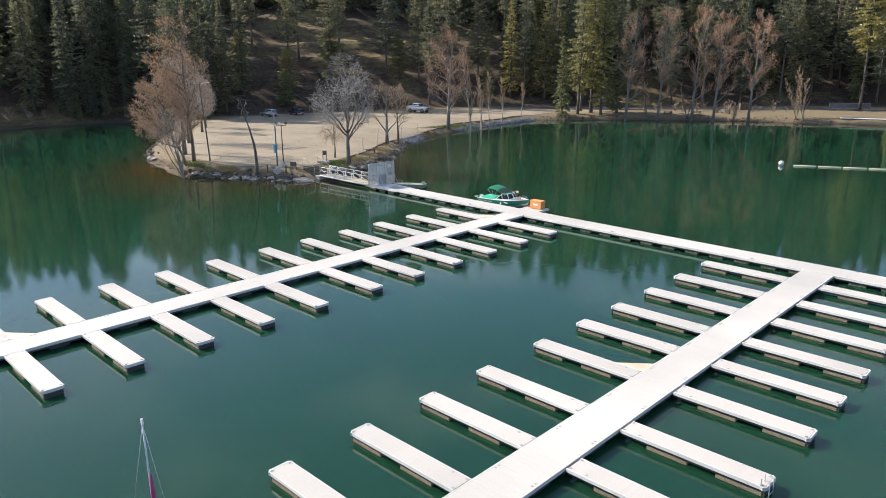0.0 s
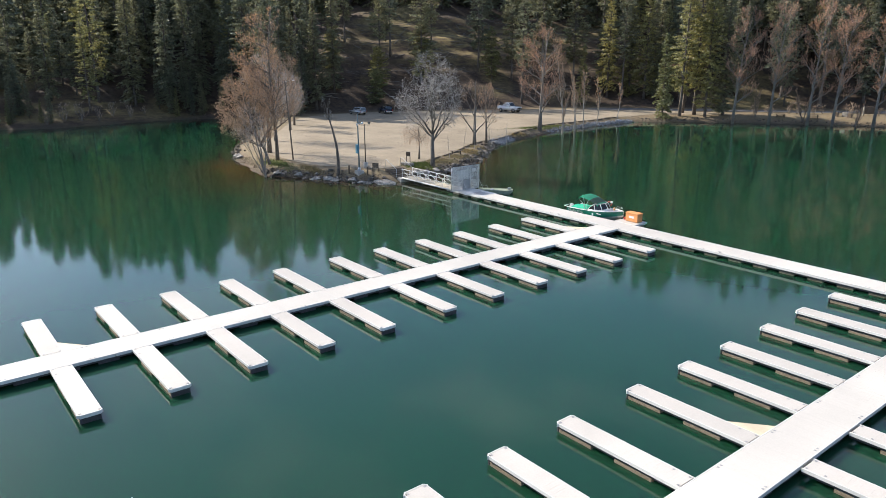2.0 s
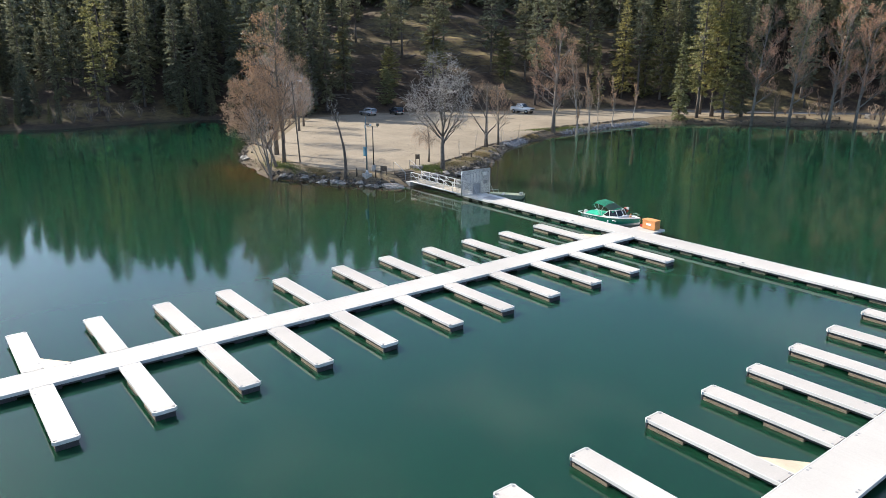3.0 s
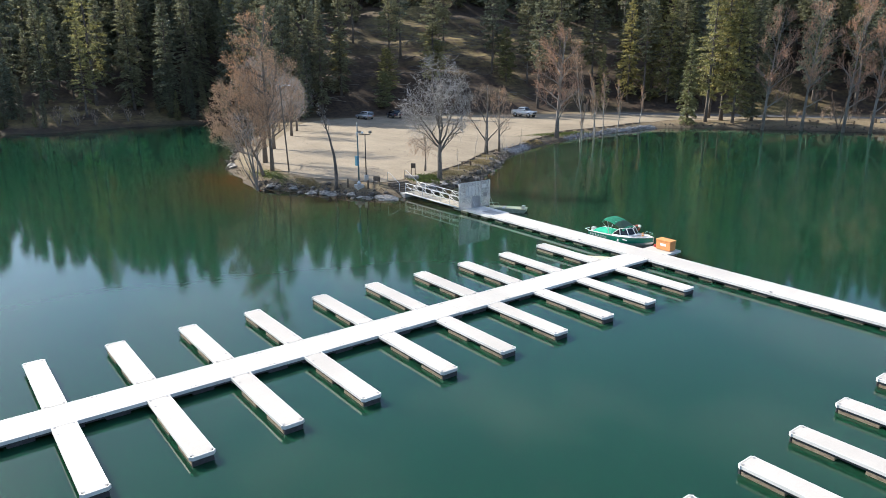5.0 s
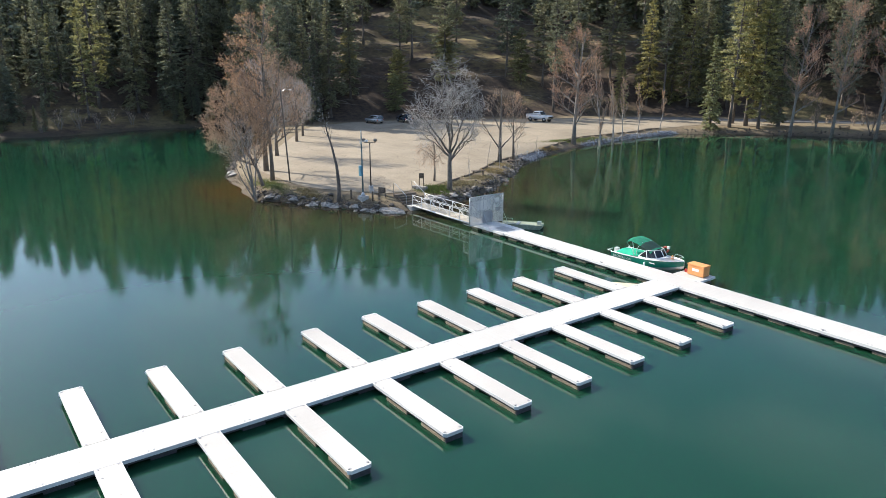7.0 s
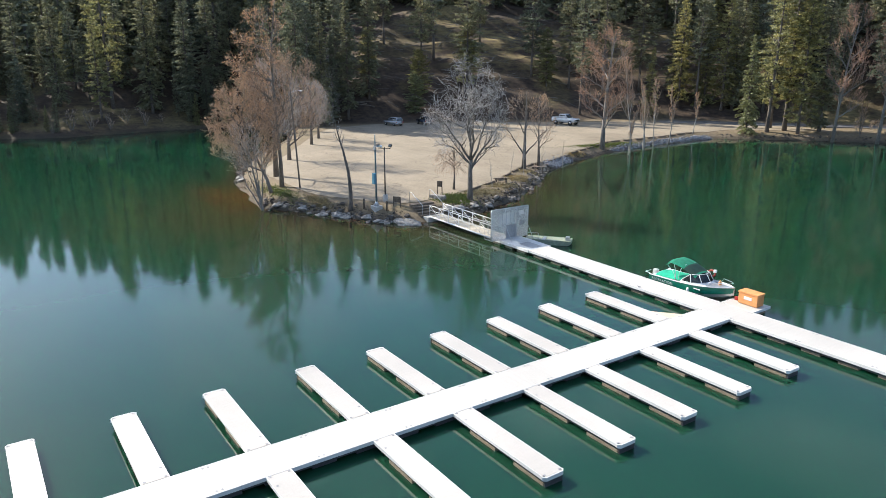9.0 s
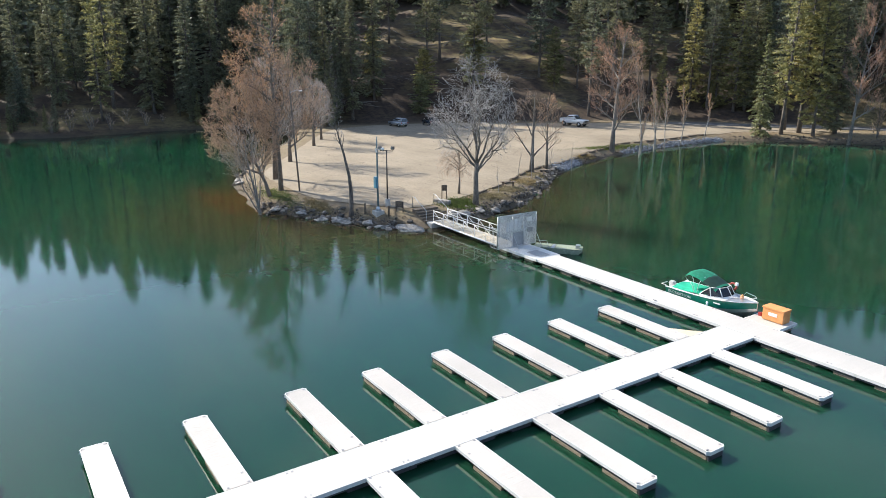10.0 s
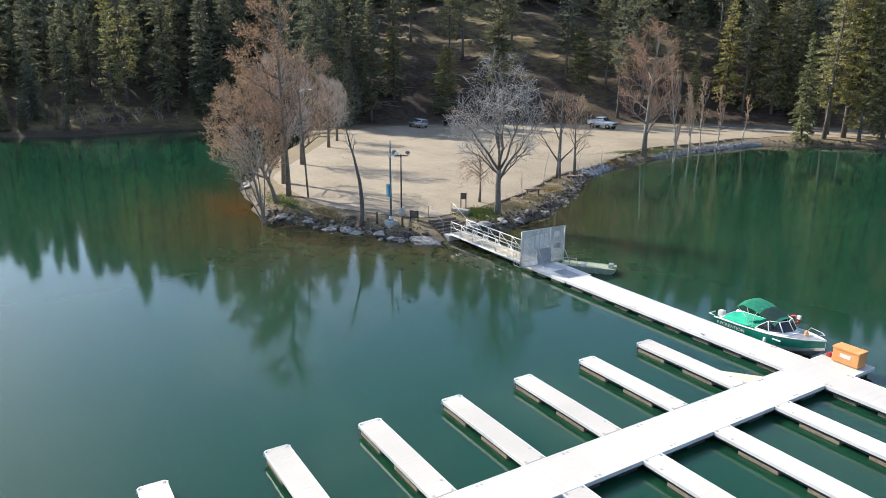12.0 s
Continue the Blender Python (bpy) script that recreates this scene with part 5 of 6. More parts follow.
def grown_tree(seed, trunk, limbs, env, counts=(12, 7, 3), trunk_r=0.3, angle=0.8, lift=0.35, twist=0.16, fine=0.011, leaves=0.0, leaf_size=0.11, leaf_side=None, longest=(3.6, 1.6, 0.7), from_limb=0.25, taper=0.92):
    """A broadleaf in winter: a trunk, main limbs to given tips, then three orders of twigs that fill the crown's outline."""
    rnd = random.Random(seed)
    u = rnd.uniform
    wood, twig, leaf = ([], []), ([], []), ([], [])

    def run(p, q, n, amp):
        ln, out = (q - p).length, []
        sag = Vector((u(-1, 1), u(-1, 1), u(0.2, 1))) * amp * ln
        for i in range(n + 1):
            t = i / n
            w = Vector((u(-1, 1), u(-1, 1), u(-1, 1))) * amp * ln * 0.45 / n if 0 < i < n else Vector()
            out.append(p.lerp(q, t) + sag * t * (1 - t) + w * 2)
        return out

    def at(pts, s):
        x = min(s, 0.999) * (len(pts) - 1)
        i = int(x)
        return pts[i].lerp(pts[i + 1], x - i), (pts[i + 1] - pts[i]).normalized()

    def foliage(pts, n):
        for _ in range(int(n + rnd.random())):
            c = pts[rnd.randrange(1, len(pts))] + Vector((u(-1, 1), u(-1, 1), u(-1, 1))) * 0.06
            if leaf_side and rnd.random() > leaf_side(c):
                continue
            k0 = len(leaf[0])
            a = Vector((u(-1, 1), u(-1, 1), u(-1, 0.3))).normalized() * leaf_size * u(0.7, 1.3)
            b = a.cross(Vector((u(-1, 1), u(-1, 1), u(-1, 1)))).normalized() * leaf_size * 0.42
            for w in (c, c + a * 0.5 + b, c + a, c + a * 0.5 - b):
                leaf[0].append((w.x, w.y, w.z))
            leaf[1].append((k0, k0 + 1, k0 + 2, k0 + 3))

    def sprout(pts, r, ln, order):
        n = max(1, int(counts[order] * (0.6 + 0.4 * min(1, ln / longest[max(0, order - 1)])) + rnd.random()))
        for k in range(n):
            s = (from_limb if order == 0 else 0.15) + (1 - (from_limb if order == 0 else 0.15)) * (k + rnd.random()) / n
            p, ax = at(pts, s)
            side = ax.cross(Vector((u(-1, 1), u(-1, 1), u(-1, 1)))).normalized()
            th = angle * u(0.6, 1.25)
            d = (ax * math.cos(th) + side * math.sin(th) + Vector((0, 0, lift * u(0.2, 1.2)))).normalized()
            room_left = span_to(env, p, d) * (1 + 0.5 * noise.noise(p * 0.45 + Vector((seed, 0, 0))))
            nl = min(longest[order] * u(0.45, 1.15), room_left * u(0.6, 1.2) + u(0.0, 0.5))
            if nl < 0.16:
                continue
            nr = max(fine, r * (1 - 0.75 * s) * 0.5)
            q = run(p, p + d * nl, (4, 3, 2)[order], twist)
            dest = wood if order == 0 else twig
            tube(dest[0], dest[1], q, [max(fine * 0.8, nr * (1 - 0.75 * i / (len(q) - 1))) for i in range(len(q))], 4 if order == 0 else 3)
            if order < 2:
                sprout(q, nr, nl, order + 1)
            if leaves and order >= 1:
                foliage(q, leaves * (1.0 if order == 2 else 1.6))

    stem = [Vector(p) for p in trunk]
    tube(wood[0], wood[1], stem, [trunk_r * (1.25 if i == 0 else 1 - taper * i / (len(stem) - 1)) for i in range(len(stem))], 9)
    for s, tip, r in limbs:
        p, ax = at(stem, s)
        q = run(p, Vector(tip), 7, twist * 0.55)
        tube(wood[0], wood[1], q, [max(fine, r * (1 - 0.85 * i / 7)) for i in range(8)], 6)
        sprout(q, r, (q[-1] - p).length, 0)
    return wood, twig, leaf


def grown_thing(name, label, x, y, bark, twigs, z=None, leafs=None, **shape):
    wood, twig, leaf = grown_tree(**shape)
    ob = thing(name, label, "tree", pose(x, y, zat(x, y) - 0.1 if z is None else z), "bare trees of the lake shore")
    part("trunk", mesh_of("trunk", *wood, bark, True), ob)
    part("twig_mass", mesh_of("twig_mass", *twig, twigs), ob, kind="stuff")
    if leaf[0]:
        part("dry_foliage", mesh_of("dry_foliage", *leaf, leafs or M_LEAF_DRY), ob, "dry orange-brown leaves")
    return ob


def tips(env, n, seed, low=-0.2, out=0.86):
    """Ends of the main limbs, spread over the upper part of the crown's outline."""
    rnd = random.Random(seed)
    c, r = env
    ends = []
    for i in range(n):
        h = low + (0.97 - low) * (i + 0.5) / n
        w, a = math.sqrt(max(0.0, 1 - h * h)) * rnd.uniform(0.75, 1.2), i * 2.4 + rnd.uniform(-0.4, 0.4)
        ends.append((c[0] + r[0] * out * w * math.cos(a), c[1] + r[1] * out * w * math.sin(a), c[2] + r[2] * out * rnd.uniform(0.9, 1.12) * h))
    return ends


# the copper-leaved group at the point
ENV_TALL = ((-0.9, -1.3, 12.0), (3.5, 3.5, 7.4))
grown_thing("cottonwood_tree", "tall many-limbed tree with dry copper leaves on the point", -52.0, -7.5, M_BARK_GREY, M_TWIG_WARM, seed=3, trunk_r=0.25,
            trunk=[(0, 0, -0.4), (0.05, 0, 3), (-0.1, -0.1, 7), (-0.2, -0.2, 11), (-0.1, -0.3, 15), (0.3, 0.1, 18.6), (0.5, 0.3, 20.4)],
            limbs=[(0.22 + 0.045 * i, t, 0.17 - 0.006 * i) for i, t in enumerate(tips(ENV_TALL, 13, 5, -0.7))] + [(0.8, (0.9, 1.2, 19.4), 0.06), (0.84, (-0.4, 0.5, 20.2), 0.05), (0.76, (0.2, 1.6, 18.0), 0.06)],
            env=ENV_TALL, counts=(10, 6, 3), leaves=3.4, leaf_size=0.095, lift=0.5, leaf_side=lambda c: 0.2 + 0.8 * max(0.0, min(1.0, 0.55 - 0.28 * (0.528 * c.x + 0.849 * c.y))))
ENV_LEAN = ((-1.3, -2.1, 7.2), (3.9, 3.9, 5.8))
grown_thing("cottonwood_tree", "leaning shore tree with dense dry copper leaves", -50.7, -9.2, M_BARK_GREY, M_TWIG_WARM, seed=5, trunk_r=0.21,
            trunk=[(0, 0, -0.4), (-0.3, -0.4, 1.6), (-0.8, -1.1, 3.6), (-1.3, -1.8, 6), (-1.7, -2.3, 9), (-1.9, -2.6, 12.4)],
            limbs=[(0.2 + 0.045 * i, t, 0.12 - 0.003 * i) for i, t in enumerate(tips(ENV_LEAN, 15, 8, -0.85))],
            env=ENV_LEAN, counts=(10, 7, 3), leaves=5.0, leaf_size=0.095, lift=0.3)
ENV_WATER = ((-0.9, -1.1, 5.4), (2.3, 2.3, 4.4))
grown_thing("cottonwood_tree", "slender many-stemmed tree rising from the shallow water", -46.5, -11.9, M_BARK_MID, M_TWIG_PALE, z=-0.3, seed=8, trunk_r=0.20,
            trunk=[(0, 0, -0.3), (-0.1, -0.1, 0.8), (-0.3, -0.3, 2.4), (-0.6, -0.7, 5.2), (-0.9, -1.0, 8.2)],
            limbs=[(0.06 + 0.05 * i, t, 0.085) for i, t in enumerate(tips(ENV_WATER, 7, 11, -0.2))], env=ENV_WATER, counts=(5, 5, 2), leaves=1.6, leaf_size=0.09, lift=0.35, from_limb=0.4)
ENV_COVE = ((0.6, 1.0, 8.4), (3.7, 3.7, 6.6))
grown_thing("cottonwood_tree", "broad grey-twigged tree with a few copper leaves by the cove", -69.8, 0.8, M_BARK_GREY, M_TWIG_WARM, seed=12, trunk_r=0.27,
            trunk=[(0, 0, -0.4), (0, 0, 2.6), (0.2, 0.3, 6), (0.4, 0.7, 10), (0.6, 1.0, 14)],
            limbs=[(0.2 + 0.05 * i, t, 0.15 - 0.005 * i) for i, t in enumerate(tips(ENV_COVE, 13, 17, -0.75))], env=ENV_COVE, counts=(9, 6, 3), leaves=1.3, leaf_size=0.1, lift=0.5, fine=0.013)
for x, y, h, sd in ((-58.5, -5.6, 14.5, 14), (-83.2, 10.2, 10.6, 19), (-90.1, 14.6, 9.6, 21)):
    env = ((0, 0, h * 0.56), (h * 0.24, h * 0.24, h * 0.45))
    grown_thing("cottonwood_tree", "bare grey tree along the cove side", x, y, M_BARK_GREY, M_TWIG_PALE, seed=sd, trunk_r=0.022 * h, trunk=[(0, 0, -0.4), (0.1, 0, h * 0.3), (0, 0.2, h * 0.6), (0.2, 0.1, h * 0.92)],
                limbs=[(0.25 + 0.06 * i, t, 0.1) for i, t in enumerate(tips(env, 11, sd, -0.6))], env=env, counts=(9, 6, 4), leaves=0.3, leaf_size=0.14, lift=0.6, fine=0.013)
# leaning dead trunk
bare_thing("dead_tree", "leaning dead trunk with few broken limbs", -39.0, -5.45, M_BARK_PINE, M_TWIG_PALE, seed=23, tall=9.6, trunk_r=0.25, first=0.7, spread=0.8, upright=0.3, levels=(7, 4, 3), lean=(-0.07, -0.05), curve=0.22, length=0.26, fine=0.010)
# white-limbed tree by the gangway
ENV_PALE = ((-0.3, -0.4, 9.3), (4.5, 4.5, 5.6))
grown_thing("maple_tree", "broad bare tree with pale grey limbs by the gangway", -35.2, 6.85, M_BARK_GREY, M_TWIG_PALE, seed=51, trunk_r=0.31,
            trunk=[(0, 0, -0.4), (0.02, 0.02, 1.4), (0.0, 0.0, 3.0), (0.03, 0.05, 4.4)],
            limbs=[(0.99, (-1.9, -3.0, 9.2), 0.14), (0.99, (-0.6, -0.9, 13.6), 0.15), (0.97, (0.5, 0.9, 14.6), 0.14), (0.72, (1.9, 3.0, 8.6), 0.14), (0.97, (1.5, 1.9, 12.2), 0.12), (0.95, (-2.9, 1.0, 11.0), 0.12),
                   (0.97, (2.6, -1.6, 11.4), 0.12), (0.9, (-0.4, -3.6, 7.0), 0.08), (0.9, (-3.4, -1.6, 7.6), 0.09), (0.8, (2.9, 1.4, 7.2), 0.08)],
            env=ENV_PALE, counts=(10, 6, 3), lift=0.2, twist=0.34, angle=0.95, fine=0.013, longest=(3.6, 1.9, 1.0), from_limb=0.25, taper=0.3)
ENV_WEEP = ((0, -0.3, 3.2), (2.4, 2.4, 1.9))
grown_thing("weeping_tree", "small weeping ornamental tree without leaves", -39.0, 7.4, M_BARK_GREY, M_TWIG_WARM, seed=31, trunk_r=0.14, trunk=[(0, 0, -0.3), (0.08, 0.05, 1.4), (0.0, 0.1, 2.6), (-0.1, 0.1, 3.6)],
            limbs=[(0.6 + 0.04 * i, t, 0.06) for i, t in enumerate(tips(ENV_WEEP, 9, 3, -0.1, 0.8))] + [(0.98, (-0.2, 0, 5.2), 0.05)], env=ENV_WEEP, counts=(9, 5, 3), lift=-0.75, angle=0.7, fine=0.006, longest=(1.6, 0.9, 0.5))
ENV_SNAG = ((-0.4, -0.6, 5.4), (2.2, 2.2, 4.2))
grown_thing("snag_tree", "broken tall stump tree with rusty leaves on one side", -46.9, 24.4, M_BARK_GREY, M_TWIG_WARM, seed=37, trunk_r=0.29, trunk=[(0, 0, -0.4), (0.02, 0, 2.4), (0.0, 0.05, 5), (0.05, 0.1, 8), (0.0, 0.1, 10.1)],
            limbs=[(0.2, (-1.3, -2.2, 5.6), 0.13), (0.2, (1.5, 2.3, 4.8), 0.13), (0.45, (-1.0, -1.6, 8.2), 0.09), (0.5, (0.4, 1.0, 7.6), 0.07), (0.6, (-0.6, -1.0, 9.0), 0.07), (0.93, (-0.4, -0.5, 9.9), 0.06)], env=ENV_SNAG, counts=(6, 4, 3), leaves=2.2, leaf_size=0.10, lift=0.5,
            leaf_side=lambda c: 1.0 if 0.528 * c.x + 0.849 * c.y < -0.2 and c.z > 3.5 else 0.05)
ENV_SLIM = ((0, 0, 6.0), (1.9, 1.9, 4.0))
grown_thing("alder_tree", "slim tree with rusty leaf tufts on the bank", -48.3, 28.3, M_BARK_GREY, M_TWIG_WARM, seed=41, trunk_r=0.2, trunk=[(0, 0, -0.4), (-0.05, -0.1, 3), (-0.1, -0.15, 6), (-0.2, -0.3, 9.6)],
            limbs=[(0.3 + 0.06 * i, t, 0.07) for i, t in enumerate(tips(ENV_SLIM, 10, 6, -0.5))], env=ENV_SLIM, counts=(6, 4, 3), leaves=1.6, leaf_size=0.10, lift=0.7, leaf_side=lambda c: 0.1 + 0.9 * min(1.0, max(0.0, (c.z - 4.5) / 3)))
ENV_RED = ((0, 0, 11.2), (4.6, 4.6, 8.8))
grown_thing("maple_tree", "tall bare tree with reddish upper twigs on the bank", -56.7, 49.5, M_BARK_MID, M_TWIG_RUST, seed=43, trunk_r=0.38, trunk=[(0, 0, -0.4), (0, 0.1, 4), (0.2, 0.2, 9), (0.4, 0.5, 14), (0.7, 1.0, 18.4)],
            limbs=[(0.2 + 0.045 * i, t, 0.17 - 0.007 * i) for i, t in enumerate(tips(ENV_RED, 15, 9, -0.75))], env=ENV_RED, counts=(9, 6, 3), leaves=1.8, leaf_size=0.1, lift=0.6, fine=0.014, leaf_side=lambda c: min(1.0, max(0.0, (c.z - 5) / 9)))
for x, y, h, s, z in ((-53.9, 53.2, 15.5, 47, -0.3), (-55.0, 57.6, 11.5, 48, -0.2), (-57.2, 62.9, 11.0, 49, None), (-56.6, 59.8, 10.0, 50, None), (-57.8, 67.8, 9.5, 52, None), (-59.5, 76.5, 7.6, 53, None), (-52.4, 51.0, 8.0, 54, -0.4)):
    bare_thing("birch_tree", "slim pale birch with reddish twigs at the waterline", x, y, M_BARK_PALE, M_TWIG_WARM, z=z, seed=s, tall=h, trunk_r=0.10 + 0.002 * h, first=0.3, spread=0.42, upright=0.5, levels=(18, 8, 4), leaves=0.6, leaf_size=0.1, leaf_from=0.4, length=0.34, fine=0.012)
# cottonwoods of the far bank
for x, y, h, sd in ((-42.3, 93.6, 25, 61), (-36.4, 97.6, 26, 62), (-30.4, 102.0, 26, 63), (-26.2, 104.0, 25, 64), (-20.0, 108.2, 25, 65)):
    env = ((0.9, 1.2, h * 0.60), (h * 0.15, h * 0.15, h * 0.40))
    grown_thing("poplar_tree", "tall bare poplar with rusty upper twigs on the far bank", x, y, M_BARK_MID, M_TWIG_RUST, seed=sd, trunk_r=0.29, trunk=[(0, 0, -0.4), (0.2, 0.2, h * 0.3), (0.5, 0.7, h * 0.6), (1.3, 1.8, h * 0.96)],
                limbs=[(0.22 + 0.055 * i, t, 0.17 - 0.008 * i) for i, t in enumerate(tips(env, 13, sd, -0.8, 0.95))], env=env, counts=(10, 6, 3), leaves=0.35, leaf_size=0.16, lift=0.85, twist=0.2, fine=0.017, leaf_side=lambda c: min(1.0, max(0.0, (c.z - 10) / 8)))
for x, y, h, s in ((-11.9, 115.0, 11.5, 71), (-10.6, 115.6, 10.5, 72), (-32, 103.5, 7, 73), (-40.5, 99.5, 7, 74), (-23, 107, 6, 75)):
    bare_thing("alder_tree", "thin shoreline tree with a few rusty leaves", x, y, M_BARK_GREY, M_TWIG_WARM, seed=s, tall=h, trunk_r=0.12, first=0.12, spread=0.45, upright=0.55, levels=(14, 7, 4), leaves=0.6, leaf_size=0.12, length=0.34, forks=2, fine=0.014)
for x, y, h, sd in ((-43.3, 21.4, 5.2, 91), (-45.0, 20.6, 3.6, 92), (-38.2, 12.2, 3.4, 93), (-49.0, 33.6, 4.4, 94)):
    bare_thing("sapling", "thin pale leafless sapling on the rocky bank", x, y, M_BARK_PALE, M_TWIG_PALE, seed=sd, tall=h, trunk_r=0.04, first=0.3, spread=0.4, upright=0.5, levels=(7, 4, 2), length=0.3, fine=0.006)
# a leafless sapling standing in the water
bare_thing("drowned_sapling", "dead sapling standing in the shallows", -46.5, 27.2, M_BARK_PALE, M_TWIG_PALE, z=-0.5, seed=81, tall=4.5, trunk_r=0.05, first=0.15, spread=0.5, upright=0.4, levels=(9, 5, 3), length=0.35)
bare_thing("dead_tree", "thin bare dead conifer pole", -108.5, 25.6, M_BARK_GREY, M_TWIG_PALE, seed=83, tall=15.5, trunk_r=0.16, first=0.15, spread=1.15, upright=0.1, levels=(46, 6, 2), length=0.2, curve=0.05)

# fallen branches and logs lying across the open slope
def fallen_wood():
    rnd = random.Random(61)
    v, f = [], []
    xs = np.array([rnd.uniform(-142, -84) for _ in range(900)])
    ys = np.array([rnd.uniform(22, 124) for _ in range(900)])
    foot = signed(FOOT, xs, ys)
    for x, y, h in zip(xs, ys, foot):
        if h < 7 or h > 48:
            continue
        a = math.radians(62 + rnd.gauss(0, 28))
        ln, r = rnd.uniform(0.8, 3.6), rnd.uniform(0.04, 0.12)
        dx, dy = math.cos(a) * ln / 2, math.sin(a) * ln / 2
        ends = [(x + dx * k, y + dy * k) for k in (-1, 0, 1)]
        tube(v, f, [(p, q, zat(p, q) + r * 0.5) for p, q in ends], [r, r * 0.9, r * 0.6], 5)
    tagged(new("fallen_wood", mesh_of("fallen_wood", v, f, M_BARK_GREY)), "fallen branches and logs scattered on the forest slope", "fallen wood", kind="stuff")


fallen_wood()

# brush on the far bank under the trees
bush_rnd = random.Random(77)
bush_w, bush_t, bush_l = bare_tree(101, 2.6, 0.05, 0.05, 0.8, 0.4, levels=(4, 3, 2), forks=3, length=0.6, fine=0.014)
bw, bt = mesh_of("stems", *bush_w, M_BARK_GREY), mesh_of("twigs", *bush_t, M_TWIG_WARM)
for x, y in [(-44 + 1.9 * i + bush_rnd.uniform(-1, 1), 104.5 + 1.35 * i + bush_rnd.uniform(-2, 3)) for i in range(16)] + [(-132.5 + bush_rnd.uniform(-2.5, 1.5), -22 + 3.5 * i) for i in range(7)]:
    ob = thing("bare_bush", "leafless grey-brown shrub on the bank", "bush", pose(x, y, zat(x, y) - 0.1, 0, 0, bush_rnd.uniform(0, 360)) @ Matrix.Scale(bush_rnd.uniform(0.6, 1.4) * (1.5 if x < -100 else 1), 4), "shrubs of the bank")
    part("stem_mass", bw, ob, kind="stuff"), part("twig_mass", bt, ob, kind="stuff")

# ---- vehicles ----
def vehicle(name, label, category, at, paint, length, width, tall, pickup):
    ob = thing(name, label, category, at)
    hood, roof, belt, sill = tall * (0.61 if pickup else 0.56), tall, tall * (0.63 if pickup else 0.60), tall * (0.29 if pickup else 0.24)
    L2, W2 = length / 2, width / 2
    if pickup:
        prof = [(-L2, belt), (-L2 * 0.99, sill), (L2 * 0.97, sill), (L2, hood * 0.95), (L2 * 0.96, hood), (L2 * 0.36, belt), (-L2, belt)]
        cab = [(L2 * 0.40, belt), (L2 * 0.12, roof - 0.03), (L2 * 0.02, roof), (-L2 * 0.28, roof), (-L2 * 0.36, roof - 0.05), (-L2 * 0.40, belt)]
    else:
        prof = [(-L2, belt), (-L2 * 0.99, sill), (L2 * 0.97, sill), (L2, hood * 0.85), (L2 * 0.9, hood), (L2 * 0.42, belt), (-L2, belt)]
        cab = [(L2 * 0.45, belt), (L2 * 0.12, roof - 0.03), (0.0, roof), (-L2 * 0.78, roof - 0.02), (-L2 * 0.92, roof - 0.1), (-L2 * 0.99, belt)]

    def extrude(points, w, w_top, zref):
        bm = bmesh.new()
        sides = []
        for s in (-1, 1):
            sides.append([bm.verts.new((x, s * (w if z <= zref else w_top), z)) for x, z in points])
        n = len(points)
        for i in range(n):
            j = (i + 1) % n
            bm.faces.new((sides[0][i], sides[0][j], sides[1][j], sides[1][i]))
        bm.faces.new(sides[0]), bm.faces.new(sides[1][::-1])
        bmesh.ops.recalc_face_normals(bm, faces=bm.faces)
        bmesh.ops.bevel(bm, geom=bm.edges[:], offset=0.04, segments=2, affect="EDGES")
        return bm

    body = part("body", bm_mesh("body", extrude(prof[:-1], W2, W2, 99), paint, True), ob)
    cabin = part("cabin", bm_mesh("cabin", extrude(cab, W2 * 0.95, W2 * 0.8, belt + 0.02), paint, True), ob)
    if pickup:
        part("bed_floor", box_mesh("bed_floor", M_RUBBER, (-L2 * 0.96, -L2 * 0.42, -W2 * 0.85, W2 * 0.85, belt - 0.02, belt + 0.015)), ob, "dark truck bed")
        for s in (-1, 1):
            part("bed_rail", box_mesh("bed_rail", paint, (-L2 * 0.99, -L2 * 0.4, s * W2 * 0.92 - 0.06, s * W2 * 0.92 + 0.06, belt - 0.02, belt + 0.12), 0.03), ob)
        part("tailgate", box_mesh("tailgate", paint, (-L2 * 1.0, -L2 * 0.97, -W2 * 0.9, W2 * 0.9, sill + 0.2, belt + 0.12), 0.02), ob)
    front, back = cab[0][0], cab[-1][0]
    wz0, wz1 = belt + 0.06, roof - 0.12
    for s in (-1, 1):
        y = s * (W2 * 0.885 + 0.012)
        yt = s * (W2 * 0.83 + 0.012)
        cuts = [(front - 0.25, 0.02), (0.0, back + 0.2)] if pickup else [(front - 0.3, 0.1), (0.03, -L2 * 0.42), (-L2 * 0.45, back + 0.25)]
        for a, b in cuts:
            a2, b2 = min(a, cab[1][0] - 0.02 if a > cab[1][0] else a), b
            quad = [(a, y, wz0), (b, y, wz0), (b2, yt, wz1), (a2, yt, wz1)]
            part("side_window", mesh_of("side_window", quad + [(x, yy - s * 0.02, z) for x, yy, z in quad], [(0, 1, 2, 3), (7, 6, 5, 4), (0, 4, 5, 1), (1, 5, 6, 2), (2, 6, 7, 3), (3, 7, 4, 0)], M_GLASS), cabin, "dark side window")
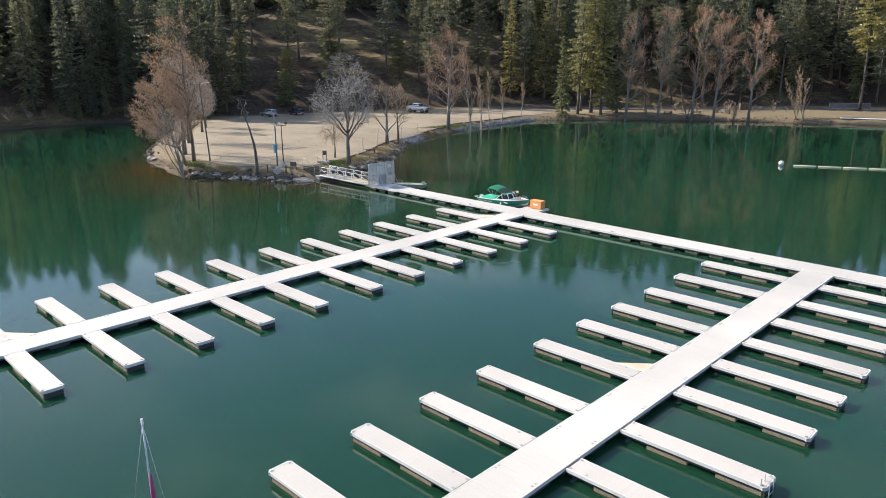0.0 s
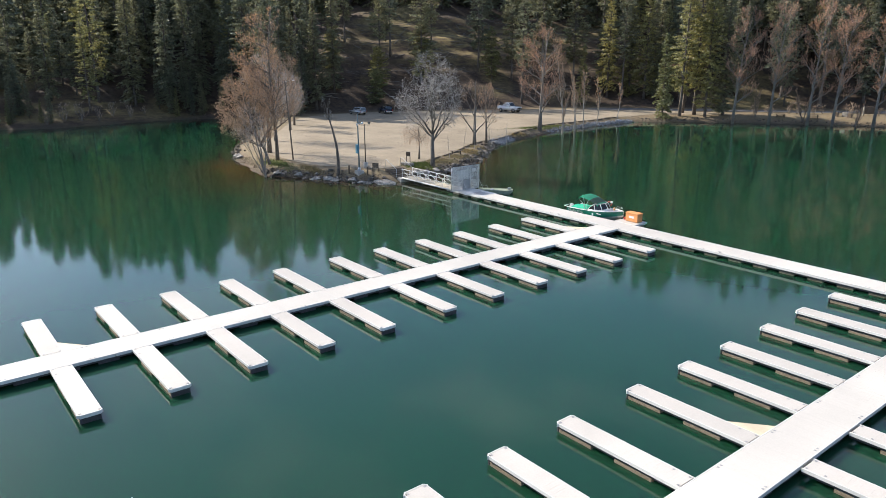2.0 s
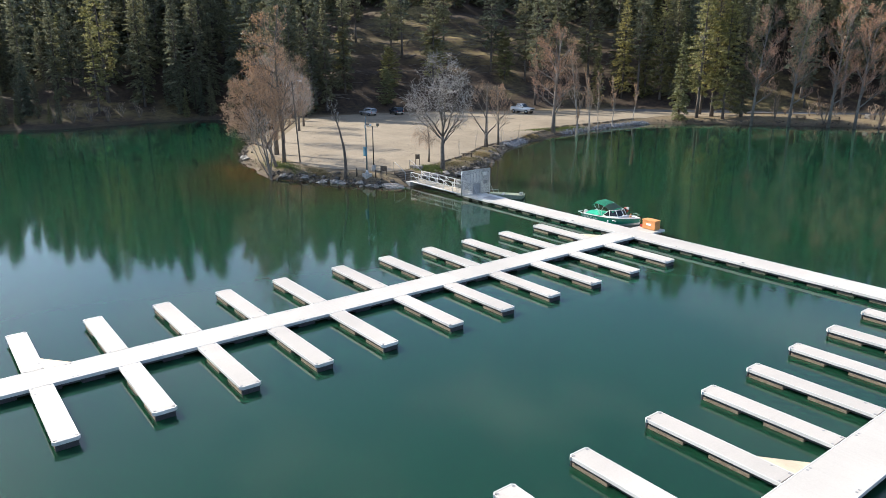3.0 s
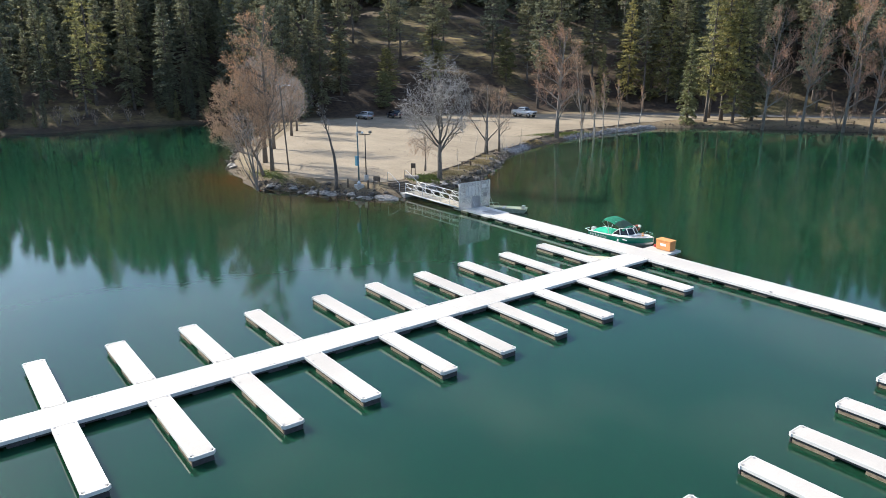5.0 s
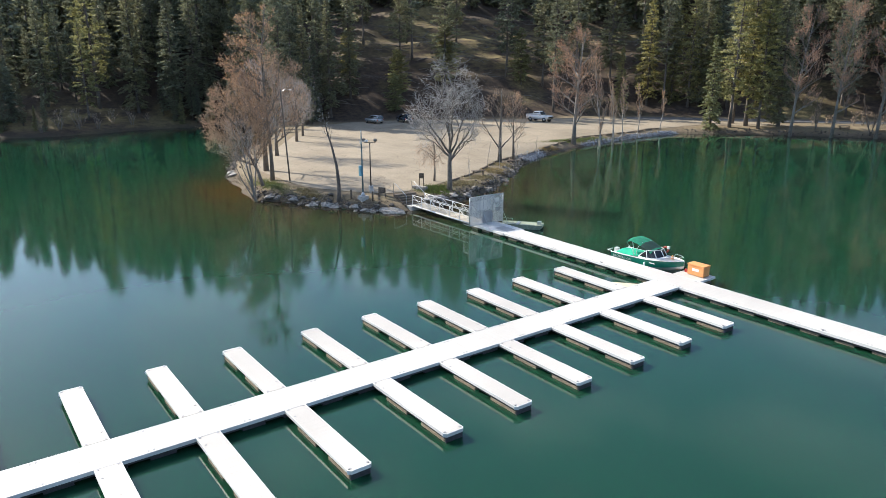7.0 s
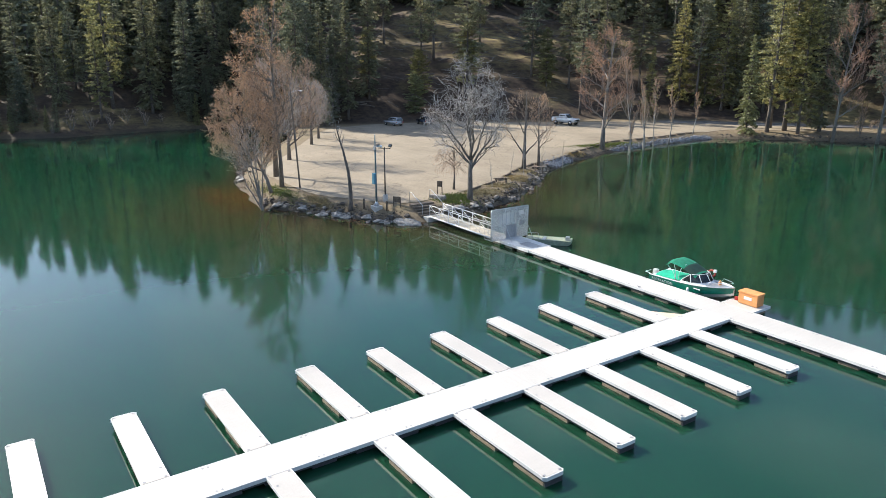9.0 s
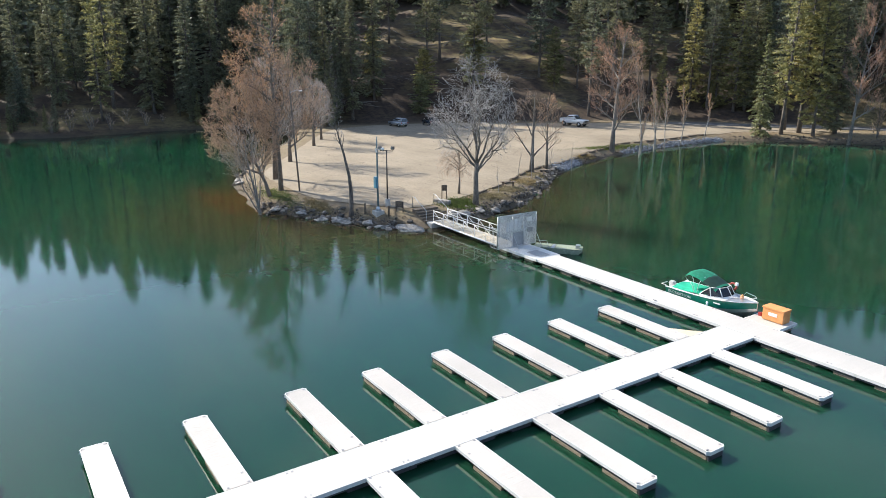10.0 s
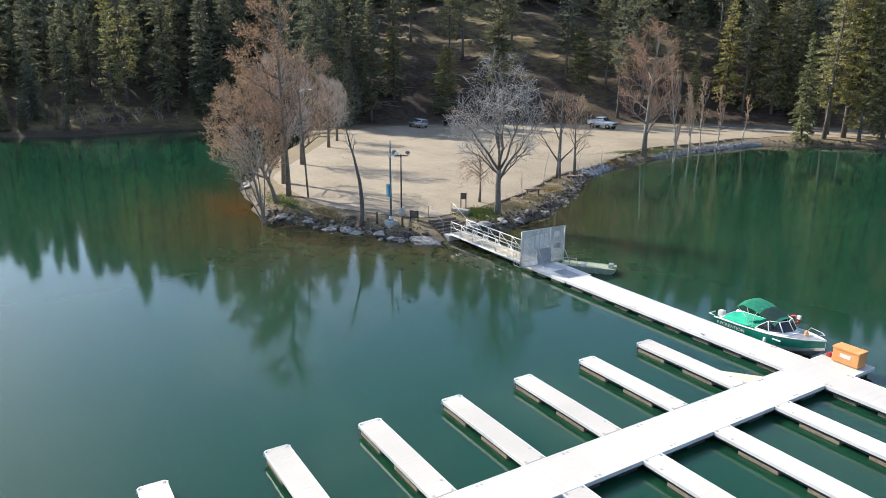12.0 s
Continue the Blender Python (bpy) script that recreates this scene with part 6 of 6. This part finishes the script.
    def slope(p, q):
        (x0, z0), (x1, z1) = p, q
        sx = 0.03 if x0 > x1 else -0.03
        quad = [(x0 + sx - (x0 - x1) * 0.12, -W2 * 0.78, z0 + (z1 - z0) * 0.14), (x0 + sx - (x0 - x1) * 0.12, W2 * 0.78, z0 + (z1 - z0) * 0.14), (x1 + sx + (x0 - x1) * 0.1, W2 * 0.72, z1 - 0.04), (x1 + sx + (x0 - x1) * 0.1, -W2 * 0.72, z1 - 0.04)]
        return mesh_of("windscreen", quad + [(x - sx, y, z - 0.02) for x, y, z in quad], [(0, 1, 2, 3), (7, 6, 5, 4), (0, 4, 5, 1), (2, 6, 7, 3)], M_GLASS)
    part("windscreen", slope(cab[0], cab[1]), cabin, "dark windscreen")
    part("rear_window", slope(cab[-1], cab[-2]), cabin, "dark rear window")
    r = tall * (0.225 if pickup else 0.21)
    tyre = tube_mesh("tyre", M_RUBBER, [([(0, -0.13, 0), (0, -0.11, 0), (0, 0.11, 0), (0, 0.13, 0)], [r * 0.8, r, r, r * 0.8])], 20)
    rim = tube_mesh("rim", M_CHROME, [([(0, -0.135, 0), (0, 0.135, 0)], r * 0.55)], 14)
    for x in (-L2 * 0.62, L2 * 0.64):
        for s in (-1, 1):
            wh = part("wheel", tyre, ob, "black tyre", pose(x, s * (W2 - 0.08), r))
            part("rim", rim, wh, "metal rim")
    part("front_bumper", box_mesh("front_bumper", M_CHROME, (L2 * 0.96, L2 * 1.02, -W2 * 0.95, W2 * 0.95, sill, sill + 0.2), 0.03), ob)
    part("rear_bumper", box_mesh("rear_bumper", M_CHROME, (-L2 * 1.02, -L2 * 0.97, -W2 * 0.95, W2 * 0.95, sill, sill + 0.2), 0.03), ob)
    part("grille", box_mesh("grille", M_RUBBER, (L2 * 0.975, L2 * 1.005, -W2 * 0.55, W2 * 0.55, sill + 0.25, hood * 0.86), 0.01), ob, "dark grille")
    for s in (-1, 1):
        part("headlight", box_mesh("headlight", M_CHROME, (L2 * 0.975, L2 * 1.006, s * W2 * 0.76 - 0.14, s * W2 * 0.76 + 0.14, hood * 0.66, hood * 0.84), 0.02), ob, "headlight")
        part("tail_light", box_mesh("tail_light", M_RED, (-L2 * 1.006, -L2 * 0.98, s * W2 * 0.86 - 0.08, s * W2 * 0.86 + 0.08, sill + 0.25, belt - 0.05), 0.01), ob, "red tail light")
        part("door_mirror", box_mesh("door_mirror", M_RUBBER, (L2 * 0.28, L2 * 0.34, s * W2 * 1.02 - 0.08, s * W2 * 1.02 + 0.08, belt + 0.02, belt + 0.2), 0.02), ob)
    return ob


def on_lot(x, y, turn):
    return pose(x, y, zat(x, y) + 0.055, 0, 0, turn)


vehicle("pickup_truck", "white lifted pickup truck parked on the tan lot", "truck", on_lot(-82.5, 66.0, 10), M_CARW, 5.7, 2.05, 2.15, True)
vehicle("parked_car", "silver sport utility car parked in shade at the lot edge", "car", on_lot(-101.2, 36.2, 186), M_CARS, 4.4, 1.85, 1.7, False)
vehicle("parked_car", "dark blue car parked in shade at the lot edge", "car", on_lot(-99.4, 42.6, 172), M_CARD, 4.3, 1.85, 1.75, False)


# ---- poles, signs and small furniture of the lot ----
def lamp_pole():
    x, y = -38.0, -1.9
    ob = thing("floodlight_pole", "dark bronze pole with twin floodlights on a concrete base", "street lamp", pose(x, y, zat(x, y)))
    part("footing", tube_mesh("footing", M_CONC, [([(0, 0, -0.2), (0, 0, 0.75)], [0.3, 0.27])], 12), ob, "round concrete footing")
    part("pole", tube_mesh("pole", M_POLE_DARK, [([(0, 0, 0.7), (0, 0, 5.6)], [0.075, 0.06])], 8), ob)
    part("crossarm", tube_mesh("crossarm", M_POLE_DARK, [([(-0.45, -0.45, 5.65), (-0.45, -0.45, 5.5), (0.45, 0.45, 5.5), (0.45, 0.45, 5.65)], 0.04)], 6), ob)
    for s in (-1, 1):
        h = part("lamp_head", box_mesh("lamp_head", M_POLE_DARK, (-0.16, 0.16, -0.13, 0.13, 0, 0.24), 0.03), ob, "dark floodlight head", pose(s * 0.45, s * 0.45, 5.68, 20, 0, 45))
        part("lens", box_mesh("lens", M_GALV, (-0.13, 0.13, -0.145, -0.13, 0.03, 0.21)), h, "pale lens")


def camera_pole():
    x, y = -37.0, -3.5
    ob = thing("utility_pole", "slim teal-grey pole with blue box and white dome", "utility pole", pose(x, y, zat(x, y)))
    part("footing", box_mesh("footing", M_CONC, (-0.45, 0.45, -0.45, 0.45, -0.3, 0.3), 0.05), ob, "square concrete footing")
    part("flange", tube_mesh("flange", M_GALV, [([(0, 0, 0.3), (0, 0, 0.7)], [0.28, 0.12])], 10), ob)
    part("pole", tube_mesh("pole", M_POLE_BLUE, [([(0, 0, 0.6), (0, 0, 6.2), (0, 0, 7.4)], [0.10, 0.075, 0.05])], 8), ob)
    part("equipment_box", box_mesh("equipment_box", mat("blue_box_paint", (0.06, 0.20, 0.28), (0.10, 0.27, 0.36), 0.5, 5), (-0.22, 0.22, -0.32, -0.06, 2.5, 3.6), 0.02), ob, "blue equipment box")
    part("dome_arm", tube_mesh("dome_arm", M_WHITE, [([(-0.1, -0.1, 6.2), (0.35, 0.35, 6.2)], 0.03)], 6), ob)
    bm = bmesh.new()
    bmesh.ops.create_uvsphere(bm, u_segments=12, v_segments=8, radius=0.15)
    part("dome", bm_mesh("dome", bm, M_WHITE, True), ob, "white dome", pose(0.4, 0.4, 6.25))
    part("plate", box_mesh("plate", M_GALV, (-0.2, 0.2, -0.1, -0.06, 5.9, 6.3), 0.01), ob)


def notice_board(x, y, turn, w, h, z0, label):
    ob = thing("notice_board", label, "sign", pose(x, y, zat(x, y), 0, 0, turn))
    for s in (-1, 1):
        part("leg", box_mesh("leg", M_TIMBER, (s * w / 2 - 0.04, s * w / 2 + 0.04, -0.04, 0.04, -0.2, z0 + h), 0.008), ob)
    part("board", box_mesh("board", M_POLE_DARK, (-w / 2, w / 2, -0.05, 0.0, z0, z0 + h), 0.01), ob, "dark board")
    part("sheet", box_mesh("sheet", M_TIMBER, (-w / 2 + 0.06, w / 2 - 0.06, -0.062, -0.051, z0 + 0.06, z0 + h - 0.06)), ob, "faded notice sheet")


def timber_light_pole():
    x, y = -49.6, -6.3
    ob = thing("timber_light_pole", "weathered timber light pole with a small white lamp", "street lamp", pose(x, y, zat(x, y)))
    part("pole", tube_mesh("pole", M_BARK_GREY, [([(0, 0, -0.3), (-0.12, -0.2, 5), (-0.26, -0.42, 10.8)], [0.10, 0.09, 0.07])], 10), ob)
    part("arm", tube_mesh("arm", M_GALV, [([(-0.25, -0.4, 10.5), (0.1, 0.15, 10.8), (0.3, 0.45, 10.75)], 0.03)], 6), ob, "short steel arm")
    part("lamp_head", box_mesh("lamp_head", M_WHITE, (-0.09, 0.09, -0.15, 0.15, -0.05, 0.07), 0.03), ob, "white lamp head", pose(0.35, 0.55, 10.72, 0, 0, -32))
    return ob


lamp_pole(), camera_pole(), timber_light_pole()
notice_board(-36.0, -1.7, 35, 0.75, 0.6, 0.45, "small dark notice board on two short legs")
notice_board(-37.6, 4.6, 40, 0.5, 0.6, 0.9, "small brown sign by the grass patch")
for x, y in ((-38.0, -4.4), (-36.0, -2.9)):
    ob = tagged(new("bollard", tube_mesh("bollard", M_TIMBER, [([(0, 0, -0.2), (0, 0, 0.95), (0, 0, 1.0)], [0.1, 0.1, 0.07])], 8)), "short dark timber post", "post", "short posts")
    ob.matrix_basis = pose(x, y, zat(x, y))


def bench(x, y, turn):
    ob = thing("bench", "low rustic timber bench facing the water", "bench", pose(x, y, zat(x, y), 0, 0, turn))
    part("seat", box_mesh("seat", M_TIMBER, (-0.9, 0.9, -0.2, 0.2, 0.42, 0.5), 0.02), ob)
    for s in (-0.6, 0.6):
        part("leg", box_mesh("leg", M_TIMBER, (s - 0.08, s + 0.08, -0.16, 0.16, -0.15, 0.42), 0.02), ob)


bench(-40.3, 15.2, 65)
bench(-47.0, 27.0, 60)


def picnic_table(x, y, turn):
    ob = thing("picnic_table", "weathered picnic table on the far bank", "picnic table", pose(x, y, zat(x, y), 0, 0, turn), "picnic tables")
    part("tabletop", box_mesh("tabletop", M_TIMBER, (-1.0, 1.0, -0.38, 0.38, 0.70, 0.76), 0.01), ob)
    for s in (-1, 1):
        part("seat", box_mesh("seat", M_TIMBER, (-1.0, 1.0, s * 0.72 - 0.14, s * 0.72 + 0.14, 0.42, 0.47), 0.01), ob)
        part("leg", boxes_mesh("leg", M_TIMBER, [(s * 0.75 - 0.05, s * 0.75 + 0.05, -0.75, 0.75, 0.36, 0.42), (s * 0.75 - 0.05, s * 0.75 + 0.05, -0.42, -0.34, -0.1, 0.72), (s * 0.75 - 0.05, s * 0.75 + 0.05, 0.34, 0.42, -0.1, 0.72)]), ob)


picnic_table(-36.8, 103.2, 40)
picnic_table(-31.2, 106.4, 30)
for x, y, z in ((-29.0, 112, 0), (-26.0, 111.5, 0)):
    ob = tagged(new("fire_grill", box_mesh("fire_grill", M_TIMBER, (-0.4, 0.4, -0.3, 0.3, -0.1, 0.9), 0.05)), "squat dark park grill on the bank", "grill", "park grills")
    ob.matrix_basis = pose(x, y, zat(x, y))


def kiosk():
    x, y = -24.6, 117.5
    ob = thing("park_kiosk", "timber information kiosk with grey panel", "kiosk", pose(x, y, zat(x, y), 0, 0, 38))
    for s in (-1, 1):
        part("post", box_mesh("post", M_RAMP, (s * 1.15 - 0.12, s * 1.15 + 0.12, -0.12, 0.12, -0.3, 2.1), 0.02), ob, "stout pale post")
    part("panel", box_mesh("panel", M_TIMBER, (-1.05, 1.05, -0.05, 0.05, 0.5, 1.95), 0.02), ob, "grey-brown panel")
    ob2 = tagged(new("stone_hearth", box_mesh("stone_hearth", M_PALE, (-0.5, 0.5, -0.4, 0.4, -0.2, 0.9), 0.1)), "pale stone block beside the kiosk", "stone block")
    ob2.matrix_basis = pose(-27.6, 113.0, zat(-27.6, 113.0))


kiosk()


def ramp_dock(x, y, turn, ln, w, label):
    ob = thing("ramp_dock", label, "dock", pose(x, y, 0.72, 0, 0, turn), "launch ramp docks")
    part("decking", box_mesh("decking", M_FRAME, (0, ln, -w / 2, w / 2, 0.3, 0.42), 0.02), ob)
    for i in range(5):
        part("float", box_mesh("float", M_FLOAT, (0.5 + i * ln / 5, 2.2 + i * ln / 5, -w / 2 + 0.1, w / 2 - 0.1, -0.2, 0.3), 0.03), ob)


ramp_dock(-4.4, 119.6, 20, 26, 1.6, "long pale launch ramp dock along the far bank")
ramp_dock(-2.2, 124.0, 20, 26, 1.4, "second pale launch dock beside the ramp")
# block colour darkened for the forest shade the wall stands in
ob = tagged(new("retaining_wall", box_mesh("retaining_wall", mat("shade_darkened_grey_block", (0.10, 0.10, 0.105), (0.19, 0.185, 0.18), 0.9, 4), (-4.5, 4.5, -0.2, 0.2, -1, 1.4), 0.03)), "grey concrete block wall by the launch ramp", "wall")
ob.matrix_basis = pose(-9.0, 143.0, zat(-9, 143), 0, 0, 20)


# ---- wheel stops along the lot ----
def along(points, gap):
    pts = [Vector(p) for p in points]
    out = []
    for a, b in zip(pts, pts[1:]):
        n = max(1, int((b - a).length / gap))
        for i in range(n):
            out.append((a.lerp(b, (i + 0.5) / n), math.degrees(math.atan2(b.y - a.y, b.x - a.x))))
    return out


stop_mesh = box_mesh("wheel_stop", M_TIMBER, (-1.1, 1.1, -0.1, 0.1, -0.1, 0.13), 0.03)
for p, a in along([(-37.6, 8.4), (-40.8, 15), (-47.9, 25.4), (-52.8, 36.8), (-56.6, 46), (-59.4, 54), (-59.9, 67), (-60.2, 78)], 2.7):
    ob = tagged(new("wheel_stop", stop_mesh), "old timber log wheel stop at the lot edge", "wheel stop", "wheel stops")
    ob.matrix_basis = pose(p.x, p.y, zat(p.x, p.y) + 0.06, 0, 0, a)

planter = tagged(new("stone_planter", box_mesh("stone_planter", M_PALE, (-0.9, 0.9, -0.3, 0.3, -0.2, 0.4), 0.1)), "low pale stone kerb by the grass patch", "kerb stone")
planter.matrix_basis = pose(-36.2, 3.4, zat(-36.2, 3.4), 0, 0, 20)


# ---- grass tufts ----
def grass(name, label, cx, cy, rx, ry, n, tall, seed, blades=M_GRASS):
    rnd = random.Random(seed)
    v, f = [], []
    xs = np.array([rnd.gauss(0, 0.5) for _ in range(n)]) * rx + cx
    ys = np.array([rnd.gauss(0, 0.5) for _ in range(n)]) * ry + cy
    zs = height(xs, ys)
    for x, y, z in zip(xs, ys, zs):
        a, h = rnd.uniform(0, 6.28), tall * rnd.uniform(0.5, 1.2)
        dx, dy = math.cos(a) * 0.05, math.sin(a) * 0.05
        k = len(v)
        v += [(x - dx, y - dy, z - 0.02), (x + dx, y + dy, z - 0.02), (x + rnd.uniform(-0.15, 0.15), y + rnd.uniform(-0.15, 0.15), z + h)]
        f.append((k, k + 1, k + 2))
    return tagged(new(name, mesh_of(name, v, f, blades)), label, "grass", kind="stuff")


grass("grass_patch", "bright green grass patch under the pale tree", -35.6, 5.2, 1.6, 1.9, 4500, 0.2, 1)
grass("grass_patch", "short yellow-green grass on the bank edge", -58.0, 53, 0.9, 10, 6000, 0.14, 2)
grass("grass_patch", "thin grass along the point", -50, -8.6, 5.5, 1.1, 2200, 0.12, 3)
for x, y, a, b, k in ((-37.0, 10.0, 1.0, 2.2, 11), (-39.0, 14.6, 0.9, 2.4, 12), (-42.2, 19.6, 1.0, 2.4, 13), (-45.2, 23.8, 1.1, 2.2, 14), (-54.2, 41.5, 0.9, 2.6, 15), (-43.5, -6.9, 2.6, 0.8, 16)):
    grass("dry_grass", "short dry olive grass on the soil bank", x, y, a, b, 2200, 0.11, k, M_GRASS_DRY)


# ---- stones of the bank ----
def stone_mesh(seed, flat, cuts=2):
    rnd = random.Random(seed)
    bm = bmesh.new()
    bmesh.ops.create_icosphere(bm, subdivisions=cuts, radius=0.5)
    off = Vector((rnd.uniform(0, 50), rnd.uniform(0, 50), rnd.uniform(0, 50)))
    for v in bm.verts:
        n = noise.noise(v.co * 2.6 + off) * 0.5 + noise.noise(v.co * 6 + off) * 0.14
        v.co = v.co * (1 + n)
        v.co.z *= flat
        v.co.x *= 1.25
    if cuts > 2:
        for v in bm.verts:
            v.co *= 1 + 0.06 * noise.noise(v.co * 9 + off)
        return bm
    bmesh.ops.dissolve_limit(bm, angle_limit=radians(9), verts=bm.verts[:], edges=bm.edges[:])
    bmesh.ops.triangulate(bm, faces=bm.faces[:])
    return bm


STONES = [bm_mesh("stone", stone_mesh(200 + i, 0.55 + 0.08 * i), M_ROCK) for i in range(6)]
PALES = [bm_mesh("boulder", stone_mesh(300 + i, 0.42 + 0.08 * i, 4), M_PALE, True) for i in range(3)]
rs = random.Random(21)
for i, (x, y, s, t) in enumerate(((-32.9, -2.3, 2.7, 20), (-34.6, -3.9, 1.3, 50), (-39.6, -6.6, 1.5, 35), (-38.6, -6.2, 1.3, 10), (-41.0, -7.6, 1.4, 70), (-36.4, -5.0, 1.2, 20), (-35.3, -4.4, 1.0, 10),
                                  (-46.5, -10.4, 1.3, 0), (-33.2, 2.5, 1.5, 40), (-33.0, 3.9, 1.3, 90), (-33.8, 6.2, 1.2, 0), (-43.6, -8.7, 1.2, 15), (-62.6, -8.6, 1.3, 5), (-64.5, -8.2, 1.4, 5), (-34.2, 8.6, 1.1, 30))):
    ob = tagged(new("boulder", PALES[i % 3]), "large pale rounded boulder at the water's edge", "boulder", "shore boulders")
    ob.matrix_basis = pose(x, y, max(zat(x, y), -0.1) + 0.05, rs.uniform(-12, 12), rs.uniform(-12, 12), t) @ Matrix.Scale(s * 0.8, 4)

bank = thing("rock_bank", "dark rubble stones lining the bank above the water", "riprap", kind="structure")
front = along([(-49, -11.3), (-48, -11.2), (-44.6, -9.1), (-41.6, -7.6), (-38.2, -5.5), (-36.0, -4.8), (-33.6, -2.5)], 0.22) + along([(-32.8, 2.2), (-33.2, 5), (-34.2, 8), (-35.8, 12.8), (-41.4, 21.2), (-49.5, 31.0)], 0.25)
spots_near = [(p.x + rs.gauss(0, 0.55), p.y + rs.gauss(0, 0.55)) for p, a in front]
for x, y in spots_near[:290]:
    s = rs.choice((0.18, 0.25, 0.32, 0.4, 0.55)) * rs.uniform(0.8, 1.2)
    part("stone", STONES[rs.randrange(6)], bank, at=pose(x, y, max(-0.12, zat(x, y)) + 0.1 * s, rs.uniform(-25, 25), rs.uniform(-25, 25), rs.uniform(0, 360)) @ Matrix.Scale(s, 4))


def rubble(name, label, route, gap, sizes, spread, material, seed):
    rnd = random.Random(seed)
    shapes = []
    for i in range(5):
        bm = bmesh.new()
        bmesh.ops.create_icosphere(bm, subdivisions=1, radius=0.5)
        off = Vector((seed + i * 7, i * 3, 0))
        shapes.append((np.array([v.co * (1 + 0.45 * noise.noise(v.co * 2.5 + off)) for v in bm.verts]), np.array([[v.index for v in f.verts] for f in bm.faces])))
        bm.free()
    pts = along(route, gap)
    xs = np.array([p.x + rnd.gauss(0, spread) for p, a in pts])
    ys = np.array([p.y + rnd.gauss(0, spread) for p, a in pts])
    zs = np.maximum(height(xs, ys), -0.1)
    v, f, k = [], [], 0
    for x, y, z in zip(xs, ys, zs):
        if z < -0.06:
            continue
        a, q = shapes[rnd.randrange(5)]
        s = rnd.choice(sizes) * rnd.uniform(0.7, 1.2)
        e = np.array(Euler((rnd.uniform(-1, 1), rnd.uniform(-1, 1), rnd.uniform(0, 6))).to_matrix())
        w = (a * np.array([1.25, 1, 0.7])) @ e.T * s + np.array([x, y, z + 0.12 * s])
        v.append(w), f.append(q + k)
        k += len(w)
    me = mesh_of(name, np.concatenate(v).tolist(), np.concatenate(f).tolist(), material)
    return tagged(new(name, me), label, "riprap", kind="stuff")


rubble("shore_rubble", "loose dark rubble along the point", [(-48.5, -11.4), (-48, -11.3), (-44.6, -9.1), (-41.6, -7.8), (-38.2, -5.7), (-36.2, -5.0), (-33.4, -2.4)], 0.035, (0.10, 0.14, 0.20, 0.28), 0.42, M_ROCKS, 5)
rubble("bank_litter", "dark soil clods and leaf litter on the point's bank", [(-62, -9.0), (-54, -10.2), (-48.4, -10.7), (-44.4, -8.5), (-41.4, -7.1), (-38.0, -5.0), (-36.0, -4.2), (-33.9, -1.9)], 0.012, (0.04, 0.06, 0.08, 0.11), 0.6, M_LITTER, 15)
rubble("shore_rubble", "loose dark rubble beside the gangway", [(-32.9, 2.2), (-33.2, 5), (-34.2, 8), (-35.9, 12.8), (-41.5, 21.3), (-49.6, 31.1), (-51, 33)], 0.045, (0.10, 0.16, 0.22, 0.32), 0.6, M_ROCKS, 6)
rubble("slate_riprap", "blue-grey riprap slope on the lot's lake side", [(-49.6, 31.4), (-52.8, 38.6)], 0.010, (0.18, 0.25, 0.34), 0.45, M_SLATE, 7)
rubble("shore_rubble", "dark rubble below the grassy bank", [(-52.7, 38.8), (-54.8, 46), (-57.2, 55)], 0.05, (0.15, 0.22, 0.32), 0.4, M_ROCKS, 8)
rubble("slate_riprap", "blue-grey riprap slope on the lot's lake side", [(-56.2, 51.5), (-57.4, 56), (-58.2, 66), (-58.1, 80)], 0.022, (0.18, 0.25, 0.34), 0.38, M_SLATE, 9)
rubble("shore_rubble", "brown stones and roots along the far bank", [(-58.0, 81.5), (-52.9, 87), (-46.4, 93), (-36.3, 100.6), (-25.8, 107.8), (-15.2, 113), (-5.2, 117.7)], 0.16, (0.15, 0.22, 0.32), 0.6, M_ROCKS, 10)
rubble("shore_rubble", "stones along the cove shore", [(-63, -9.2), (-72, -6), (-82, 0.4)], 0.06, (0.2, 0.35, 0.5), 0.5, M_ROCKS, 11)
